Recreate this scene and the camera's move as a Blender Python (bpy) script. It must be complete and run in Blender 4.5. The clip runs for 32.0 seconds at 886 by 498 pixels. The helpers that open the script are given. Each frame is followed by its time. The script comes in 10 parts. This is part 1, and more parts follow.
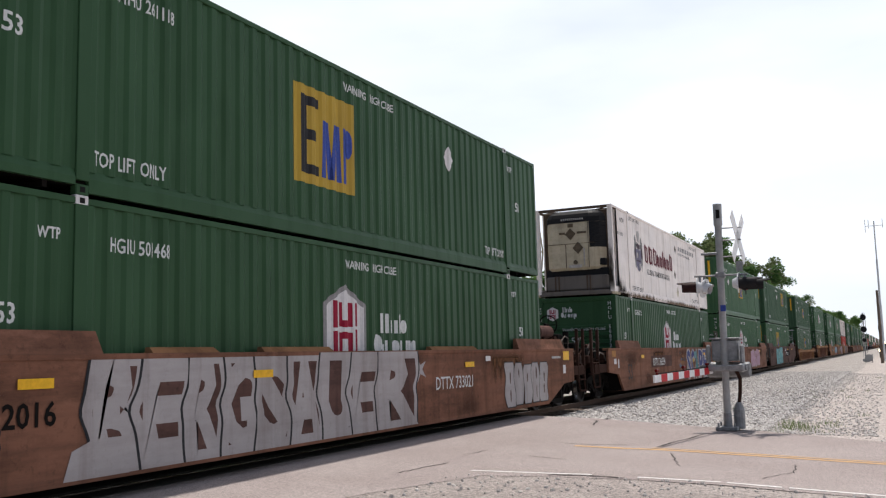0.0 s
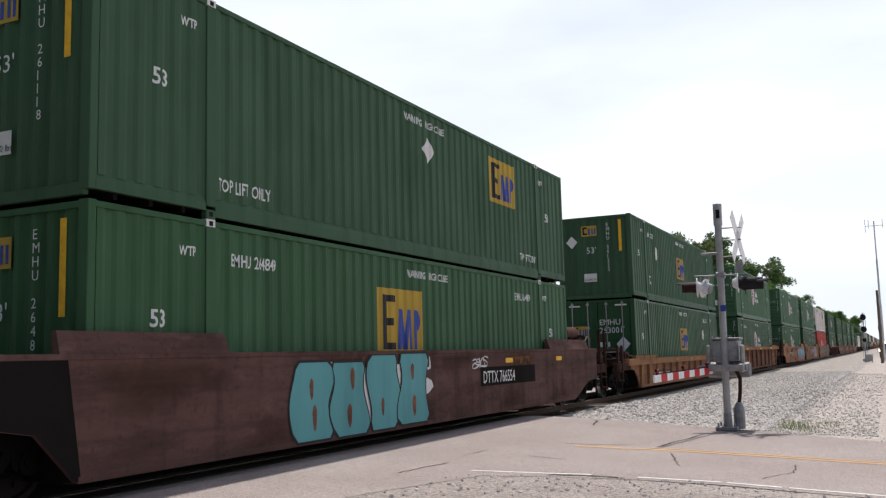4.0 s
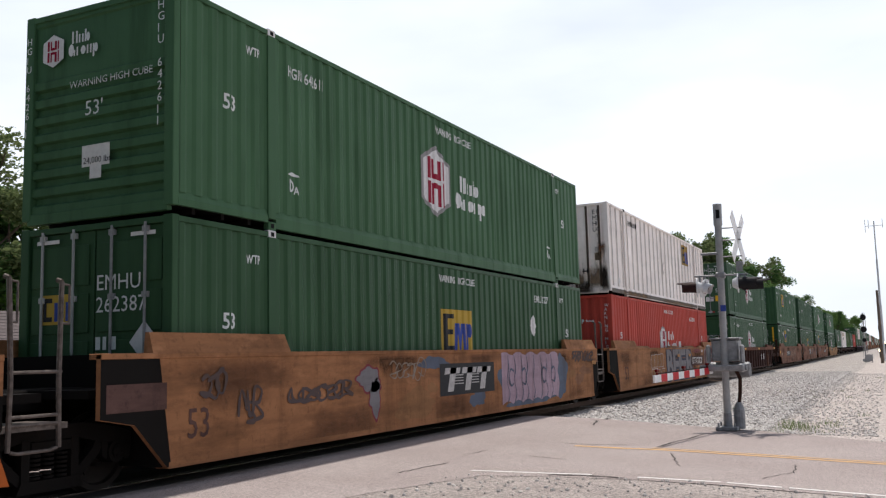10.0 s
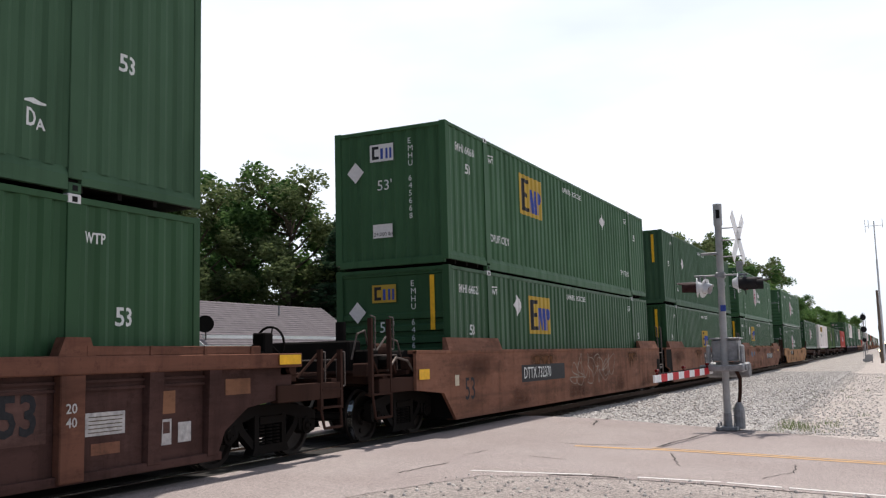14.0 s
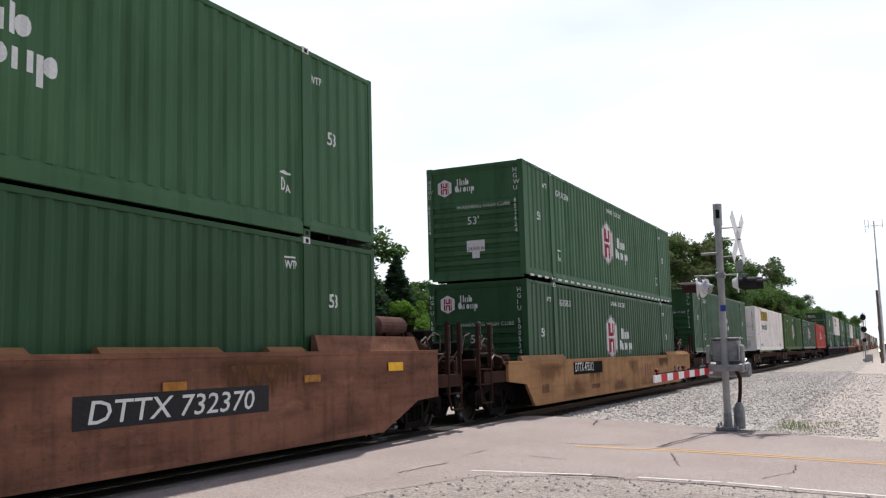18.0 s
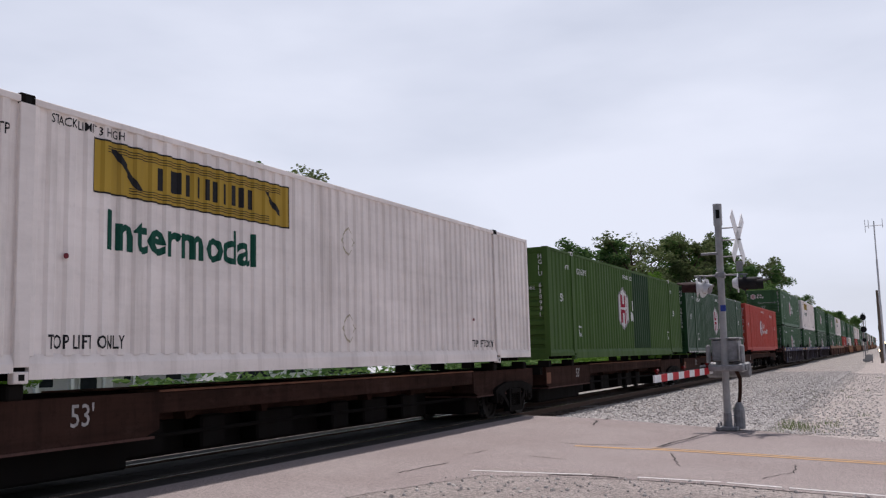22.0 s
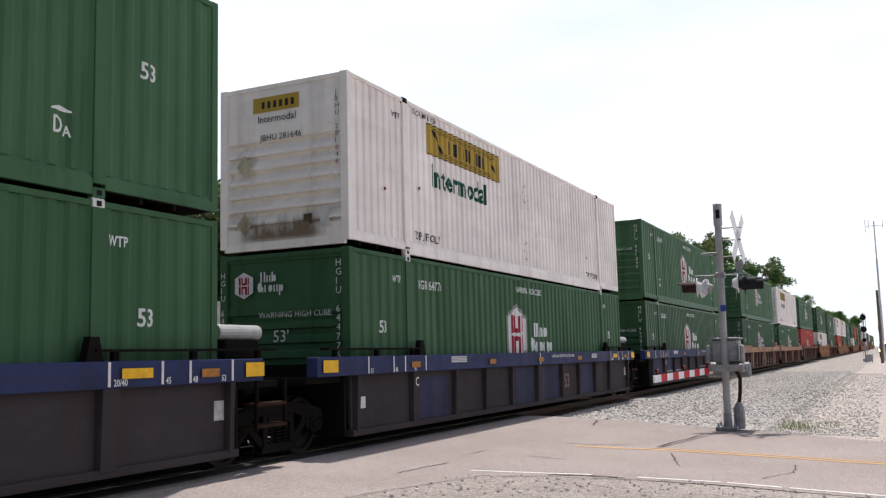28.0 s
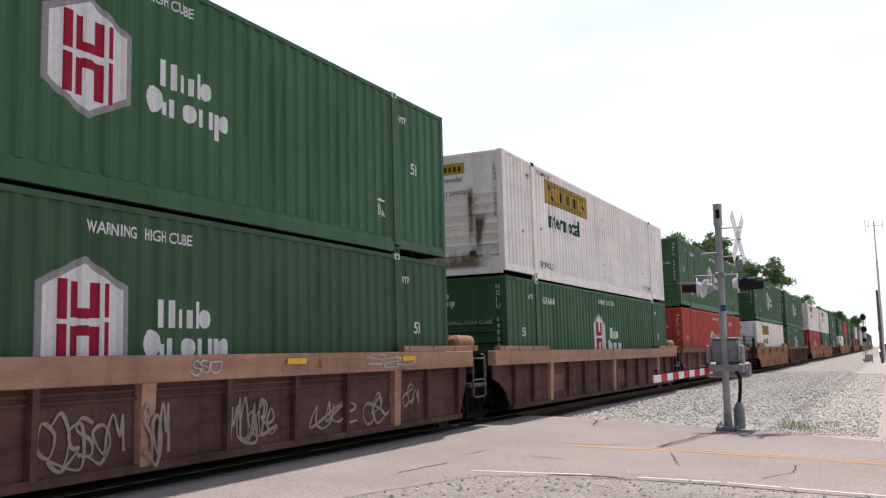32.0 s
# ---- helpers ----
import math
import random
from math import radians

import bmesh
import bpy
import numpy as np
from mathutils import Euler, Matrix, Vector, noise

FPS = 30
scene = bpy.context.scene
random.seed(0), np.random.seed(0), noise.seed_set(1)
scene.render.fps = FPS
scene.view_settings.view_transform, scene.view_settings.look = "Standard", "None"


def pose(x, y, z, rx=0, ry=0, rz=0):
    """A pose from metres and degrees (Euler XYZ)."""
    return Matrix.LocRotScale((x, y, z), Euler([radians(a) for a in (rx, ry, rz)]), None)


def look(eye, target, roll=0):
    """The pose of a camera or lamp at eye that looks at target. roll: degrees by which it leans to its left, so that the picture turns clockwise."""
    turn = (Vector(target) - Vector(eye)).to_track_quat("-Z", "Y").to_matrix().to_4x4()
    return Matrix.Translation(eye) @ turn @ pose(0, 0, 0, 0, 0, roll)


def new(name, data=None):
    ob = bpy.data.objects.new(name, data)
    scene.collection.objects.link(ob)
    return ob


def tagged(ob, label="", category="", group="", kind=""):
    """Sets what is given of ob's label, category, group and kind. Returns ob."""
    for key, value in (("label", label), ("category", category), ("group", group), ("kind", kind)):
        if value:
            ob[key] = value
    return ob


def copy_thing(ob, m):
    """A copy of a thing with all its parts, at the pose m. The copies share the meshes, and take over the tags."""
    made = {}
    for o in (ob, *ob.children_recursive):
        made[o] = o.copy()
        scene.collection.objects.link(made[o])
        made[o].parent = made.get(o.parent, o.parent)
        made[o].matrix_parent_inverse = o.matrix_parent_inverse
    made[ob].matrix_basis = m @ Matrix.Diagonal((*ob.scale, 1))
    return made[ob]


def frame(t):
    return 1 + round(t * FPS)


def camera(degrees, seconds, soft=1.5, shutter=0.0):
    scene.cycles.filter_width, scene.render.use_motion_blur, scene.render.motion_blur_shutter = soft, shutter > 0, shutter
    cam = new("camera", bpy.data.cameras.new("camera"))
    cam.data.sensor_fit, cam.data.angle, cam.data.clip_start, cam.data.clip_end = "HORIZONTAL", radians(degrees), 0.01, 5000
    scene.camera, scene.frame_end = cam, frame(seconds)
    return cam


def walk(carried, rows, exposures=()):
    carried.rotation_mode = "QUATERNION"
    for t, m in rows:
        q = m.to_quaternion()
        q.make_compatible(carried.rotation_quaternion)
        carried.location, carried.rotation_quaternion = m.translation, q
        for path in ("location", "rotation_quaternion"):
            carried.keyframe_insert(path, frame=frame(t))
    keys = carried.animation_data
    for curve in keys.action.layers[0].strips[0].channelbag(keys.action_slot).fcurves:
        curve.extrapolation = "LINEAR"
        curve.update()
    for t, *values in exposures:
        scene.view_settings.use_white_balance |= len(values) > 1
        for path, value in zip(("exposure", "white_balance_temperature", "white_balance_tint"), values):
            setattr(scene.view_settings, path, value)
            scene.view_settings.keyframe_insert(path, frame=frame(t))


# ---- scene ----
cam = camera(51.48, 32.0, soft=1.25)
EYE = (8.927, 0.0, 1.204)
AIM = look(EYE, (8.927 - 4.3049, 8.9502, 1.204 + 1.1672), -1.5)
EXPOSURES = [(0.0, 0.19, 6500, 10), (0.6, -0.01, 6450, 11), (1.1, -0.05, 6350, 13), (1.8, 0.00, 6400, 12), (2.5, 0.11, 6450, 11), (4.5, 0.16, 6500, 10), (5.1, -0.01, 6450, 11), (6.0, 0.19, 6500, 10),
             (7.0, 0.16, 6500, 10), (8.0, 0.13, 6500, 10), (9.0, 0.19, 6500, 10), (11.0, 0.13, 6450, 11), (12.0, -0.02, 6350, 14), (12.6, -0.02, 6350, 14), (13.2, 0.25, 6500, 10), (17.0, 0.25, 6500, 10),
             (19.0, 0.19, 6500, 10), (19.5, 0.09, 6400, 12), (20.0, -0.10, 6250, 16), (21.0, -0.24, 6300, 16), (22.0, -0.26, 6300, 16), (23.0, -0.24, 6320, 15), (24.0, -0.22, 6350, 14), (25.5, -0.10, 6250, 14),
             (26.5, 0.09, 6400, 12), (27.2, 0.27, 6500, 10), (28.5, 0.27, 6500, 10), (31.0, 0.21, 6500, 10), (32.0, 0.27, 6500, 10)]
walk(cam, [(0.0, AIM), (32.0, AIM)], exposures=EXPOSURES)

# ---- world and sun ----
SUN_WAY = Vector((-0.10, 0.26, 1.0)).normalized()
world = bpy.data.worlds.new("world")
scene.world = world
world.use_nodes = True
wn, wl = world.node_tree.nodes, world.node_tree.links
wn.clear()
sky = wn.new("ShaderNodeTexSky")
sky.sky_type, sky.sun_disc = "NISHITA", False
sky.sun_elevation = math.asin(SUN_WAY.z)
sky.sun_rotation = math.atan2(SUN_WAY.x, SUN_WAY.y)
sky.dust_density = 2.0
w_coord = wn.new("ShaderNodeTexCoord")
w_map = wn.new("ShaderNodeMapping")
w_map.inputs["Scale"].default_value = (1.0, 1.0, 3.2)
w_noise = wn.new("ShaderNodeTexNoise")
w_noise.inputs["Scale"].default_value, w_noise.inputs["Detail"].default_value = 1.9, 5.0
w_noise.inputs["Roughness"].default_value = 0.5
w_ramp = wn.new("ShaderNodeValToRGB")
w_ramp.color_ramp.elements[0].position, w_ramp.color_ramp.elements[0].color = 0.34, (0.70, 0.70, 0.70, 1)
w_ramp.color_ramp.elements[1].position, w_ramp.color_ramp.elements[1].color = 0.62, (0.97, 0.97, 0.97, 1)
w_sky = wn.new("ShaderNodeBackground")
w_sky.inputs["Strength"].default_value = 0.08
w_cloud = wn.new("ShaderNodeBackground")
w_cloud.inputs["Color"].default_value = (0.835, 0.885, 0.965, 1)
w_cloud.inputs["Strength"].default_value = 1.15
w_mix = wn.new("ShaderNodeMixShader")
# the haze is brightest towards the sun and thins out over the opposite sky
w_sep = wn.new("ShaderNodeSeparateXYZ")
w_side = wn.new("ShaderNodeMapRange")
w_side.inputs["From Min"].default_value, w_side.inputs["From Max"].default_value = -0.52, 0.20
w_side.inputs["To Min"].default_value, w_side.inputs["To Max"].default_value = 0.08, 1.0
w_mul = wn.new("ShaderNodeMath")
w_mul.operation = "MULTIPLY"
# and thins out towards the zenith, where the clear sky shows through
w_high = wn.new("ShaderNodeMapRange")
w_high.inputs["From Min"].default_value, w_high.inputs["From Max"].default_value = 0.42, 0.80
w_high.inputs["To Min"].default_value, w_high.inputs["To Max"].default_value = 1.0, 0.22
w_mul2 = wn.new("ShaderNodeMath")
w_mul2.operation = "MULTIPLY"
w_out = wn.new("ShaderNodeOutputWorld")
wl.new(w_coord.outputs["Generated"], w_map.inputs["Vector"])
wl.new(w_map.outputs["Vector"], w_noise.inputs["Vector"])
wl.new(w_noise.outputs["Fac"], w_ramp.inputs["Fac"])
wl.new(sky.outputs["Color"], w_sky.inputs["Color"])
wl.new(w_coord.outputs["Generated"], w_sep.inputs["Vector"])
wl.new(w_sep.outputs["Y"], w_side.inputs["Value"])
wl.new(w_ramp.outputs["Color"], w_mul.inputs[0])
wl.new(w_side.outputs["Result"], w_mul.inputs[1])
wl.new(w_sep.outputs["Z"], w_high.inputs["Value"])
wl.new(w_mul.outputs["Value"], w_mul2.inputs[0])
wl.new(w_high.outputs["Result"], w_mul2.inputs[1])
wl.new(w_mul2.outputs["Value"], w_mix.inputs["Fac"])
wl.new(w_sky.outputs["Background"], w_mix.inputs[1])
wl.new(w_cloud.outputs["Background"], w_mix.inputs[2])
wl.new(w_mix.outputs["Shader"], w_out.inputs["Surface"])
sun_data = bpy.data.lights.new("sun", "SUN")
sun_data.energy, sun_data.angle, sun_data.color = 3.8, radians(0.9), (1.0, 0.95, 0.88)
sun = new("sun", sun_data)
sun.matrix_world = look(SUN_WAY * 60, (0, 0, 0))


# ---- materials ----
def shader(name, rough=0.6, metal=0.0, spec=0.07):
    m = bpy.data.materials.new(name)
    m.use_nodes = True
    nt = m.node_tree
    b = nt.nodes["Principled BSDF"]
    b.inputs["Roughness"].default_value, b.inputs["Metallic"].default_value = rough, metal
    b.inputs["Specular IOR Level"].default_value = spec
    return m, nt, b


def noise_node(nt, scale, stretch=(1, 1, 1), detail=6.0, rough=0.6, coord="Object"):
    co = nt.nodes.new("ShaderNodeTexCoord")
    mp = nt.nodes.new("ShaderNodeMapping")
    mp.inputs["Scale"].default_value = stretch
    no = nt.nodes.new("ShaderNodeTexNoise")
    no.inputs["Scale"].default_value, no.inputs["Detail"].default_value = scale, detail
    no.inputs["Roughness"].default_value = rough
    nt.links.new(co.outputs[coord], mp.inputs["Vector"])
    nt.links.new(mp.outputs["Vector"], no.inputs["Vector"])
    return no


def ramp_node(nt, src, lo, hi, a, b):
    r = nt.nodes.new("ShaderNodeValToRGB")
    r.color_ramp.elements[0].position, r.color_ramp.elements[1].position = lo, hi
    r.color_ramp.elements[0].color = (*a, 1) if len(a) == 3 else (a[0],) * 3 + (1,)
    r.color_ramp.elements[1].color = (*b, 1) if len(b) == 3 else (b[0],) * 3 + (1,)
    nt.links.new(src, r.inputs["Fac"])
    return r


def mix_node(nt, fac, a, b, mode="MIX"):
    n = nt.nodes.new("ShaderNodeMix")
    n.data_type, n.blend_type = "RGBA", mode
    for sock, val in ((n.inputs[0], fac), (n.inputs[6], a), (n.inputs[7], b)):
        if isinstance(val, bpy.types.NodeSocket):
            nt.links.new(val, sock)
        elif isinstance(val, (int, float)):
            sock.default_value = val
        else:
            sock.default_value = (*val, 1)
    return n.outputs[2]


def bump_node(nt, b, src, strength, dist):
    n = nt.nodes.new("ShaderNodeBump")
    n.inputs["Strength"].default_value, n.inputs["Distance"].default_value = strength, dist
    nt.links.new(src, n.inputs["Height"])
    nt.links.new(n.outputs["Normal"], b.inputs["Normal"])


def weathered(name, base, dirt, amount=0.5, rough=0.5, streak=True, scale=1.0, fade=None, coord="Object", spec=0.06, blotch=0.0):
    """Painted steel: faded patches, vertical dirt streaks and fine grain."""
    m, nt, b = shader(name, rough, 0.0, spec)
    big = noise_node(nt, 0.55 * scale, (1, 1, 1), 4, 0.55, coord)
    fade = fade or tuple(min(1.0, c * 1.22 + 0.003) for c in base)
    col = mix_node(nt, ramp_node(nt, big.outputs["Fac"], 0.35, 0.7, (0.0,), (1.0,)).outputs["Color"], base, fade)
    st = noise_node(nt, 3.0 * scale, (1, 1, 0.09 if streak else 1), 7, 0.65, coord)
    col = mix_node(nt, ramp_node(nt, st.outputs["Fac"], 0.5, 0.78, (0.0,), (amount,)).outputs["Color"], col, dirt)
    if blotch:
        bl = noise_node(nt, 1.5 * scale, (1, 0.4, 1.7), 9, 0.72, coord)
        col = mix_node(nt, ramp_node(nt, bl.outputs["Fac"], 0.45, 0.70, (0.0,), (blotch,)).outputs["Color"], col, tuple(c * 0.55 for c in dirt))
        band = noise_node(nt, 1.1 * scale, (1, 0.12, 5.5), 7, 0.65, coord)
        col = mix_node(nt, ramp_node(nt, band.outputs["Fac"], 0.46, 0.72, (0.0,), (blotch * 0.7,)).outputs["Color"], col, dirt)
        spot = noise_node(nt, 9.0 * scale, (1, 1, 1), 6, 0.75, coord)
        col = mix_node(nt, ramp_node(nt, spot.outputs["Fac"], 0.55, 0.72, (0.0,), (blotch * 0.8,)).outputs["Color"], col, tuple(c * 0.5 for c in dirt))
        bl2 = noise_node(nt, 2.6 * scale, (1, 0.5, 1.0), 8, 0.7, coord)
        col = mix_node(nt, ramp_node(nt, bl2.outputs["Fac"], 0.56, 0.70, (0.0,), (blotch * 0.55,)).outputs["Color"], col, tuple(min(1, c * 1.9 + 0.02) for c in base))
    fine = noise_node(nt, 26.0 * scale, (1, 1, 0.5), 5, 0.7, coord)
    col = mix_node(nt, ramp_node(nt, fine.outputs["Fac"], 0.6, 0.8, (0.0,), (amount * 0.5,)).outputs["Color"], col, dirt)
    nt.links.new(col, b.inputs["Base Color"])
    nt.links.new(ramp_node(nt, st.outputs["Fac"], 0.3, 0.8, (rough - 0.08,), (min(1, rough + 0.25),)).outputs["Color"], b.inputs["Roughness"])
    bump_node(nt, b, big.outputs["Fac"], 0.15, 0.02)
    return m


def plain(name, base, rough=0.5, metal=0.0, var=0.12, scale=8.0):
    m, nt, b = shader(name, rough, metal)
    n = noise_node(nt, scale, (1, 1, 1), 5, 0.6)
    lo = tuple(c * (1 - var) for c in base)
    hi = tuple(min(1, c * (1 + var)) for c in base)
    nt.links.new(ramp_node(nt, n.outputs["Fac"], 0.3, 0.7, lo, hi).outputs["Color"], b.inputs["Base Color"])
    return m


def ground_mat(name, cols, scales, rough=0.9, bump=0.3, bdist=0.02, stones=0.0):
    """Three colours mixed at two sizes, with fine relief; stones adds a pebble pattern."""
    m, nt, b = shader(name, rough)
    n1 = noise_node(nt, scales[0], (1, 1, 1), 6, 0.6)
    n2 = noise_node(nt, scales[1], (1, 1, 1), 8, 0.7)
    col = mix_node(nt, ramp_node(nt, n1.outputs["Fac"], 0.38, 0.64, (0.0,), (1.0,)).outputs["Color"], cols[0], cols[1])
    col = mix_node(nt, ramp_node(nt, n2.outputs["Fac"], 0.45, 0.75, (0.0,), (0.8,)).outputs["Color"], col, cols[2])
    h = n2.outputs["Fac"]
    if stones:
        vo = nt.nodes.new("ShaderNodeTexVoronoi")
        vo.inputs["Scale"].default_value = stones
        co = nt.nodes.new("ShaderNodeTexCoord")
        nt.links.new(co.outputs["Object"], vo.inputs["Vector"])
        hs = nt.nodes.new("ShaderNodeSeparateColor")
        nt.links.new(vo.outputs["Color"], hs.inputs[0])
        tint = ramp_node(nt, hs.outputs[0], 0.0, 1.0, (0.55, 0.55, 0.56), (1.25, 1.22, 1.18)).outputs["Color"]
        col = mix_node(nt, 1.0, col, tint, "MULTIPLY")
        inv = ramp_node(nt, vo.outputs["Distance"], 0.0, 0.7, (1.0,), (0.0,))
        h = inv.outputs["Color"]
    nt.links.new(col, b.inputs["Base Color"])
    bump_node(nt, b, h, bump, bdist)
    return m


GREENS = [
    weathered("green_paint_a", (0.0480, 0.1085, 0.0530), (0.010, 0.026, 0.012), 0.55, 0.42, spec=0.07),
    weathered("green_paint_b", (0.0405, 0.0950, 0.0455), (0.013, 0.034, 0.016), 0.5, 0.45, spec=0.07),
    weathered("green_paint_c", (0.0280, 0.0710, 0.0318), (0.010, 0.026, 0.010), 0.45, 0.38, spec=0.09),
    weathered("green_paint_d", (0.0450, 0.0900, 0.0510), (0.016, 0.032, 0.020), 0.5, 0.5, spec=0.06),
    weathered("green_paint_e", (0.0190, 0.0560, 0.0240), (0.008, 0.022, 0.010), 0.45, 0.36, spec=0.08),
]
M_LIME = weathered("faded_green_paint", (0.052, 0.098, 0.026), (0.0263, 0.0474, 0.0132), 0.45, 0.55)
M_PATCH = weathered("dark_green_repair", (0.0154, 0.0420, 0.0154), (0.0126, 0.0280, 0.0140), 0.4, 0.5)
M_WHITE = weathered("white_paint", (0.80, 0.735, 0.70), (0.40, 0.34, 0.30), 0.5, 0.45, blotch=0.12)
M_CREAM = weathered("cream_panel", (0.50, 0.44, 0.33), (0.22, 0.17, 0.12), 0.7, 0.5, blotch=0.3)
M_RED = weathered("red_paint", (0.38, 0.055, 0.040), (0.1426, 0.0292, 0.0227), 0.45, 0.5)
M_BROWN = weathered("brown_car_paint", (0.195, 0.092, 0.060), (0.074, 0.042, 0.031), 0.8, 0.65, spec=0.03, blotch=0.65)
M_BROWN2 = weathered("rust_brown_car_paint", (0.100, 0.055, 0.047), (0.042, 0.028, 0.025), 0.8, 0.7, spec=0.03, blotch=0.6)
M_TAN = weathered("faded_yellow_car_paint", (0.285, 0.130, 0.062), (0.120, 0.060, 0.033), 0.8, 0.62, spec=0.03, blotch=0.65)
M_TANPALE = weathered("pale_faded_yellow_paint", (0.330, 0.178, 0.085), (0.150, 0.082, 0.045), 0.7, 0.62, spec=0.03, blotch=0.45)
M_TANRUST = weathered("rusty_faded_yellow_paint", (0.225, 0.112, 0.066), (0.10, 0.054, 0.036), 0.8, 0.65, spec=0.03, blotch=0.55)
M_TAGDARK = weathered("faded_dark_tag", (0.078, 0.058, 0.058), (0.13, 0.075, 0.045), 0.7, 0.7, blotch=0.5)
M_TAGCREAM = weathered("faded_cream_tag", (0.27, 0.23, 0.19), (0.12, 0.085, 0.07), 0.7, 0.7, blotch=0.45)
M_CHORD = weathered("faded_salmon_chord", (0.37, 0.215, 0.150), (0.17, 0.10, 0.072), 0.7, 0.65, spec=0.03, blotch=0.45)
M_RIBCAR = weathered("rusty_ribbed_car_paint", (0.145, 0.066, 0.045), (0.055, 0.030, 0.024), 0.8, 0.7, spec=0.03, blotch=0.6)
M_GRGREY = weathered("grey_graffiti", (0.17, 0.16, 0.17), (0.10, 0.08, 0.075), 0.6, 0.6, blotch=0.4)
M_GRDARK = weathered("dark_blue_graffiti", (0.035, 0.035, 0.055), (0.08, 0.045, 0.03), 0.6, 0.6, blotch=0.2)
M_TANTOP = weathered("rusty_yellow_chord", (0.250, 0.125, 0.060), (0.130, 0.070, 0.040), 0.7, 0.65, spec=0.03, blotch=0.5)
M_BLUE = weathered("blue_car_paint", (0.028, 0.036, 0.098), (0.036, 0.032, 0.037), 0.75, 0.5, spec=0.05, blotch=0.4)
M_BLUEWORN = weathered("worn_dark_blue_paint", (0.032, 0.034, 0.072), (0.040, 0.034, 0.036), 0.75, 0.55, spec=0.04, blotch=0.5)
M_BLUEDIRT = weathered("dirty_blue_grey_steel", (0.046, 0.038, 0.042), (0.058, 0.043, 0.037), 0.7, 0.65, spec=0.03, blotch=0.4)
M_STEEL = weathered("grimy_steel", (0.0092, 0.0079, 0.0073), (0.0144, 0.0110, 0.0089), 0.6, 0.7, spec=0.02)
M_SOOTCAR = weathered("dark_ribbed_car_paint", (0.068, 0.036, 0.031), (0.030, 0.019, 0.017), 0.8, 0.7, spec=0.03, blotch=0.6)
M_SPINE = weathered("dark_spine_paint", (0.043, 0.022, 0.017), (0.014, 0.010, 0.009), 0.8, 0.75, spec=0.02, blotch=0.6)
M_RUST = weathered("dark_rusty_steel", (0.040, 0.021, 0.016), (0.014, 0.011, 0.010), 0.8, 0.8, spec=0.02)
M_WHEEL = plain("wheel_steel", (0.022, 0.018, 0.016), 0.5, 0.3)
M_TREAD = plain("polished_tread", (0.55, 0.53, 0.5), 0.25, 1.0)
M_RAIL = plain("rail_steel", (0.09, 0.055, 0.04), 0.7, 0.2)
M_RAILTOP = plain("rail_head", (0.62, 0.61, 0.6), 0.22, 1.0)
M_RUBBER = plain("black_rubber", (0.02, 0.02, 0.02), 0.8)
M_DARK = plain("dark_gap", (0.015, 0.015, 0.015), 0.9)
M_LETTER = plain("white_lettering", (0.62, 0.63, 0.62), 0.6, 0, 0.1, 30)
M_LETRED = plain("dark_red_mark", (0.27, 0.012, 0.035), 0.55, 0, 0.1, 20)
M_LETBLACK = plain("black_lettering", (0.025, 0.025, 0.028), 0.55, 0, 0.2, 20)
M_LETGREEN = plain("dark_green_lettering", (0.012, 0.075, 0.052), 0.55, 0, 0.2, 20)
M_LETBLUE = plain("blue_mark", (0.045, 0.075, 0.30), 0.55, 0, 0.2, 20)
M_GOLD = weathered("yellow_panel_paint", (0.40, 0.265, 0.045), (0.25, 0.17, 0.06), 0.5, 0.55)
M_FADEDGOLD = weathered("sun_faded_yellow_panel", (0.36, 0.235, 0.085), (0.22, 0.15, 0.07), 0.5, 0.6)
M_GOLDOLD = weathered("aged_gold_panel", (0.30, 0.19, 0.05), (0.2, 0.14, 0.06), 0.5, 0.6)
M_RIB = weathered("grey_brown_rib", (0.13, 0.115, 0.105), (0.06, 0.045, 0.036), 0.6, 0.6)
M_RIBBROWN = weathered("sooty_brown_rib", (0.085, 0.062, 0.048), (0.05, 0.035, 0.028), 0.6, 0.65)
M_SAFETY = plain("yellow_reflector", (0.75, 0.42, 0.03), 0.4, 0, 0.15, 12)
M_FADEDGREY = plain("faded_grey_lettering", (0.42, 0.40, 0.39), 0.7, 0, 0.3, 12)
M_FADEDPINK = plain("faded_pink_lettering", (0.20, 0.135, 0.12), 0.7, 0, 0.4, 12)
M_TAUPE = plain("sooty_taupe_plate", (0.11, 0.085, 0.06), 0.6, 0, 0.4, 8)
M_DIRTYAMBER = plain("dirty_amber_reflector", (0.34, 0.15, 0.035), 0.5, 0, 0.3, 12)
M_DECAL = plain("white_decal", (0.62, 0.60, 0.60), 0.45, 0, 0.08, 18)
M_CRESTDARK = plain("crest_dark", (0.075, 0.045, 0.06), 0.6, 0, 0.5, 18)
M_WINE = plain("wine_red_mark", (0.13, 0.018, 0.028), 0.55, 0, 0.2, 14)
M_BORDER = plain("grey_emblem_border", (0.26, 0.25, 0.25), 0.6, 0, 0.15, 14)
M_CREST = plain("crest_slate", (0.16, 0.15, 0.22), 0.6, 0, 0.35, 14)
M_SILVER = weathered("silver_graffiti", (0.34, 0.315, 0.315), (0.17, 0.125, 0.11), 0.6, 0.5, blotch=0.22)
M_GRBLUE = weathered("blue_graffiti", (0.030, 0.042, 0.150), (0.0350, 0.0350, 0.0840), 0.4, 0.5)
M_GRTEAL = weathered("teal_graffiti", (0.0980, 0.2800, 0.2940), (0.0700, 0.1400, 0.1540), 0.4, 0.5)
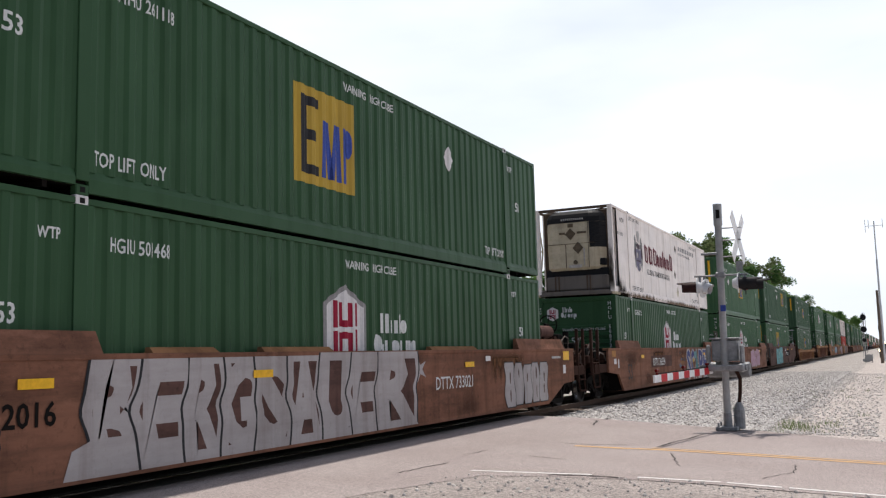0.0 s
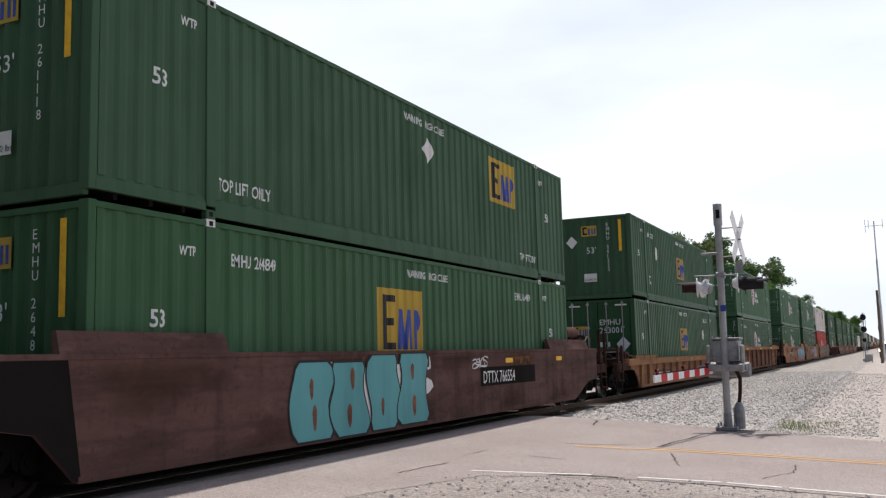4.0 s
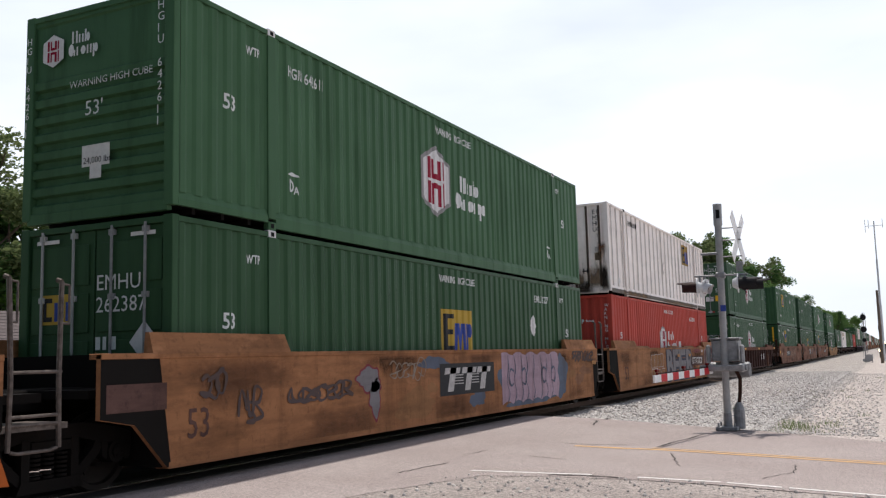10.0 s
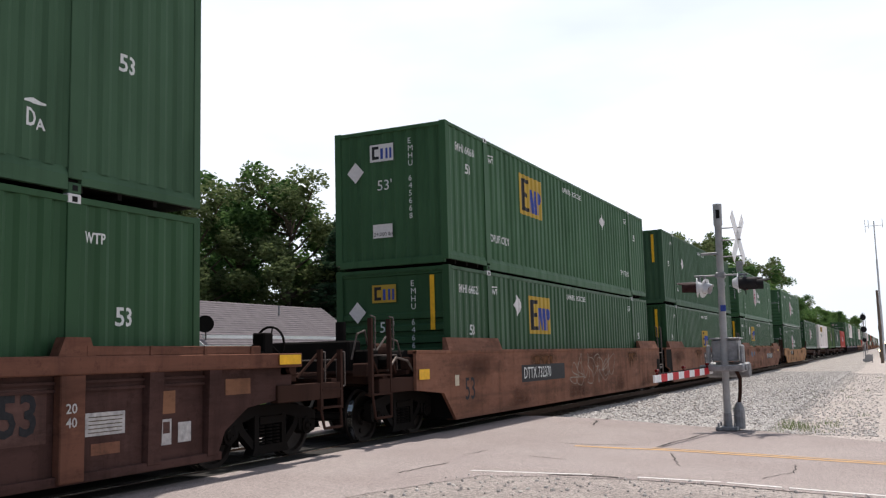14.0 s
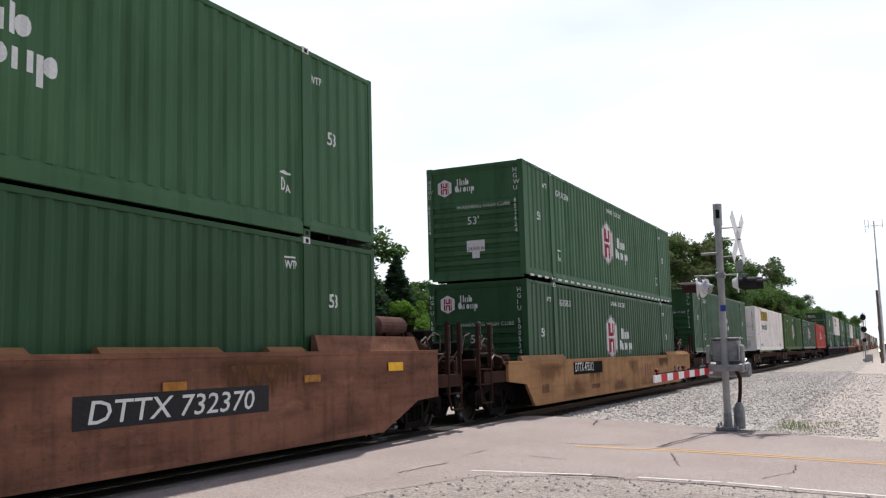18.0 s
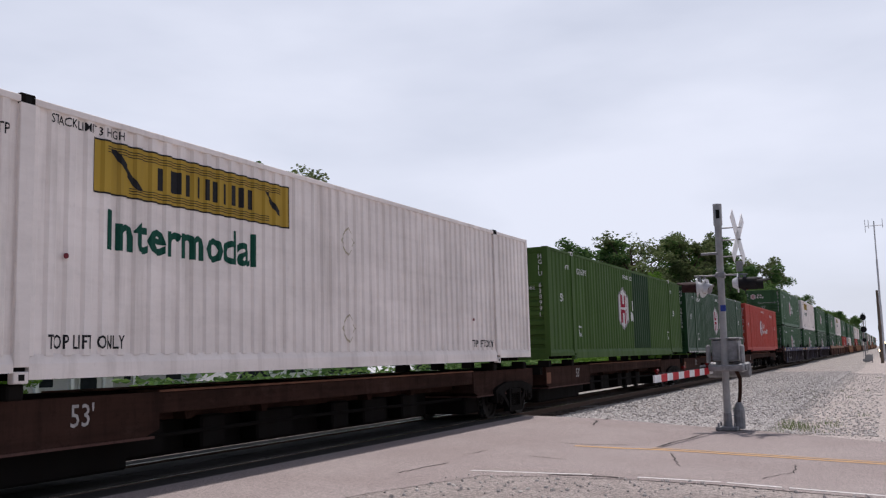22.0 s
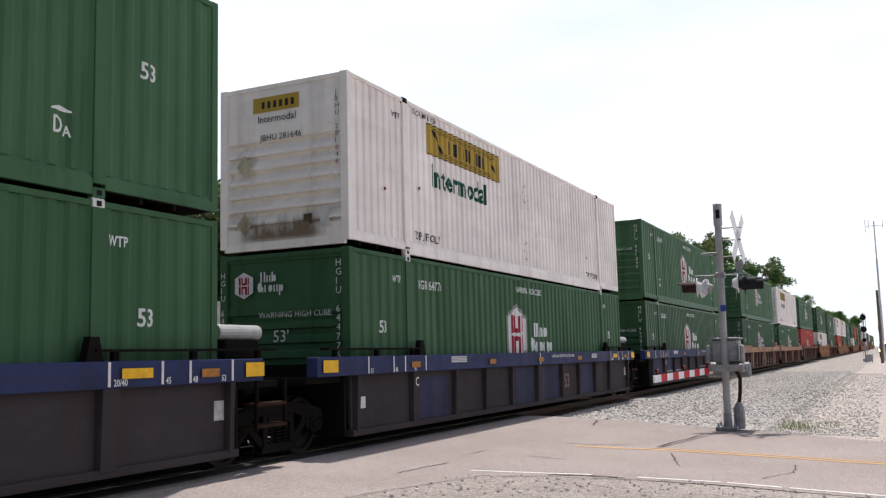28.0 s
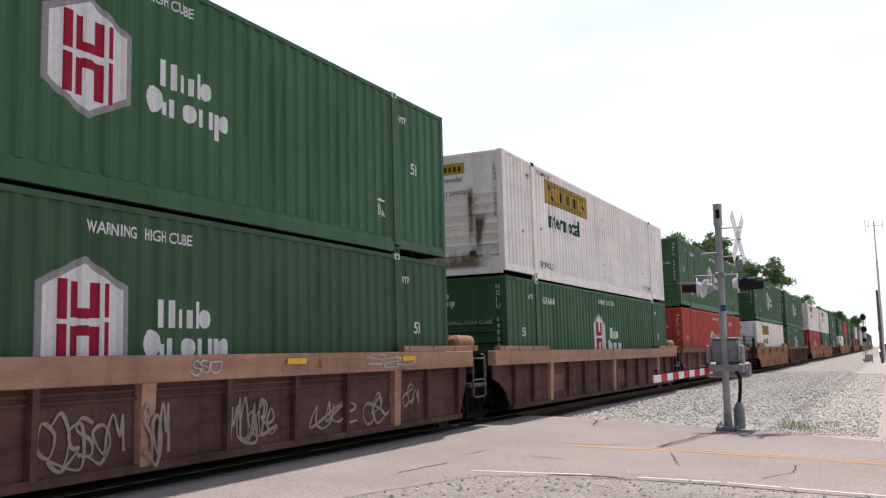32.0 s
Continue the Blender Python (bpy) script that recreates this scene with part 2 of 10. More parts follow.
M_GRTEAL2 = weathered("dark_teal_graffiti", (0.05, 0.16, 0.17), (0.04, 0.09, 0.10), 0.4, 0.5)
M_GRPINK = weathered("pink_graffiti", (0.3500, 0.2100, 0.2800), (0.2240, 0.1260, 0.1400), 0.4, 0.5)
M_GRPALE = weathered("faded_pale_pink_graffiti", (0.33, 0.235, 0.285), (0.17, 0.115, 0.12), 0.7, 0.6, blotch=0.3)
M_GRMAROON = weathered("maroon_graffiti", (0.16, 0.03, 0.04), (0.1, 0.04, 0.04), 0.4, 0.5)
M_GRLAV = weathered("lavender_grey_graffiti", (0.22, 0.20, 0.215), (0.13, 0.10, 0.09), 0.6, 0.6, blotch=0.4)
M_GRWINE = weathered("faded_wine_graffiti", (0.10, 0.035, 0.038), (0.09, 0.05, 0.035), 0.6, 0.6, blotch=0.4)
M_GRSKY = weathered("pale_blue_graffiti", (0.1800, 0.2700, 0.3600), (0.1440, 0.2160, 0.1980), 0.5, 0.5)
M_GRSLATE = weathered("slate_blue_graffiti", (0.085, 0.105, 0.150), (0.09, 0.07, 0.06), 0.6, 0.6, blotch=0.3)
M_GRORANGE = weathered("orange_graffiti", (0.3640, 0.0910, 0.0210), (0.2100, 0.0840, 0.0420), 0.4, 0.5)


def stain_mat(name, col, dens=0.9, stretch=(1, 1, 0.12), scale=5.0):
    """A thin deposit of rust or soot, dense at its source (v = 0), broken by runs and fading out to clean paint."""
    m, nt, b = shader(name, 0.85, 0.0, 0.02)
    n = noise_node(nt, 9.0, (1, 1, 1), 5, 0.7)
    nt.links.new(ramp_node(nt, n.outputs["Fac"], 0.3, 0.7, tuple(c * 0.65 for c in col), tuple(min(1, c * 1.25) for c in col)).outputs["Color"], b.inputs["Base Color"])
    uv = nt.nodes.new("ShaderNodeUVMap")
    uv.uv_map = "spread"
    sep = nt.nodes.new("ShaderNodeSeparateXYZ")
    nt.links.new(uv.outputs["UV"], sep.inputs[0])

    def calc(op, p, q):
        k = nt.nodes.new("ShaderNodeMath")
        k.operation, k.use_clamp = op, op == "MULTIPLY"
        k.inputs[2].default_value = -1.0
        for i, s in enumerate((p, q)):
            if isinstance(s, (int, float)):
                k.inputs[i].default_value = s
            else:
                nt.links.new(s, k.inputs[i])
        return k.outputs[0]
    u, v = sep.outputs[0], sep.outputs[1]
    edge = calc("MULTIPLY", calc("MULTIPLY", u, calc("SUBTRACT", 1.0, u)), 4.0)
    runs = noise_node(nt, scale, stretch, 7, 0.65)
    away = calc("SUBTRACT", 1.0, v)
    body = calc("ADD", calc("MULTIPLY", edge, away), calc("MULTIPLY_ADD", runs.outputs["Fac"], 2.0))
    body = calc("ADD", body, calc("MULTIPLY", away, 0.25))
    fac = ramp_node(nt, body, 0.42, 0.95, (0.0,), (dens,)).outputs["Color"]
    fac = calc("MULTIPLY", calc("MULTIPLY", fac, calc("MULTIPLY", calc("MULTIPLY", edge, edge), 1.5)), calc("MULTIPLY", calc("MULTIPLY", v, 7.0), calc("MULTIPLY", away, 2.5)))
    clear = nt.nodes.new("ShaderNodeBsdfTransparent")
    mix = nt.nodes.new("ShaderNodeMixShader")
    out = [k for k in nt.nodes if k.type == "OUTPUT_MATERIAL"][0]
    nt.links.new(fac, mix.inputs[0])
    nt.links.new(clear.outputs[0], mix.inputs[1])
    nt.links.new(b.outputs[0], mix.inputs[2])
    nt.links.new(mix.outputs[0], out.inputs["Surface"])
    return m


M_RUSTRUN = stain_mat("rust_run", (0.13, 0.065, 0.035), 0.9)
M_SOOT = stain_mat("soot_deposit", (0.030, 0.022, 0.017), 0.9, (1, 1, 0.3), 3.0)
M_ROADDIRT = stain_mat("brown_road_dirt", (0.20, 0.14, 0.095), 0.85, (1, 1, 0.25), 3.5)
M_OLDRUST = stain_mat("dark_old_rust", (0.085, 0.046, 0.032), 0.38, (1, 0.5, 0.5), 2.2)
M_GALV = plain("galvanised_steel", (0.27, 0.27, 0.275), 0.55, 0.3, 0.25, 10)
M_ALU = plain("aluminium_paint", (0.36, 0.36, 0.36), 0.5, 0.2, 0.12, 8)
# lighter than the other end steel: sunlight is put into this colour
M_GRAB = plain("sunlit_grab_iron", (0.11, 0.09, 0.08), 0.5, 0.3, 0.4, 14)
M_PALE = plain("pale_and_glare_steel", (0.62, 0.63, 0.65), 0.5)
M_BLACK = plain("black_paint", (0.018, 0.018, 0.02), 0.5)
M_LENS = plain("red_lens", (0.12, 0.010, 0.010), 0.15)
M_HOODRED = plain("dull_red_brown_hood", (0.035, 0.016, 0.016), 0.45, 0, 0.4, 12)
M_GATERED = plain("red_reflective_stripe", (0.50, 0.03, 0.04), 0.4)
M_GATEWHITE = plain("white_reflective_stripe", (0.78, 0.78, 0.78), 0.4)
M_ASPHALT = ground_mat("worn_asphalt", ((0.325, 0.278, 0.270), (0.375, 0.328, 0.318), (0.265, 0.226, 0.220)), (0.5, 30), 0.88, 0.35, 0.008, 95)
M_BROKEN = ground_mat("broken_asphalt", ((0.35, 0.308, 0.292), (0.42, 0.376, 0.357), (0.27, 0.238, 0.228)), (1.8, 22), 0.95, 0.8, 0.02, 45)
M_CRACKSHADE = plain("tar_crack_and_shadow", (0.055, 0.048, 0.045), 0.85)
M_YELLOWLINE = ground_mat("faded_yellow_line", ((0.60, 0.36, 0.15), (0.52, 0.33, 0.18), (0.37, 0.29, 0.24)), (3, 25), 0.8, 0.2, 0.005)
M_WHITELINE = ground_mat("worn_white_line", ((0.72, 0.70, 0.68), (0.62, 0.59, 0.57), (0.42, 0.38, 0.36)), (4, 30), 0.8, 0.2, 0.005)
M_BALLAST = ground_mat("ballast", ((0.47, 0.435, 0.415), (0.41, 0.378, 0.358), (0.29, 0.266, 0.252)), (0.8, 9), 0.95, 1.0, 0.05, 17)
M_STONE = plain("ballast_stone", (0.42, 0.39, 0.37), 0.9, 0, 0.35, 6)
M_LOT = ground_mat("gravel_lot", ((0.48, 0.43, 0.405), (0.44, 0.395, 0.372), (0.385, 0.345, 0.325)), (0.35, 6), 0.95, 0.7, 0.02, 30)
M_GRASSLAND = ground_mat("grassy_ground", ((0.10, 0.13, 0.035), (0.16, 0.15, 0.07), (0.06, 0.09, 0.025)), (0.25, 4), 0.95, 0.6, 0.04)
M_PANEL = ground_mat("shade_dark_panel", ((0.030, 0.028, 0.027), (0.045, 0.042, 0.040), (0.075, 0.068, 0.062)), (2.0, 30), 0.85, 0.3, 0.006)
M_TIE = plain("weathered_tie", (0.10, 0.075, 0.06), 0.9, 0, 0.3, 9)
M_SIDING = weathered("white_siding", (0.72, 0.71, 0.70), (0.5, 0.48, 0.46), 0.25, 0.6, False)
M_ROOF = weathered("grey_shingle", (0.145, 0.128, 0.135), (0.095, 0.083, 0.088), 0.6, 0.9, False, 4)
M_ROOFBROWN = weathered("brown_shingle", (0.125, 0.105, 0.103), (0.08, 0.068, 0.065), 0.6, 0.9, False, 4)
M_TRIM = plain("white_trim", (0.76, 0.76, 0.75), 0.5)
M_GLASSDARK = plain("dark_glass", (0.03, 0.035, 0.04), 0.08, 0, 0.2, 3)
M_BARK = ground_mat("bark", ((0.10, 0.075, 0.055), (0.07, 0.052, 0.04), (0.14, 0.11, 0.085)), (4, 20), 0.95, 0.7, 0.02)
M_CARWHITE = plain("white_car_paint", (0.72, 0.72, 0.73), 0.25)
M_POLEWOOD = ground_mat("pole_wood", ((0.17, 0.13, 0.10), (0.13, 0.10, 0.08), (0.22, 0.18, 0.15)), (3, 18), 0.95, 0.4, 0.01)


def leaf_mat(name, lo, hi):
    m, nt, b = shader(name, 0.55)
    geo = nt.nodes.new("ShaderNodeNewGeometry")
    col = ramp_node(nt, geo.outputs["Random Per Island"], 0.0, 1.0, lo, hi)
    nt.links.new(col.outputs["Color"], b.inputs["Base Color"])
    tr = nt.nodes.new("ShaderNodeBsdfTranslucent")
    nt.links.new(col.outputs["Color"], tr.inputs["Color"])
    mx = nt.nodes.new("ShaderNodeMixShader")
    mx.inputs["Fac"].default_value = 0.42
    nt.links.new(b.outputs["BSDF"], mx.inputs[1])
    nt.links.new(tr.outputs["BSDF"], mx.inputs[2])
    nt.links.new(mx.outputs["Shader"], nt.nodes["Material Output"].inputs["Surface"])
    return m


M_LEAF = [
    leaf_mat("leaf_dark", (0.045, 0.105, 0.033), (0.135, 0.225, 0.075)),
    leaf_mat("leaf_mid", (0.056, 0.125, 0.036), (0.160, 0.255, 0.080)),
    leaf_mat("leaf_olive", (0.090, 0.125, 0.050), (0.200, 0.240, 0.105)),
    leaf_mat("leaf_bright", (0.0853, 0.1812, 0.0213), (0.1706, 0.2985, 0.0533)),
    leaf_mat("leaf_conifer", (0.0266, 0.0620, 0.0325), (0.0664, 0.1107, 0.0590)),
]


def glow(name, col, power):
    m, nt, b = shader(name, 0.4)
    b.inputs["Base Color"].default_value = (*col, 1)
    b.inputs["Emission Color"].default_value = (*col, 1)
    b.inputs["Emission Strength"].default_value = power
    return m


M_HEADLIGHT = glow("lit_headlamp", (1.0, 0.78, 0.45), 6.0)


# ---- mesh helpers ----
def box(bm, x0, x1, y0, y1, z0, z1, bev=0.0):
    v = [bm.verts.new(c) for c in ((x0, y0, z0), (x1, y0, z0), (x1, y1, z0), (x0, y1, z0),
                                   (x0, y0, z1), (x1, y0, z1), (x1, y1, z1), (x0, y1, z1))]
    fs = [bm.faces.new([v[i] for i in f]) for f in ((3, 2, 1, 0), (4, 5, 6, 7), (0, 1, 5, 4), (1, 2, 6, 5), (2, 3, 7, 6), (3, 0, 4, 7))]
    if bev:
        es = list({e for f in fs for e in f.edges})
        bmesh.ops.bevel(bm, geom=es, offset=bev, segments=1, affect="EDGES")


def rod(bm, p, q, r, n=8, r2=None):
    """A capped cylinder or cone from p to q."""
    p, q = Vector(p), Vector(q)
    ax = (q - p).normalized()
    a = ax.orthogonal().normalized()
    b = ax.cross(a)
    r2 = r if r2 is None else r2
    ring = [[bm.verts.new(c + (a * math.cos(2 * math.pi * i / n) + b * math.sin(2 * math.pi * i / n)) * rr) for i in range(n)]
            for c, rr in ((p, r), (q, r2))]
    for i in range(n):
        bm.faces.new((ring[0][i], ring[0][(i + 1) % n], ring[1][(i + 1) % n], ring[1][i]))
    bm.faces.new(ring[0][::-1])
    bm.faces.new(ring[1])


def tube(bm, pts, r, n=7):
    for p, q in zip(pts, pts[1:]):
        rod(bm, p, q, r, n)


def slab_yz(bm, pts, x0, x1):
    """A plate with the outline pts (y, z), between x0 and x1."""
    a = [bm.verts.new((x0, y, z)) for y, z in pts]
    b = [bm.verts.new((x1, y, z)) for y, z in pts]
    n = len(pts)
    bm.faces.new(a)
    bm.faces.new(b[::-1])
    for i in range(n):
        bm.faces.new((a[i], b[i], b[(i + 1) % n], a[(i + 1) % n]))
    bmesh.ops.recalc_face_normals(bm, faces=bm.faces[:])


def done(bm, name, mat, smooth=False):
    me = bpy.data.meshes.new(name)
    bm.normal_update()
    bm.to_mesh(me)
    bm.free()
    me.materials.append(mat)
    if smooth:
        me.shade_smooth()
    return me


def put(name, me, parent=None, label="", m=None):
    ob = new(name, me)
    ob.parent = parent
    if m is not None:
        ob.matrix_basis = m
    if label:
        ob["label"] = label
    return ob


def part(name, bm, mat, parent, label="", m=None, smooth=False):
    return put(name, done(bm, name, mat, smooth), parent, label, m)


MESHES = {}


def cached(key, make, mat):
    """The mesh under this key and material, made at most once."""
    k = (key, mat.name)
    if k not in MESHES:
        bm = bmesh.new()
        make(bm)
        MESHES[k] = done(bm, str(key).split("|")[0], mat)
    return MESHES[k]


def thing(name, label, category, group="", kind="", m=None):
    ob = new(name)
    ob.empty_display_size = 0.2
    if m is not None:
        ob.matrix_basis = m
    return tagged(ob, label, category, group, kind)

# ---- ground, road and track ----
ZR = -0.18   # top of the rails


def height(x):
    """The road's and ground's fall from the track."""
    return float(np.interp(abs(x), [0, 1.7, 5, 8, 10, 60], [ZR - 0.012, ZR - 0.014, -0.31, -0.37, -0.40, -0.40]))


def sheet(name, xs, ys, zf, mat, label, category, jitter=0.0):
    bm = bmesh.new()
    grid = [[bm.verts.new((x, y, zf(x, y) + random.uniform(-jitter, jitter))) for x in xs] for y in ys]
    for j in range(len(ys) - 1):
        for i in range(len(xs) - 1):
            bm.faces.new((grid[j][i], grid[j][i + 1], grid[j + 1][i + 1], grid[j + 1][i]))
    return tagged(put(name, done(bm, name, mat, True)), label, category, "", "structure")


def far_edge(x):
    return float(np.interp(x, [-60, 3, 6, 9, 40], [24, 20.1, 18.9, 16.9, 12.0]))


def near_edge(x):
    return float(np.interp(x, [-60, 3, 3.7, 4.1, 5.4, 7.0, 8.76, 16, 40], [6.5, 4.0, 9.6, 10.75, 11.25, 11.2, 10.8, 9.1, 5.5]))


XS = [-3000, -600, -200, -80, -40, -20, -12, -8, -6, -5, -4, -3, -2, -1.5, 0, 1.5, 2, 3, 4, 5, 6, 7, 8, 9, 10, 12, 16, 24, 40, 80, 200, 600, 3000]
YS = [-600, -200, -80, -40, -20, -10, 0, 4, 8, 12, 16, 20, 24, 28, 34, 40, 50, 64, 80, 100, 140, 200, 300, 500, 900, 1600, 4000]
sheet("ground", XS, YS, lambda x, y: height(x) - 0.05 - (0.22 if 21 < y and abs(x) < 6.5 else 0), M_LOT, "light tan gravel ground beside the railway", "ground")
sheet("lawn", [-400, -120, -60, -30, -14, -9.0], [-60, -20, 8, 24, 40, 60, 90, 130, 200, 400, 900],
      lambda x, y: -0.40 + 0.02 * math.sin(y + x), M_GRASSLAND, "rough grass and weeds beyond the railway", "grass", 0.03)
# the road, which climbs to the crossing
bm = bmesh.new()
rxs = [-60, -30, -16, -10, -8, -6, -5, -4, -3, -2.2, -1.5, -1.2]
rxs2 = [1.2, 1.5, 1.9, 2.4, 3, 3.6, 4.2, 5, 6, 7, 8, 9, 10, 12, 16, 24, 40]
for run in (rxs, rxs2):
    cols = []
    for x in run:
        a, b = near_edge(x), far_edge(x)
        cols.append([bm.verts.new((x, a + (b - a) * k / 10, height(x))) for k in range(11)])
    for c0, c1 in zip(cols, cols[1:]):
        for k in range(10):
            bm.faces.new((c0[k], c1[k], c1[k + 1], c0[k + 1]))
ROAD = tagged(part("road", bm, M_ASPHALT, None), "worn grey asphalt road climbing to the level crossing", "road", "", "structure")
# broken old pavement beside the road
sheet("pavement", [3.4, 3.75, 4.2, 5, 6, 7, 8, 9, 10, 12, 14], [-6, -2, 2, 5, 7, 8, 9, 9.6, 10.2, 10.7, 11.2, 11.7],
      lambda x, y: height(x) - 0.006 + 0.004 * math.sin(7 * x + 3 * y) * math.sin(5 * y), M_BROKEN, "broken stony edge of old asphalt pavement", "pavement", 0.003)


def strip(name, pts, w, mat, label, gaps=()):
    """A painted stripe along pts on the road."""
    bm = bmesh.new()
    n = len(pts)
    for i in range(n - 1):
        if i in gaps:
            continue
        (xa, ya), (xb, yb) = pts[i], pts[i + 1]
        q = [(xa, ya - w / 2), (xb, yb - w / 2), (xb, yb + w / 2), (xa, ya + w / 2)]
        bm.faces.new([bm.verts.new((x, y, height(x) + 0.005)) for x, y in q])
    return tagged(part(name, bm, mat, None), label, "road marking", "", "structure")


strip("yellow_line", [(x, float(np.interp(x, [2.2, 4, 5.6, 7.5, 8.75, 16], [14.3, 14.55, 14.6, 14.2, 13.9, 12.1]))) for x in np.arange(4.2, 16, 0.4)], 0.13,
      M_YELLOWLINE, "faded yellow centre line on asphalt")
strip("yellow_line", [(x, float(np.interp(x, [2.2, 4, 5.6, 7.5, 8.75, 16], [14.5, 14.75, 14.8, 14.4, 14.1, 12.3]))) for x in np.arange(5.4, 16, 0.4)], 0.07,
      M_YELLOWLINE, "faded yellow centre line on asphalt")
strip("white_line", [(x, float(np.interp(x, [3.8, 5.4, 7.0, 8.76, 16], [11.1, 11.45, 11.4, 11.0, 9.3]))) for x in
                     (3.9, 4.3, 4.7, 5.1, 5.42, 6.0, 6.15, 6.5, 6.9, 7.0, 7.08, 7.4, 7.7, 7.78, 8.2, 8.7, 9.2, 9.6, 12, 16)],
      0.075, M_WHITELINE, "worn white edge line on asphalt", gaps=(4, 9, 12))


def crack(name, pts, w, mat=M_CRACKSHADE, label="tar-filled crack and painted shadow lines in the asphalt"):
    bm = bmesh.new()
    rnd = random.Random(len(pts) * 7 + int(pts[0][0] * 10))
    fine = []
    for (xa, ya), (xb, yb) in zip(pts, pts[1:]):
        for k in range(5):
            f = k / 5
            fine.append((xa + (xb - xa) * f + rnd.uniform(-0.03, 0.03), ya + (yb - ya) * f + rnd.uniform(-0.03, 0.03), w * rnd.uniform(0.5, 1.3)))
    fine.append((*pts[-1], w * 0.4))
    rows = []
    for i, (x, y, ww) in enumerate(fine):
        x2, y2, _ = fine[min(i + 1, len(fine) - 1)]
        x1, y1, _ = fine[max(i - 1, 0)]
        d = Vector((x2 - x1, y2 - y1)).normalized()
        rows.append([bm.verts.new((x - d.y * s * ww / 2, y + d.x * s * ww / 2, height(x) + 0.004)) for s in (-1, 1)])
    for a, b in zip(rows, rows[1:]):
        bm.faces.new((a[0], a[1], b[1], b[0]))
    return tagged(part(name, bm, mat, None), label, "crack", "", "structure")


crack("crack", [(3.35, 18.4), (3.1, 19.6), (3.3, 20.2)], 0.05)
# dark line painted where the lowered gate arm's shadow lies
crack("crack", [(5.44, 15.0), (5.53, 15.9), (5.74, 17.5)], 0.05)
crack("crack", [(3.85, 14.95), (4.25, 14.85), (4.9, 15.15)], 0.09, M_BROKEN, "crumbled strip in the asphalt")
crack("crack", [(5.84, 14.2), (6.05, 13.4), (6.28, 12.7)], 0.02)
crack("crack", [(3.15, 10.5), (3.24, 11.1), (3.3, 11.7)], 0.03)
crack("crack", [(3.12, 12.6), (3.2, 13.3)], 0.02)
crack("crack", [(4.0, 13.0), (4.3, 12.9), (4.6, 12.8)], 0.05, M_BROKEN, "crumbled patch in the asphalt")
crack("crack", [(7.4, 11.9), (7.7, 12.6), (7.65, 13.4)], 0.02)
crack("crack", [(5.3, 18.7), (6.0, 18.35), (6.95, 17.5)], 0.10, M_BROKEN, "crumbled edge of the asphalt")
crack("crack", [(4.9, 11.2), (5.4, 11.35), (5.9, 11.3)], 0.06)
crack("crack", [(4.6, 18.9), (5.6, 18.9), (6.9, 18.1), (7.6, 17.75)], 0.14, M_BROKEN, "crumbled edge of the asphalt")
# fallen stones on the broken edge
bm = bmesh.new()
rnd = random.Random(5)
for k in range(900):
    x, y = rnd.uniform(3.6, 10), rnd.uniform(5.0, 11.4)
    if y > near_edge(x) + 0.3 * rnd.random() or rnd.random() < 0.25 * (y < 7):
        continue
    s = rnd.choice((0.012, 0.018, 0.018, 0.03))
    bmesh.ops.create_icosphere(bm, subdivisions=1, radius=s, matrix=pose(x, y, height(x), rnd.uniform(0, 90), rnd.uniform(0, 90), 0) @ Matrix.Diagonal((1, rnd.uniform(0.6, 1.2), 0.55, 1)))
tagged(part("loose_gravel", bm, M_STONE, None), "small loose stones on the broken pavement", "gravel", "", "stuff")

# ballast bank, with loose stones near the crossing
bm = bmesh.new()
prof_b = [(-4.6, -0.50), (-3.4, -0.45), (-2.3, -0.34), (-1.5, -0.32), (0, -0.33), (1.5, -0.32), (2.3, -0.33), (3.2, -0.345), (4.2, -0.355), (5.2, -0.36), (6.2, -0.375), (7.2, -0.42)]
rows = []
for y in [19.6, 20.4, 21.2, 22, 23, 24, 26, 28, 31, 34, 38, 43, 50, 60, 75, 95, 130, 180, 260, 400, 700, 1200]:
    rows.append([bm.verts.new((x, max(y, far_edge(x) + 0.12), z + random.uniform(-0.015, 0.015))) for x, z in prof_b])
for a, b in zip(rows, rows[1:]):
    for i in range(len(prof_b) - 1):
        bm.faces.new((a[i], a[i + 1], b[i + 1], b[i]))
tagged(part("ballast", bm, M_BALLAST, None, smooth=True), "grey crushed stone ballast under the track", "ballast", "", "structure")
rows = []
bm = bmesh.new()
for y in [-400, -120, -40, -12, 0, 3.5]:
    rows.append([bm.verts.new((x, y, z)) for x, z in prof_b])
for a, b in zip(rows, rows[1:]):
    for i in range(len(prof_b) - 1):
        bm.faces.new((a[i], a[i + 1], b[i + 1], b[i]))
tagged(part("ballast", bm, M_BALLAST, None, smooth=True), "grey crushed stone ballast under the track", "ballast", "", "structure")


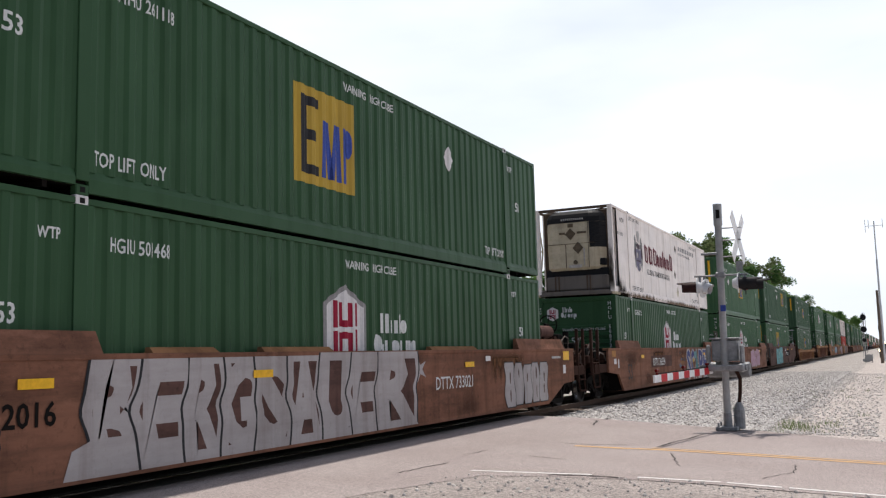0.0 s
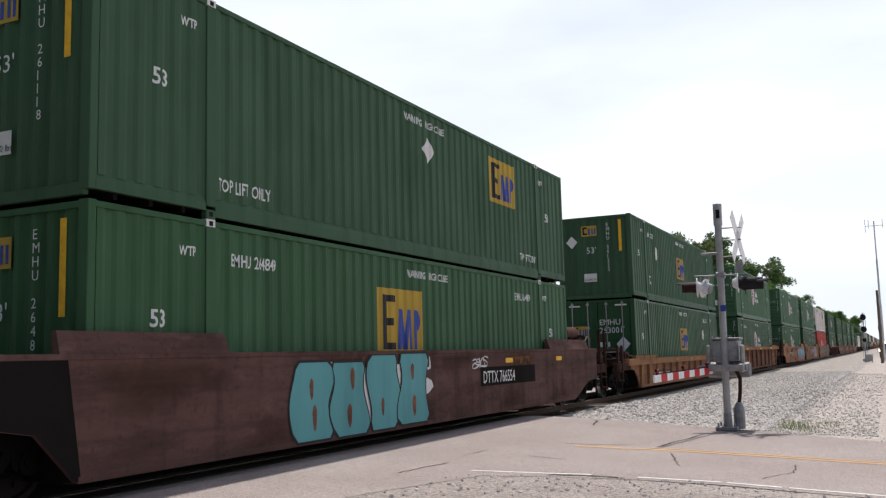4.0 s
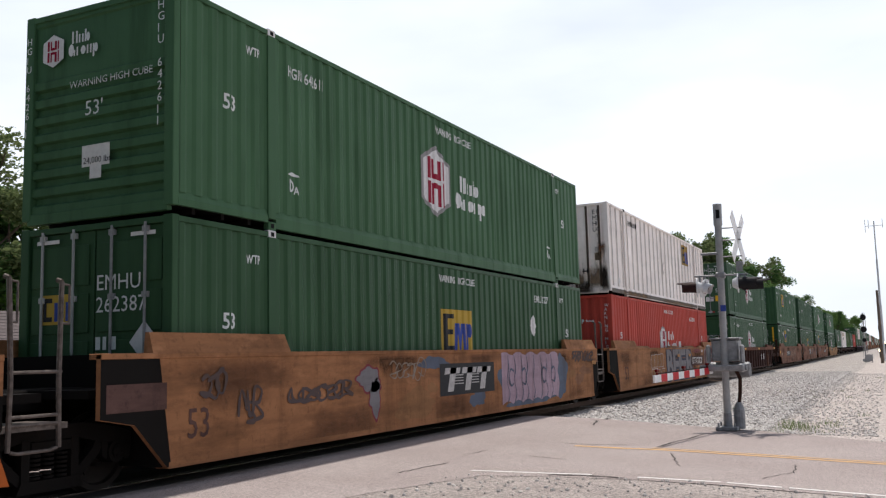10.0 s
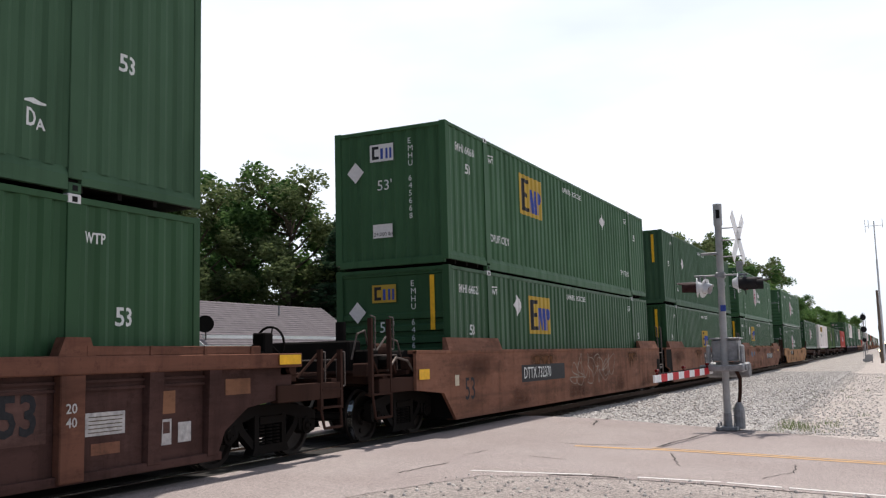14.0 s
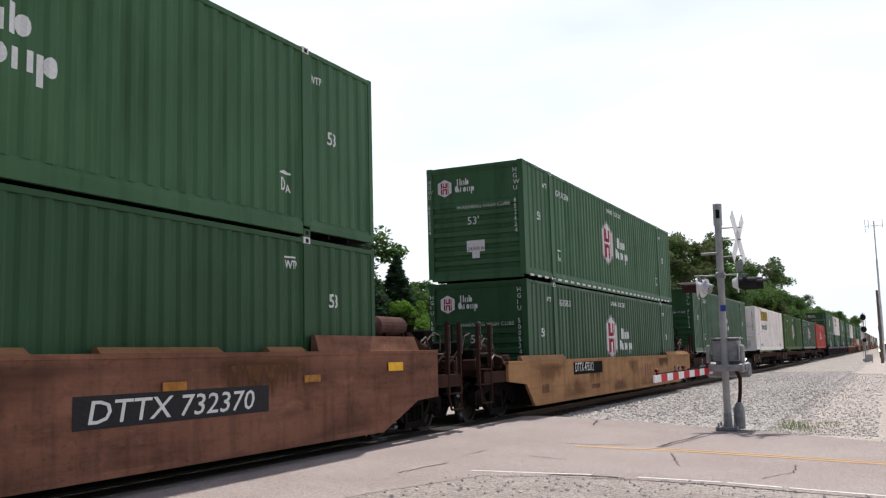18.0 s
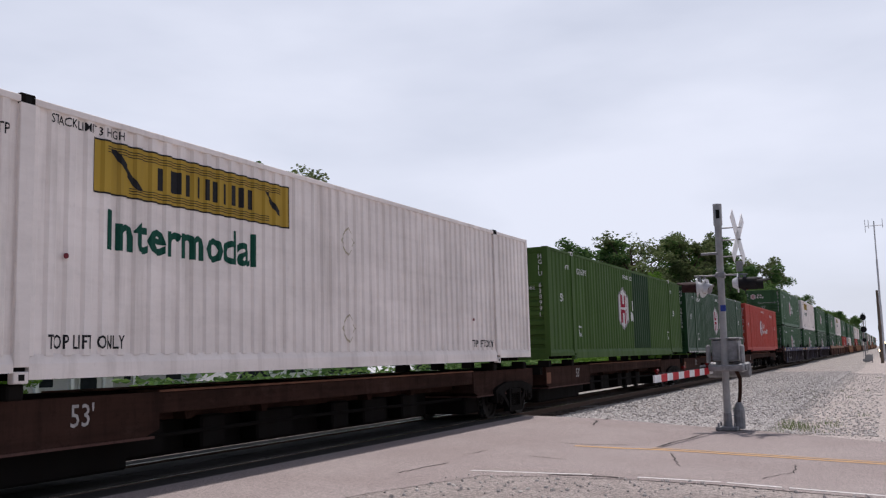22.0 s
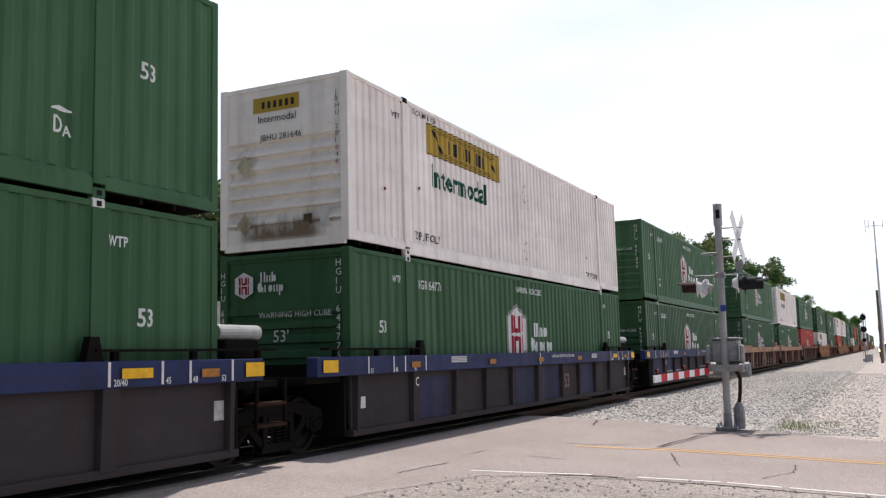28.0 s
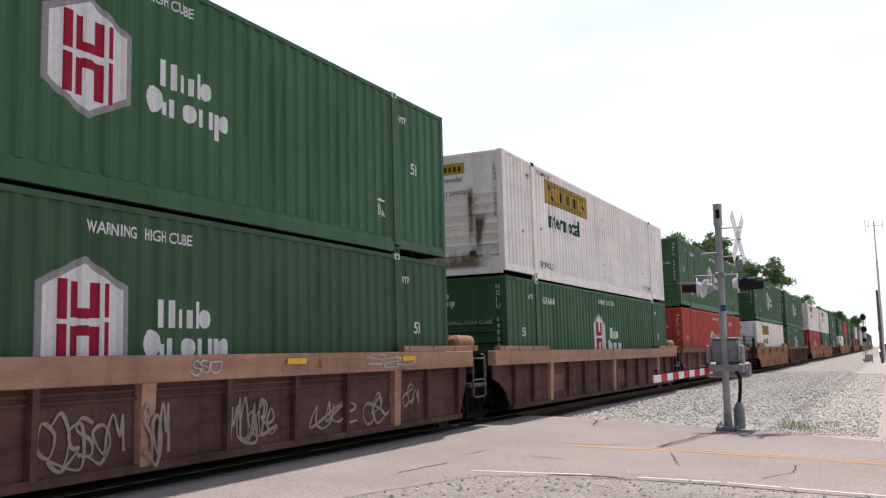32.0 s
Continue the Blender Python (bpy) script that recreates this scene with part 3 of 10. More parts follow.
def stone_field(name, count, xr, yr, size, seed, mat, label):
    """Loose angular stones lying on the bank, joined into one mesh."""
    rnd = random.Random(seed)
    tet = []
    for k in range(6):
        b2 = bmesh.new()
        bmesh.ops.create_icosphere(b2, subdivisions=1, radius=1.0)
        for v in b2.verts:
            v.co *= rnd.uniform(0.65, 1.15)
        v0 = np.array([v.co[:] for v in b2.verts])
        f0 = np.array([[v.index for v in f.verts] for f in b2.faces])
        b2.free()
        tet.append((v0, f0))
    vs, fs, n = [], [], 0
    for k in range(count):
        y = yr[0] + (yr[1] - yr[0]) * rnd.random() ** 1.7
        x = rnd.uniform(*xr)
        if y < far_edge(x) + 0.15:
            continue
        zb = float(np.interp(x, [a for a, _ in prof_b], [b for _, b in prof_b])) if x < 7.0 else height(x) - 0.05
        v0, f0 = tet[k % 6]
        r = np.array(Euler([rnd.uniform(0, 6) for _ in range(3)]).to_matrix())
        sc = size * rnd.uniform(0.6, 1.4)
        vs.append((v0 * sc) @ r.T * np.array((1, 1, 0.75)) + np.array((x, y, zb + sc * 0.25)))
        fs.append(f0 + n)
        n += len(v0)
    me = bpy.data.meshes.new(name)
    me.from_pydata(np.concatenate(vs).tolist(), [], np.concatenate(fs).tolist())
    me.materials.append(mat)
    return tagged(put(name, me), label, "gravel", "", "stuff")


def island_mat(name, lo, hi):
    m, nt, b = shader(name, 0.9)
    geo = nt.nodes.new("ShaderNodeNewGeometry")
    n = noise_node(nt, 20, (1, 1, 1), 4, 0.6)
    c = ramp_node(nt, geo.outputs["Random Per Island"], 0.0, 1.0, lo, hi)
    col = mix_node(nt, ramp_node(nt, n.outputs["Fac"], 0.35, 0.7, (0.0,), (0.5,)).outputs["Color"], c.outputs["Color"], (0.30, 0.275, 0.26))
    nt.links.new(col, b.inputs["Base Color"])
    return m


M_LOOSE = island_mat("loose_ballast_stone", (0.36, 0.335, 0.32), (0.60, 0.57, 0.55))
stone_field("ballast_stones", 15000, (1.7, 6.6), (19.0, 64), 0.040, 3, M_LOOSE, "loose grey ballast stones beside the track")
stone_field("ballast_stones", 900, (6.2, 7.2), (18.2, 60), 0.034, 6, M_LOOSE, "loose grey ballast stones beside the track")
stone_field("ballast_stones", 2600, (6.3, 8.6), (18.6, 60), 0.026, 8, M_LOOSE, "loose grey ballast stones strewn over the edge of the lot")
stone_field("scattered_gravel", 2000, (5.6, 13.0), (17.0, 60), 0.018, 4, M_LOOSE, "pale gravel scattered over the dirt lot")

# rails with the flangeways of the crossing
def rail_section(bm, x, y0, y1):
    prof = [(-0.07, -0.17), (0.07, -0.17), (0.07, -0.155), (0.012, -0.135), (0.012, -0.045), (0.036, -0.035), (0.036, -0.003), (0.03, 0.0), (-0.03, 0.0), (-0.036, -0.003), (-0.036, -0.035), (-0.012, -0.045), (-0.012, -0.135), (-0.07, -0.155)]
    a = [bm.verts.new((x + px, y0, pz + ZR)) for px, pz in prof]
    b = [bm.verts.new((x + px, y1, pz + ZR)) for px, pz in prof]
    n = len(prof)
    for i in range(n):
        bm.faces.new((a[i], b[i], b[(i + 1) % n], a[(i + 1) % n]))
    bm.faces.new(a[::-1])
    bm.faces.new(b)
    bmesh.ops.recalc_face_normals(bm, faces=bm.faces[:])


for side in (-1, 1):
    r = thing("rail", "steel rail with a polished head", "rail", "rails of the track", "structure")
    bm = bmesh.new()
    rail_section(bm, side * 0.753, -300, 1200)
    part("rail_body", bm, M_RAIL, r)
    bm = bmesh.new()
    box(bm, side * 0.753 - 0.028, side * 0.753 + 0.028, -300, 1200, ZR - 0.001, ZR + 0.003)
    part("running_band", bm, M_RAILTOP, r, "polished running surface")
    bm = bmesh.new()
    box(bm, side * 0.753 - side * 0.155 - 0.07, side * 0.753 - side * 0.155 + 0.07, 3.8, 20.3, ZR - 0.16, ZR - 0.05)
    tagged(part("flangeway", bm, M_DARK, None), "dark rubber flangeway beside the rail", "track", "", "structure")
# added panels between and beside the rails, their dark colour standing for train shade
for x0, x1 in ((-0.52, -0.012), (0.012, 0.52), (0.80, 1.20), (-1.20, -0.80)):
    panels = thing("crossing_panel", "row of added panels, coloured dark as train shade, between asphalt and rail", "crossing panel", "", "structure")
    for k in range(7):
        y = 4.4 + k * 2.3
        bm = bmesh.new()
        box(bm, x0, x1, y, y + 2.28, ZR - 0.10, ZR - 0.004, 0.008)
        part("panel", bm, M_PANEL, panels)
tie_me = None
bm = bmesh.new()
box(bm, -1.3, 1.3, -0.11, 0.11, ZR - 0.30, ZR - 0.12, 0.01)
tie_me = done(bm, "tie", M_TIE)
ties = thing("ties", "weathered wooden railway ties", "railway tie", "", "structure")
for k in range(150):
    y = 20.9 + k * 0.56
    put("tie", tie_me, ties, m=pose(random.uniform(-0.02, 0.02), y, 0, 0, 0, random.uniform(-1, 1)))


# ---- containers ----
LEN, HALF, TALL = 16.154, 1.295, 2.896
POST0, POST1 = 1.982, 14.172
Z_LOW, Z_UP, Z_SPINE = 0.12, 3.016, 1.05


def wave(y0, y1, n, depth, flat=0.27):
    """Corrugation breaks (y, depth) of n periods from y0 to y1."""
    out = []
    p = (y1 - y0) / n
    for i in range(n):
        b = y0 + i * p
        out += [(b, 0.0), (b + p * flat, 0.0), (b + p * 0.5, -depth), (b + p * (0.5 + flat), -depth)]
    out.append((y1, 0.0))
    return out


def ribs(y0, y1, n, width, depth):
    """Flat sheet with n proud hat ribs."""
    out = [(y0, -depth)]
    p = (y1 - y0) / n
    for i in range(n):
        c = y0 + (i + 0.5) * p
        out += [(c - width / 2, -depth), (c - width / 2 + 0.012, 0.0), (c + width / 2 - 0.012, 0.0), (c + width / 2, -depth)]
    out.append((y1, -depth))
    return out


PROFILES = {
    "wave": (wave(0.13, POST0 - 0.08, 6, 0.022, 0.30) + wave(POST0 + 0.09, POST1 - 0.09, 42, 0.027, 0.30) + wave(POST1 + 0.08, LEN - 0.13, 6, 0.022, 0.30)),
    "fine": (wave(0.11, POST0 - 0.06, 8, 0.032, 0.36) + wave(POST0 + 0.06, POST1 - 0.06, 50, 0.032, 0.36) + wave(POST1 + 0.06, LEN - 0.11, 8, 0.032, 0.36)),
    "ribbed": (ribs(0.11, POST0 - 0.06, 3, 0.07, 0.03) + ribs(POST0 + 0.06, POST1 - 0.06, 19, 0.07, 0.03) + ribs(POST1 + 0.06, LEN - 0.11, 3, 0.07, 0.03)),
    "smooth": ([(0.66, -0.012), (POST0 - 0.06, -0.012)] + ribs(POST0 + 0.06, POST1 - 0.06, 10, 0.05, 0.012) + [(POST1 + 0.06, -0.012), (LEN - 0.11, -0.012)]),
}


def profile_at(kind, y):
    p = PROFILES[kind]
    return float(np.interp(y, [a for a, _ in p], [b for _, b in p]))


def side_sheet(kind, z0=0.27, z1=2.80):
    def make(bm):
        cols = [(bm.verts.new((HALF - 0.012 + d, y, z0)), bm.verts.new((HALF - 0.012 + d, y, z1))) for y, d in PROFILES[kind]]
        for a, b in zip(cols, cols[1:]):
            bm.faces.new((a[0], b[0], b[1], a[1]))
    return make


def flat_sheet(bm):
    v = [bm.verts.new(c) for c in ((-HALF + 0.02, 0.1, 0.17), (-HALF + 0.02, 0.1, 2.8), (-HALF + 0.02, LEN - 0.1, 2.8), (-HALF + 0.02, LEN - 0.1, 0.17))]
    bm.faces.new(v)
    box(bm, -HALF + 0.022, -HALF + 0.06, 0.1, LEN - 0.1, 0.17, 2.8)


def roof_sheet(bm):
    ys = np.linspace(0.05, LEN - 0.05, 61)
    rows = [[bm.verts.new((x, y, 2.868 - (0.02 if i % 2 and abs(x) < 1.1 else 0.0))) for x in (-1.25, -1.1, 1.1, 1.25)] for i, y in enumerate(ys)]
    for a, b in zip(rows, rows[1:]):
        for i in range(3):
            bm.faces.new((a[i], a[i + 1], b[i + 1], b[i]))
    box(bm, -1.25, 1.25, 0.05, LEN - 0.05, 2.78, 2.83)


def floor_sheet(bm):
    pts = [(0.05, 0.16), (0.05, 0.10)]
    for i in range(28):
        y = 0.4 + i * 0.555
        pts += [(y, 0.10), (y, 0.03), (y + 0.06, 0.03), (y + 0.06, 0.10)]
    slab_yz(bm, pts + [(LEN - 0.05, 0.10), (LEN - 0.05, 0.16)], -1.24, 1.24)


def end_far(bm):
    box(bm, -1.2, 1.2, LEN - 0.07, LEN - 0.03, 0.17, 2.8)


def end_ribs_h(bm):
    """Front wall: flat top panel and horizontal pressed ribs below."""
    zs = [(2.80, 0.0), (2.74, 0.0), (2.72, 0.025), (1.98, 0.025), (1.96, 0.0)]
    z = 1.96
    while z > 0.42:
        zs += [(z - 0.10, 0.0), (z - 0.125, 0.06), (z - 0.20, 0.06), (z - 0.24, 0.0)]
        z -= 0.24
    zs.append((0.17, 0.0))
    rows = [[bm.verts.new((x, 0.03 + d * (abs(x) < 1.15), zz)) for x in (-1.2, -1.14, 1.14, 1.2)] for zz, d in zs]
    for a, b in zip(rows, rows[1:]):
        for i in range(3):
            bm.faces.new((a[i], a[i + 1], b[i + 1], b[i]))
    bmesh.ops.reverse_faces(bm, faces=bm.faces[:]) if bm.faces[:][0].normal.y > 0 else None


def end_louvres(bm):
    """Front wall: flat top panel, then bold ribs that slope outwards and cut back underneath."""
    zs = [(2.80, 0.0), (1.90, 0.0), (1.885, 0.085)]
    for k in range(6):
        z = 1.88 - 0.235 * k
        zs += [(z - 0.06, 0.085), (z - 0.175, 0.0), (z - 0.22, 0.0), (z - 0.232, 0.085)]
    zs += [(0.44, 0.085), (0.42, 0.0), (0.17, 0.0)]
    rows = [[bm.verts.new((x, 0.03 + d * (abs(x) < 1.15), zz)) for x in (-1.2, -1.15, -1.10, 1.10, 1.15, 1.2)] for zz, d in zs]
    for a, b in zip(rows, rows[1:]):
        for i in range(5):
            bm.faces.new((a[i], b[i], b[i + 1], a[i + 1]))


def end_ribs_v(bm):
    """Front wall with vertical corrugation."""
    w = wave(-1.19, 1.19, 9, 0.035)
    cols = [(bm.verts.new((x, 0.03 - d, 0.17)), bm.verts.new((x, 0.03 - d, 2.8))) for x, d in w]
    for a, b in zip(cols, cols[1:]):
        bm.faces.new((a[0], b[0], b[1], a[1]))


def end_flat(bm):
    box(bm, -1.2, 1.2, 0.03, 0.07, 0.17, 2.8)


def end_hats(bm):
    box(bm, -1.2, 1.2, 0.05, 0.09, 0.17, 2.8)
    for i in range(6):
        x = -1.0 + i * 0.4
        box(bm, x - 0.05, x + 0.05, 0.02, 0.05, 0.17, 2.8)


def corner_post(bm):
    box(bm, -0.075, 0.075, 0, 0.12, 0.10, 2.884, 0.008)


def lift_post(bm):
    box(bm, -0.03, 0.008, -0.09, 0.09, 0.16, 2.80, 0.006)


def casting(bm):
    box(bm, -0.085, 0.006, -0.09, 0.09, 0, 0.118, 0.01)


def casting_hole(bm):
    box(bm, 0.006, 0.009, -0.035, 0.035, 0.03, 0.09)


def top_rail(bm):
    box(bm, -0.03, 0.0, 0.1, LEN - 0.1, 2.80, 2.872, 0.006)


def bottom_rail(bm):
    """Side rail with a sloping shoulder, set higher in the two end bays."""
    for y0, y1, lo in ((0.1, POST0 - 0.09, 0.105), (POST0 + 0.09, POST1 - 0.09, 0.035), (POST1 + 0.09, LEN - 0.1, 0.105)):
        v = [(0.0, lo), (0.0, 0.19), (-0.03, 0.285), (-0.07, 0.285), (-0.07, lo)]
        a = [bm.verts.new((x, y0, z)) for x, z in v]
        b = [bm.verts.new((x, y1, z)) for x, z in v]
        for i in range(5):
            bm.faces.new((a[i], b[i], b[(i + 1) % 5], a[(i + 1) % 5]))
        bm.faces.new(a)
        bm.faces.new(b[::-1])
    bmesh.ops.recalc_face_normals(bm, faces=bm.faces[:])


def end_sill(bm):
    box(bm, -1.2, 1.2, 0.005, 0.09, 0.04, 0.18, 0.006)


def end_header(bm):
    box(bm, -1.2, 1.2, 0.005, 0.09, 2.79, 2.87, 0.006)


def door_leaf(bm):
    """One door leaf with a recessed corrugated panel, hinged at x=0."""
    box(bm, 0.0, 1.17, 0.02, 0.06, 0.18, 2.79)
    for z0, z1 in ((0.30, 0.8), (0.9, 1.4), (1.5, 2.0), (2.1, 2.62)):
        box(bm, 0.08, 1.09, 0.0, 0.02, z0, z1, 0.006)


def lock_rod(bm):
    rod(bm, (0, -0.03, 0.15), (0, -0.03, 2.82), 0.018, 8)
    for z in (0.25, 1.0, 1.9, 2.7):
        box(bm, -0.05, 0.05, -0.035, 0.0, z, z + 0.07)
    box(bm, -0.01, 0.28, -0.06, -0.04, 0.95, 0.99)


TEXTS = {}


def text_polys(body, size, bold=0.0, squeeze=1.0, lean=0.0):
    """The built-in font's letters as vertices and faces, with their left foot at 0, 0; size is the height of a capital."""
    k = (body, size, bold, squeeze, lean)
    if k not in TEXTS:
        cu = bpy.data.curves.new("letters", "FONT")
        cu.body, cu.size, cu.resolution_u, cu.offset = body, size * 1.38, 2, bold
        ob = bpy.data.objects.new("letters", cu)
        me = bpy.data.meshes.new_from_object(ob)
        v = np.array([x.co[:2] for x in me.vertices]) if len(me.vertices) else np.zeros((0, 2))
        f = [tuple(p.vertices) for p in me.polygons]
        if len(v):
            v[:, 0] = (v[:, 0] - v[:, 0].min()) * squeeze + lean * v[:, 1]
        TEXTS[k] = (v, f)
        bpy.data.objects.remove(ob)
        bpy.data.meshes.remove(me)
        bpy.data.curves.remove(cu)
    return TEXTS[k]


def on_side(bm, verts, faces, y0, z0, kind, lift=0.004):
    """Lays a flat outline (a along the side, b upwards) into the corrugation of the near side."""
    b2 = bmesh.new()
    vs = [b2.verts.new((0, y0 + a, z0 + b)) for a, b in verts]
    for f in faces:
        if len(set(f)) == len(f):
            try:
                b2.faces.new([vs[i] for i in f])
            except ValueError:
                pass
    ya, yb = min(v.co.y for v in b2.verts), max(v.co.y for v in b2.verts)
    if kind:
        for y, _ in PROFILES[kind]:
            if ya < y < yb:
                bmesh.ops.bisect_plane(b2, geom=b2.verts[:] + b2.edges[:] + b2.faces[:], plane_co=(0, y, 0), plane_no=(0, 1, 0))
    b2.normal_update()
    for f in b2.faces:
        if f.normal.x < 0:
            f.normal_flip()
    for v in b2.verts:
        v.co.x = HALF - 0.012 + lift + (profile_at(kind, v.co.y) if kind else 0.0)
    me = bpy.data.meshes.new("tmp")
    b2.to_mesh(me)
    b2.free()
    bm.from_mesh(me)
    bpy.data.meshes.remove(me)


def side_text(parent, name, body, size, y, z, mat, kind, bold=0.0, squeeze=1.0, lift=0.004, lean=0.0):
    key = f"{name}|{body}|{size}|{y:.3f}|{z:.3f}|{kind}|{bold}|{squeeze}|{lift}|{lean}"
    v, f = text_polys(body, size, bold, squeeze, lean)
    put(name, cached(key, lambda bm: on_side(bm, v, f, y, z, kind, lift), mat), parent)


def side_shape(parent, name, polys, mat, kind, lift=0.004, label=""):
    """Flat painted polygons, each a list of (y, z)."""
    key = f"{name}|{polys}|{kind}|{lift}"

    def make(bm):
        for p in polys:
            on_side(bm, p, [tuple(range(len(p)))], 0, 0, kind, lift)
    return put(name, cached(key, make, mat), parent, label)


def rect(y0, y1, z0, z1):
    return [(y0, z0), (y1, z0), (y1, z1), (y0, z1)]


def wavy(y, z, w, h, seed, n=10):
    """An uneven patch with a ragged, rounded outline."""
    r = random.Random(seed)
    ph = [r.uniform(0, 6.28) for _ in range(4)]
    out = []
    for i in range(40):
        a = 2 * math.pi * i / 40
        k = 0.82 + 0.10 * math.sin(2 * a + ph[0]) + 0.09 * math.sin(3 * a + ph[1]) + 0.07 * math.sin(5 * a + ph[2]) + 0.05 * math.sin(9 * a + ph[3]) + r.uniform(-0.03, 0.03)
        out.append((y + w / 2 * (1 + math.cos(a) * k), z + h / 2 * (1 + math.sin(a) * k)))
    return out


def end_shape(parent, name, polys, mat, y=0.02, label=""):
    """Flat painted polygons on the front end, each a list of (x, z)."""
    key = f"{name}|{polys}|end{y}"

    def make(bm):
        for p in polys:
            vs = [bm.verts.new((a, y, b)) for a, b in p]
            bm.faces.new(vs)
    return put(name, cached(key, make, mat), parent, label)


def stain(parent, name, mat, corner, across, away, label=""):
    """A stained patch: from corner along across, fading towards away."""
    p, a, b = Vector(corner), Vector(across), Vector(away)

    def make(bm):
        uv = bm.loops.layers.uv.new("spread")
        f = bm.faces.new([bm.verts.new(q) for q in (p, p + a, p + a + b, p + b)])
        for l, q in zip(f.loops, ((0, 0), (1, 0), (1, 1), (0, 1))):
            l[uv].uv = q
    return put(name, cached(f"{name}|{corner}|{across}|{away}", make, mat), parent, label)


def end_text(parent, name, body, size, x, z, mat, y=0.02, down=False):
    rows = [(body, 0.0)] if not down else [(ch, -i * size * 1.28) for i, ch in enumerate(body) if ch != " "]
    key = f"{name}|{body}|{size}|{x:.3f}|{z:.3f}|end{y}|{down}"

    def make(bm):
        for txt, dz in rows:
            v, f = text_polys(txt, size)
            vs = [bm.verts.new((x + a, y, z + dz + b)) for a, b in v]
            for q in f:
                try:
                    bm.faces.new([vs[i] for i in q])
                except ValueError:
                    pass
    put(name, cached(key, make, mat), parent)


HEX = [(0, 0.70), (0.63, 0.40), (0.63, -0.40), (0, -0.70), (-0.63, -0.40), (-0.63, 0.40)]
BARS = [(-0.35, -0.22, 0.02, 0.44), (-0.35, -0.22, -0.46, -0.03), (-0.16, -0.08, 0.04, 0.42), (-0.16, -0.08, -0.46, -0.05), (0.09, 0.22, 0.04, 0.42), (0.09, 0.22, -0.48, -0.05),
        (0.28, 0.35, 0.05, 0.42), (0.28, 0.35, -0.48, 0.0), (-0.08, 0.09, 0.03, 0.14), (-0.08, 0.09, -0.15, -0.04)]


def hex_logo(c, y, z, kind, s=1.0, cut=None, bars=M_LETRED):
    side_shape(c, "emblem_border", [[(y + a * s, z + b * s) for a, b in HEX]], M_BORDER, kind, 0.003, "grey border of the emblem")
    side_shape(c, "emblem", [[(y + a * s * 0.87, z + b * s * 0.88) for a, b in HEX]], M_DECAL, kind, 0.005, "white hexagonal emblem")
    side_shape(c, "emblem_bars", [rect(y + a * s, y + b * s, z + p * s, z + q * s) for a, b, p, q in BARS], bars, kind, 0.007, "dark red bars on the emblem")


# plain bars and discs in place of the owner's name, two rows
def disc(y, z, a, b, n=12):
    return [(y + a * math.cos(2 * math.pi * k / n), z + b * math.sin(2 * math.pi * k / n)) for k in range(n)]


def name_blocks(y, z, s, row):
    """Plain upright bars and discs, as wide and high as the painted name."""
    if row == 0:
        bars = ((0.0, 0.11, 0.0, 0.62), (0.26, 0.37, 0.0, 0.62), (0.45, 0.55, 0.0, 0.42), (0.66, 0.76, 0.0, 0.42), (0.84, 0.95, 0.0, 0.62))
        dots = ((1.06, 0.22, 0.12, 0.22),)
    else:
        bars = ((0.34, 0.44, 0.0, 0.30), (0.53, 0.63, 0.0, 0.43), (1.21, 1.31, 0.0, 0.43), (1.42, 1.52, 0.0, 0.43), (1.60, 1.71, -0.22, 0.43))
        dots = ((0.18, 0.31, 0.18, 0.31), (0.97, 0.22, 0.16, 0.22), (1.81, 0.22, 0.12, 0.22))
    return [rect(y + a * s, y + b * s, z + p * s, z + q * s) for a, b, p, q in bars] + [disc(y + a * s, z + b * s, p * s, q * s) for a, b, p, q in dots]


def wordmark(c, y, z, kind, mat=M_LETTER, s=0.78, h=0.68):
    blocks = name_blocks(y + 0.30 * s, 0.66 * s, s, 0) + name_blocks(y, 0.0, s, 1)
    side_shape(c, "wordmark", [[(a, z + b * h) for a, b in p] for p in blocks], mat, kind, 0.004, "two rows of white painted blocks")


def gold_logo(c, y, z, w, h, kind, back=M_GOLD, left=M_LETBLACK):
    """A yellow square with black and blue strokes."""
    side_shape(c, "emblem", [rect(y, y + w, z, z + h)], back, kind, 0.004, "yellow square emblem")
    side_shape(c, "emblem_stroke", [rect(y + 0.10 * w, y + 0.21 * w, z + 0.1 * h, z + 0.9 * h), rect(y + 0.21 * w, y + 0.40 * w, z + 0.8 * h, z + 0.9 * h),
                                     rect(y + 0.21 * w, y + 0.40 * w, z + 0.1 * h, z + 0.2 * h), rect(y + 0.21 * w, y + 0.36 * w, z + 0.45 * h, z + 0.56 * h)], left, kind, 0.006, "black bars")
    side_shape(c, "emblem_stroke", [[(y + a * w, z + 0.1 * h), (y + (a + 0.07) * w, z + 0.1 * h), (y + (b + 0.07) * w, z + 0.70 * h), (y + b * w, z + 0.70 * h)]
                                     for a, b in ((0.43, 0.45), (0.55, 0.49), (0.57, 0.64), (0.70, 0.68), (0.80, 0.80))] + [disc(y + 0.90 * w, z + 0.54 * h, 0.06 * w, 0.16 * h)], M_LETBLUE, kind, 0.006, "blue bars")


def diamond(c, y, z, s, kind, mat=M_DECAL, lift=0.005):
    side_shape(c, "placard", [[(y - s, z), (y, z - s * 1.05), (y + s, z), (y, z + s * 1.05)]], mat, kind, lift, "diamond-shaped placard plate")


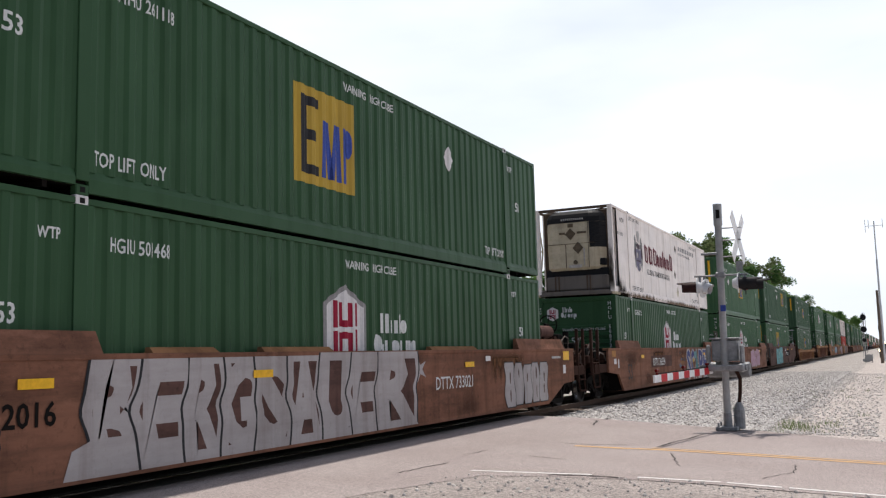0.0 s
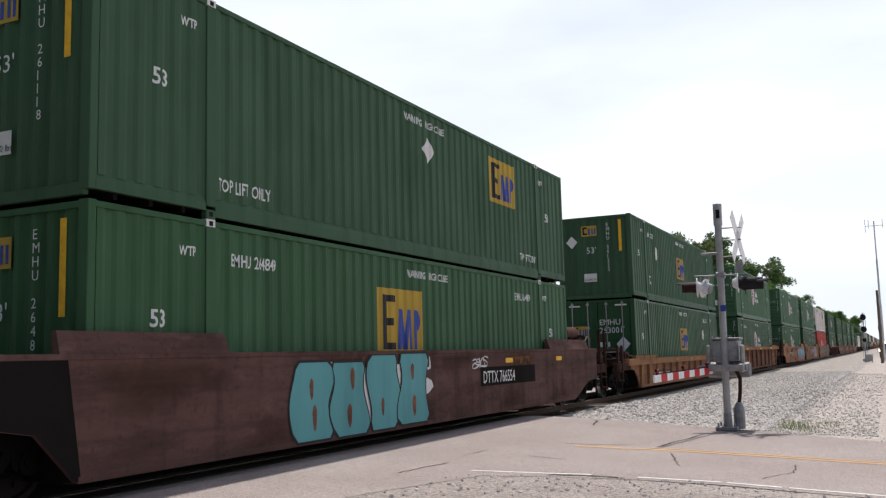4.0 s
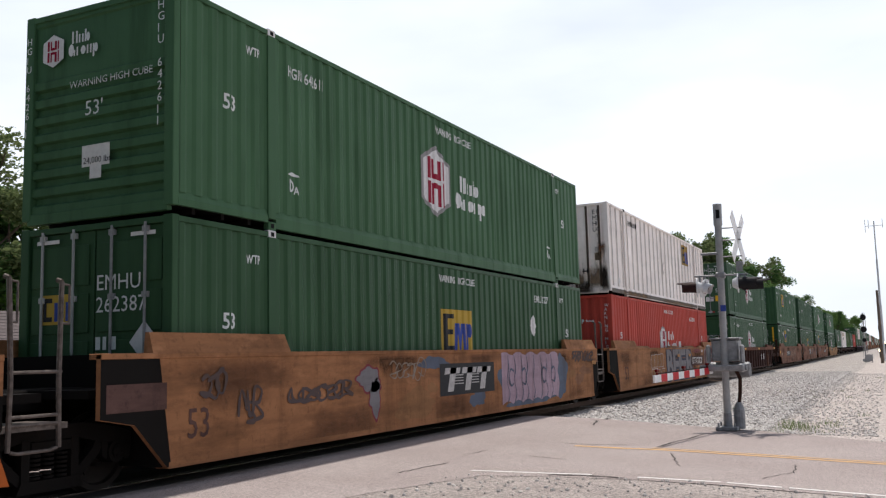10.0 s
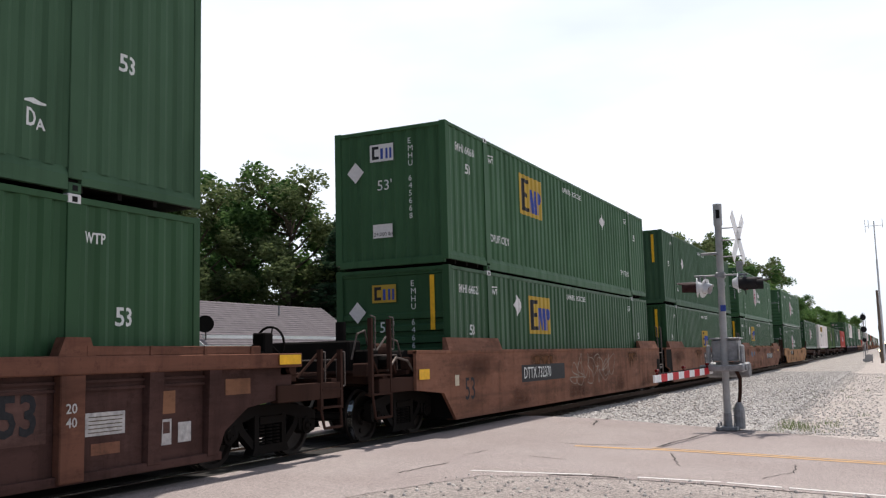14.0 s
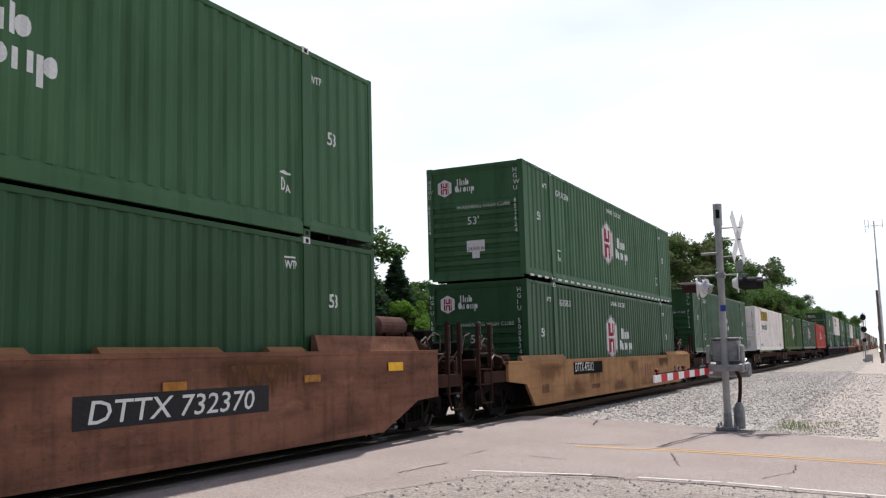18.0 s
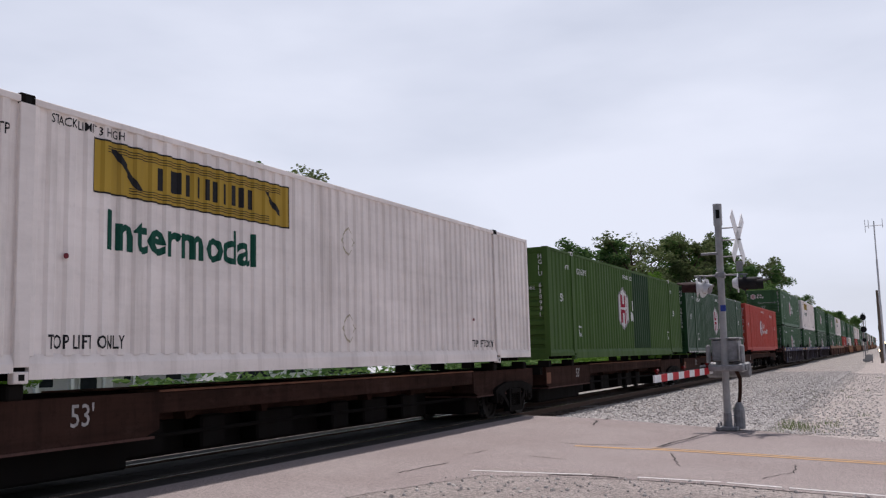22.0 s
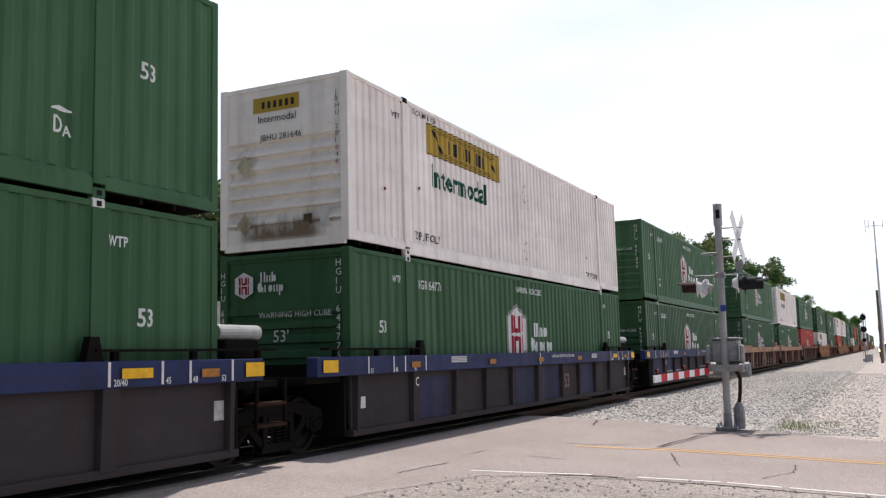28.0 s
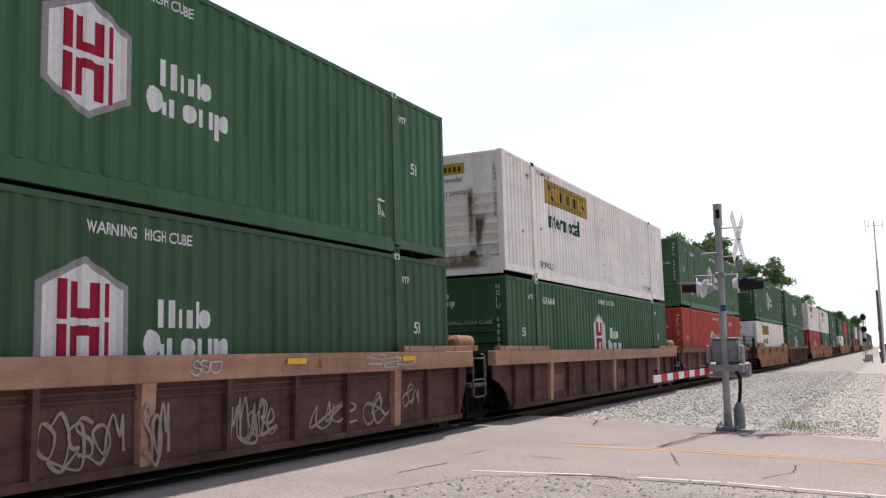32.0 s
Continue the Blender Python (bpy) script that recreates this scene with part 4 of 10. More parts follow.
def shell(name, label, mat, kind, front="h", group="stacked containers", trim=None, posts=True, castmat=None):
    """A 53-foot container: frame, walls, roof, floor, posts and castings."""
    c = thing(name, label, "container", group)
    trim = trim or mat
    put("side_wall", cached(f"side_wall|{kind}", side_sheet(kind), mat), c)
    put("side_wall", cached("side_wall|far", flat_sheet, mat), c)
    put("roof", cached("roof", roof_sheet, mat), c)
    put("underframe", cached("underframe", floor_sheet, M_STEEL), c)
    put("end_wall", cached("end_wall", end_far, mat), c)
    if front == "doors":
        for k in (0, 1):
            d = put("door", cached("door", door_leaf, mat), c, m=pose(-1.185 if k == 0 else 0.015, 0.03, 0))
            for xx in ((0.3, 0.85) if k == 0 else (0.3, 0.85)):
                put("lock_rod", cached("lock_rod", lock_rod, M_GALV if k else M_ALU), d, "galvanised locking rod", pose(xx, 0, 0))
    else:
        put("front_wall", cached(f"front_wall|{front}", {"h": end_ribs_h, "louvres": end_louvres, "v": end_ribs_v, "flat": end_flat, "hats": end_hats}[front], mat), c)
    put("end_sill", cached("end_sill", end_sill, trim), c)
    put("end_header", cached("end_header", end_header, trim), c)
    for sx in (-1, 1):
        m = Matrix.Diagonal((sx, 1, 1, 1))
        put("top_rail", cached("top_rail", top_rail, trim), c, m=pose(sx * HALF, 0, 0) @ m)
        put("bottom_rail", cached("bottom_rail", bottom_rail, trim), c, m=pose(sx * HALF, 0, 0) @ m)
        for y in (0, LEN - 0.12):
            put("corner_post", cached("corner_post", corner_post, trim), c, m=pose(sx * (HALF - 0.078), y, 0))
        for y in (POST0, POST1):
            put("lift_post", cached("lift_post", lift_post, trim), c, m=pose(sx * HALF, y, 0) @ m)
            if sx > 0:
                for z in (0.0, TALL - 0.118):
                    k = put("corner_casting", cached("corner_casting", casting, (castmat or M_DECAL) if z else trim), c, "pale corner casting" if z and not castmat else "", pose(HALF, y, z))
                    put("casting_hole", cached("casting_hole", casting_hole, M_DARK), k)
    return c


def codes(c, number, kind, mat=M_LETTER, warn=True, wtp=True, da=True, front=False, mid53=1.52, wy=7.27):
    """The stencilled figures and words that all boxes carry. front: the number stands in the first bay."""
    for y in (0.96, POST1 + 0.62):
        side_text(c, "lettering", "53", 0.21, y, mid53, mat, kind, 0.005, 0.95)
    if wtp:
        for y in ((1.44, POST1 + 0.16) if not front else (2.22, POST1 - 0.5)):
            side_text(c, "lettering", "WTP", 0.12, y, 2.40, mat, kind, 0.004, 0.78)
            if front:
                side_shape(c, "arrow", [rect(y - 0.02, y + 0.24, 2.55, 2.575)], mat, kind)
    if warn:
        side_text(c, "lettering", "WARNING  HIGH CUBE", 0.135, wy, 2.52, mat, kind, 0.003, 0.84)
    if da:
        for y in (2.42, POST1 - 0.62):
            side_text(c, "lettering", "D", 0.19, y, 0.62, mat, kind, 0.004, 0.8)
            side_text(c, "lettering", "A", 0.12, y + 0.14, 0.60, mat, kind, 0.004, 0.8)
            side_shape(c, "arrow", [[(y - 0.03, 0.86), (y + 0.24, 0.86), (y + 0.24, 0.88), (y + 0.10, 0.92), (y + 0.03, 0.90), (y - 0.03, 0.88)]], mat, kind)
    if number:
        side_text(c, "lettering", number, 0.17, 2.40 if not front else 0.46, 2.33 if not front else 2.36, mat, kind, 0.003, 0.72)


def end_codes(c, number, logo=True, mat=M_LETTER, sticker=False, y=0.02):
    """Marks on the front wall."""
    if logo:
        end_shape(c, "emblem", [[(-0.80 + a * 0.30, 2.36 + b * 0.32) for a, b in HEX]], M_DECAL, y)
        end_shape(c, "emblem_bars", [[(-0.80 + p * 0.30, 2.36 + q * 0.32) for p, q in rect(a, b, u, v)] for a, b, u, v in BARS], M_LETRED, y - 0.004)
        end_shape(c, "wordmark", [[(-0.52 + (a - 0) * 0.27, 2.23 + b * 0.27) for a, b in r] for r in name_blocks(0.22, 0.62, 1, 0) + name_blocks(0, 0, 1, 1)], M_LETTER, y, "two rows of white painted blocks")
    end_text(c, "lettering", "WARNING HIGH CUBE", 0.10, -0.50, 1.80, mat, y + 0.01)
    end_text(c, "lettering", "53'", 0.20, -0.20, 1.40, mat, y)
    if number:
        end_text(c, "lettering", number, 0.115, 1.04, 2.58, mat, -0.005, down=True)
        end_text(c, "lettering", number, 0.10, -1.26, 2.50, mat, -0.005, down=True)
    if sticker:
        end_shape(c, "sticker", [rect(-0.24, 0.24, 0.72, 1.0), rect(-0.1, 0.1, 0.56, 0.72)], M_DECAL, y - 0.002, "white weight sticker")
        end_text(c, "lettering", "24,000 lbs", 0.085, -0.21, 0.76, M_LETBLACK, y - 0.006)


def hub(number, green=0, low=False, stripes=False, front="h", mat=None, endno=True, sticker=True, name="shipping_container"):
    mat = mat or GREENS[green]
    lab = "dark green corrugated container with a white hexagon emblem"
    c = shell(name, lab + (" and reflective dashes" if stripes else ""), mat, "wave", front)
    codes(c, number, "wave")
    hex_logo(c, 7.26, 1.555, "wave", 1.0)
    wordmark(c, 8.12, 1.16, "wave")
    if front == "doors":
        end_text(c, "lettering", number.replace(" ", "\n", 1), 0.19, 0.1, 2.40, M_LETTER, 0.015)
        end_shape(c, "emblem", [[(-0.70 + a * 0.24, 2.14 + b * 0.26) for a, b in HEX]], M_DECAL, 0.012)
        end_shape(c, "emblem_bars", [[(-0.70 + p * 0.24, 2.14 + q * 0.26) for p, q in rect(a, b, u, v)] for a, b, u, v in BARS], M_LETRED, 0.008)
        end_text(c, "lettering", "WARNING\nHIGH CUBE", 0.12, -0.86, 1.75, M_LETTER, 0.012)
        end_text(c, "lettering", "53'", 0.22, 0.62, 1.28, M_LETTER, 0.012)
        end_shape(c, "sticker", [rect(0.1, 0.5, 0.80, 1.04)], M_DECAL, 0.012)
        end_shape(c, "sticker", [rect(0.6, 0.98, 0.80, 1.10)], M_SAFETY, 0.012, "orange sticker")
        end_shape(c, "sticker", [rect(-0.92, -0.52, 1.12, 1.3), rect(-0.9, -0.7, 0.9, 1.05), rect(-0.35, -0.15, 0.80, 1.0)], M_DECAL, 0.012)
        for x in (-1.0, -0.5, 0.2, 0.7):
            end_shape(c, "reflector", [rect(x, x + 0.2, 0.2, 0.25)], M_DECAL, 0.012)
            end_shape(c, "reflector", [rect(x + 0.2, x + 0.32, 0.2, 0.25)], M_GATERED, 0.012)
        for x in (-1.0, 0.62):
            end_shape(c, "reflector", [rect(x, x + 0.4, 2.66, 2.71)], M_DECAL, 0.012)
    else:
        end_codes(c, number if endno else "", sticker=sticker)
    if stripes:
        k = 0
        y = 0.25
        while y < LEN - 0.4:
            side_shape(c, "reflector", [rect(y, y + 0.28, 0.075, 0.13)], M_DECAL, None, 0.016)
            y += 0.52
    return c


def emp(number, green=0, low=False, front="v", logo=(7.3, 1.12, 1.48, 0.88), dia=None, mat=None, top_only=0.0, endlogo=M_GOLD, nonum=False, vents=True, fore=False, mid53=1.52, back=M_GOLD):
    mat = mat or GREENS[green]
    kind = "wave"
    c = shell("shipping_container", "dark green corrugated 53-foot container with a yellow square emblem", mat, kind, front)
    codes(c, "" if nonum else number, kind, da=not top_only, front=fore, mid53=mid53)
    if logo:
        gold_logo(c, *logo, kind, back)
    if dia:
        diamond(c, dia[0], dia[1], 0.24, kind)
    if top_only:
        for y in (2.15, POST1 - 1.25):
            side_text(c, "lettering", "TOP  LIFT  ONLY", 0.17, y, top_only, M_LETTER, kind, 0.004, 0.62)
    y = 0.012 if front == "doors" else 0.02
    if front == "doors":
        end_shape(c, "emblem", [rect(-0.92, -0.38, 1.62, 2.0)], M_GOLD, y)
        end_shape(c, "emblem_stroke", [rect(-0.86, -0.80, 1.66, 1.96), rect(-0.80, -0.70, 1.90, 1.96), rect(-0.80, -0.70, 1.66, 1.72)], M_LETBLACK, y - 0.003)
        end_shape(c, "emblem_stroke", [rect(-0.66, -0.60, 1.66, 1.9), rect(-0.54, -0.50, 1.66, 1.9), rect(-0.46, -0.41, 1.66, 1.9)], M_LETBLUE, y - 0.003)
        end_text(c, "lettering", number.replace(" ", "\n", 1), 0.20, 0.06, 2.02, M_LETTER, y)
        end_shape(c, "placard", [[(0.62, 1.36), (0.86, 1.10), (1.10, 1.36), (0.86, 1.62)]], M_DECAL, y - 0.004, "white diamond placard")
        end_shape(c, "label_bars", [rect(0.06, 0.14, 1.28, 1.44), rect(0.18, 0.24, 1.28, 1.44), rect(0.30, 0.40, 1.28, 1.44)] + [rect(0.06, 1.0, 0.95 - 0.09 * k, 1.0 - 0.09 * k) for k in range(4)], M_LETTER, y)
        end_text(c, "lettering", "WARNING", 0.12, -0.95, 0.72, M_LETTER, y)
        for x in (-1.0, 0.62):
            end_shape(c, "reflector", [rect(x, x + 0.4, 2.66, 2.71)], M_DECAL, y)
    else:
        end_shape(c, "emblem", [rect(-0.45, 0.10, 2.20, 2.56)], endlogo, y)
        end_shape(c, "emblem_stroke", [rect(-0.40, -0.34, 2.25, 2.52), rect(-0.34, -0.24, 2.46, 2.52), rect(-0.34, -0.24, 2.25, 2.31)], M_LETBLACK, y - 0.003)
        end_shape(c, "emblem_stroke", [rect(-0.20, -0.14, 2.25, 2.47), rect(-0.08, -0.03, 2.25, 2.47), rect(0.01, 0.06, 2.25, 2.47)], M_LETBLUE, y - 0.003)
        end_shape(c, "placard", [[(-1.0, 2.02), (-0.80, 1.80), (-0.60, 2.02), (-0.80, 2.24)]], M_DECAL, y - 0.002, "white diamond placard")
        end_text(c, "lettering", "53'", 0.22, -0.28, 1.60, M_LETTER, y)
        end_text(c, "lettering", number, 0.12, 0.44, 2.50, M_LETTER, y, down=True)
        end_shape(c, "sticker", [rect(-0.40, 0.05, 0.62, 0.90)], M_DECAL, y - 0.002, "white weight sticker")
        end_text(c, "lettering", "24,000 lbs", 0.08, -0.38, 0.66, M_LETBLACK, y - 0.005)
        if vents:
            end_shape(c, "warning_strip", [rect(0.86, 0.96, 1.62, 2.70)], M_SAFETY, y - 0.002, "yellow vertical warning strip")
    return c


def hunt(rusty=False, number=""):
    c = shell("shipping_container", "white corrugated 53-foot container with a yellow banner" + (" and rust streaks" if rusty else ""), M_WHITE, "fine", "louvres", castmat=M_STEEL)
    k = "fine"
    side_shape(c, "banner", [rect(2.85, 6.47, 2.04, 2.64)], M_GOLD, k, 0.004, "yellow banner panel")
    side_shape(c, "banner_edge", [rect(2.85, 6.47, 2.625, 2.645), rect(2.85, 6.47, 2.035, 2.055), rect(2.85, 2.87, 2.05, 2.63), rect(6.45, 6.47, 2.05, 2.63)]
               + [rect(3.05, 6.3, 2.57 - 0.03 * i, 2.58 - 0.03 * i) for i in range(3)] + [rect(3.4, 6.0, 2.09 + 0.03 * i, 2.10 + 0.03 * i) for i in range(3)]
               + [[(3.1, 2.56), (3.2, 2.56), (3.6, 2.14), (3.5, 2.14)], [(5.9, 2.5), (6.0, 2.5), (6.3, 2.2), (6.2, 2.2)]], M_LETBLACK, k, 0.006, "thin dark lines")
    # plain dark blocks in place of the carrier's name
    side_shape(c, "wordmark", [rect(3.82 + d, 3.82 + d + w, 2.20, 2.47) for d, w in ((0.0, 0.12), (0.22, 0.19), (0.52, 0.07), (0.70, 0.07), (0.86, 0.07), (1.02, 0.08), (1.20, 0.08), (1.36, 0.08), (1.54, 0.08), (1.74, 0.08))], M_LETBLACK, k, 0.006, "dark painted blocks on the banner")
    side_text(c, "lettering", "Intermodal", 0.44, 3.06, 1.44, M_LETGREEN, k, 0.016, 1.0)
    side_text(c, "lettering", "TOP  LIFT  ONLY", 0.15, 2.30, 0.34, M_LETBLACK, k, 0.003, 0.66)
    side_text(c, "lettering", "TOP  LIFT  ONLY", 0.15, POST1 - 1.3, 0.34, M_LETBLACK, k, 0.003, 0.66)
    side_text(c, "lettering", "WTP", 0.12, POST0 - 0.5, 2.44, M_LETBLACK, k, 0.002, 0.85)
    side_text(c, "lettering", "STACK LIMIT 3 HIGH", 0.10, POST0 + 0.3, 2.68, M_LETBLACK, k, 0.001, 0.8)
    for z in (2.02, 0.64):
        diamond(c, 8.08, z, 0.22, k, M_CREAM)
        diamond(c, 8.08, z, 0.19, k, M_WHITE, 0.011)
    bm = bmesh.new()
    for y, z in ((1.2, 1.1), (2.5, 1.3), (12.9, 0.9)):
        rod(bm, (HALF - 0.01, y, z), (HALF + 0.004, y, z), 0.03, 8)
    part("rivet_mark", bm, M_GRMAROON, c)
    e = 0.02
    end_shape(c, "banner", [rect(-0.60, 0.34, 2.40, 2.66)], M_GOLD, e, "yellow banner panel")
    end_shape(c, "wordmark", [rect(-0.42 + 0.12 * i, -0.36 + 0.12 * i, 2.46, 2.58) for i in range(6)], M_LETBLACK, e - 0.003)
    end_text(c, "lettering", "Intermodal", 0.13, -0.50, 2.22, M_LETBLACK, e)
    end_text(c, "lettering", number, 0.11, -0.46, 1.90, M_LETBLACK, e - 0.006)
    end_text(c, "lettering", number, 0.09, 1.06, 2.5, M_LETBLACK, -0.005, down=True)
    for z in (1.5, 0.5):
        end_shape(c, "placard", [[(-0.95, z), (-0.78, z - 0.2), (-0.62, z), (-0.78, z + 0.2)]], M_CREAM, e - 0.004, "faded diamond placard")
    end_shape(c, "vent", [rect(0.42, 0.58, 0.40, 0.58)], M_STEEL, e - 0.004, "dark square vent")
    end_shape(c, "document_holder", [rect(0.74, 0.92, 0.34, 0.68)], M_DECAL, e - 0.004)
    if rusty:
        stain(c, "rust_run", M_RUSTRUN, (0.36, 0.012, 2.10), (0.24, 0, 0), (0, 0, -1.85), "brown rust run")
        stain(c, "rust_run", M_RUSTRUN, (0.50, 0.010, 1.45), (0.40, 0, 0), (0, 0, -1.3), "brown rust run")
        stain(c, "rust_run", M_RUSTRUN, (-1.1, 0.011, 1.0), (0.4, 0, 0), (0, 0, -0.8), "brown rust run")
    stain(c, "grime", M_ROADDIRT, (-1.2, 0.008, 0.16), (2.4, 0, 0), (0, 0, 0.7), "road dirt on the end wall")
    return c


def white_ribbed():
    c = shell("shipping_container", "dirty white ribbed 53-foot container with rust streaks", M_WHITE, "ribbed", "hats", trim=M_WHITE, castmat=M_STEEL)
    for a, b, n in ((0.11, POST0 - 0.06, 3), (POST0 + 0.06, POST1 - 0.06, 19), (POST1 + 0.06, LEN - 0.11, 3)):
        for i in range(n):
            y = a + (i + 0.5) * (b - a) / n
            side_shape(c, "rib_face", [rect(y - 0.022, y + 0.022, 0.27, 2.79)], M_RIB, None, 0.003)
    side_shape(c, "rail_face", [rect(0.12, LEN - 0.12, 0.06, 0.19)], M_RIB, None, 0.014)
    gold_logo(c, 11.39, 1.80, 1.37, 0.86, "ribbed", M_GOLDOLD)
    diamond(c, 7.78, 1.36, 0.24, "ribbed", M_RIB)
    diamond(c, 7.78, 1.36, 0.20, "ribbed", M_WHITE, 0.011)
    side_shape(c, "number_bars", [rect(2.6 + 0.12 * i, 2.67 + 0.12 * i, 2.42, 2.58) for i in range(9)], M_STEEL, "ribbed", 0.004)
    side_shape(c, "label_bars", [rect(1.0, 1.3, 0.4, 0.55), rect(13.3, 13.7, 0.32, 0.42)], M_DECAL, "ribbed", 0.004)
    end_shape(c, "emblem", [rect(-0.40, 0.20, 2.24, 2.66)], M_GOLDOLD, 0.012)
    end_shape(c, "emblem_stroke", [rect(-0.34, -0.28, 2.3, 2.6), rect(-0.28, -0.16, 2.53, 2.6), rect(-0.28, -0.16, 2.3, 2.37)], M_LETBLACK, 0.008)
    end_text(c, "lettering", "53'", 0.16, 0.95, 0.62, M_LETBLACK, 0.0)
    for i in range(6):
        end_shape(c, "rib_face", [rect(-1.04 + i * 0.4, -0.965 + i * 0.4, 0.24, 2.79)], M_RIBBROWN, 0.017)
    for x, w, h in ((-1.0, 0.5, 1.9), (-0.45, 0.45, 1.2), (0.05, 0.5, 1.5), (0.5, 0.6, 1.3)):
        stain(c, "grime", M_ROADDIRT, (x, 0.0045 + 0.001 * x, 0.18), (w, 0, 0), (0, 0, h), "brown grime rising from the foot of the end wall")
    stain(c, "soot", M_SOOT, (-1.3, -0.003, 0.02), (2.6, 0, 0), (0, 0, 0.62), "black soot along the foot")
    stain(c, "soot", M_SOOT, (0.95, -0.006, 0.05), (0.36, 0, 0), (0, 0, 1.5), "soot on the corner post")
    stain(c, "rust_run", M_RUSTRUN, (0.86, -0.004, 1.65), (0.4, 0, 0), (0, 0, -1.2), "brown rust run")
    stain(c, "rust_run", M_RUSTRUN, (-1.2, -0.004, 2.0), (0.42, 0, 0), (0, 0, -1.7), "brown rust run")
    stain(c, "grime", M_ROADDIRT, (HALF + 0.008, 0.1, 0.02), (0, 6.0, 0), (0, 0, 0.36), "brown grime along the foot of the side")
    stain(c, "grime", M_ROADDIRT, (HALF + 0.009, 5.0, 0.02), (0, 11.0, 0), (0, 0, 0.28), "brown grime along the foot of the side")
    end_shape(c, "placard", [rect(0.83, 1.03, 1.06, 1.30)], M_TAUPE, -0.001, "sooty placard")
    end_shape(c, "patch", [rect(0.84, 1.02, 1.32, 1.48)], M_FADEDGREY, -0.001)
    end_shape(c, "label_bars", [rect(0.40, 0.62, 0.72, 0.76), rect(0.43, 0.47, 0.66, 0.82), rect(0.55, 0.59, 0.66, 0.82)], M_LETBLACK, 0.013)
    end_text(c, "lettering", "EMHU", 0.145, 0.80, 2.52, M_LETBLACK, 0.012, down=True)
    end_text(c, "lettering", "831013", 0.145, 0.93, 2.52, M_LETBLACK, 0.0, down=True)
    end_shape(c, "placard", [[(-0.82, 1.50), (-0.62, 1.28), (-0.42, 1.50), (-0.62, 1.72)]], M_CREAM, 0.012, "faded diamond placard")
    return c


def red_hub(number, front="v", low=False):
    c = shell("shipping_container", "faded red corrugated 53-foot container with a white hexagon emblem", M_RED, "wave", front, castmat=M_RED)
    codes(c, "", "wave", da=False, wtp=False)
    side_text(c, "lettering", number, 0.17, POST1 - 2.02, 2.33, M_LETTER, "wave", 0.003, 0.95)
    hex_logo(c, 7.05, 1.5, "wave", 0.8)
    wordmark(c, 7.75, 1.16, "wave")
    side_shape(c, "wordmark", [rect(9.35 + d, 9.35 + d + w, 1.16, 1.46) for d, w in ((0, 0.1), (0.25, 0.08), (0.42, 0.08), (0.62, 0.2))], M_LETTER, "wave")
    e = 0.02
    end_shape(c, "emblem", [[(-0.30 + a * 0.28, 2.14 + b * 0.32) for a, b in HEX]], M_DECAL, e)
    end_shape(c, "wordmark", [[(-0.04 + a * 0.22, 2.05 + b * 0.21) for a, b in r] for r in name_blocks(0.3, 0.62, 1, 0) + name_blocks(0, 0, 1, 1) + name_blocks(2.2, 0, 0.6, 1)], M_LETTER, e)
    end_text(c, "lettering", "WARNING HIGH CUBE", 0.10, 1.05, 2.5, M_LETTER, -0.005, down=True)
    return c


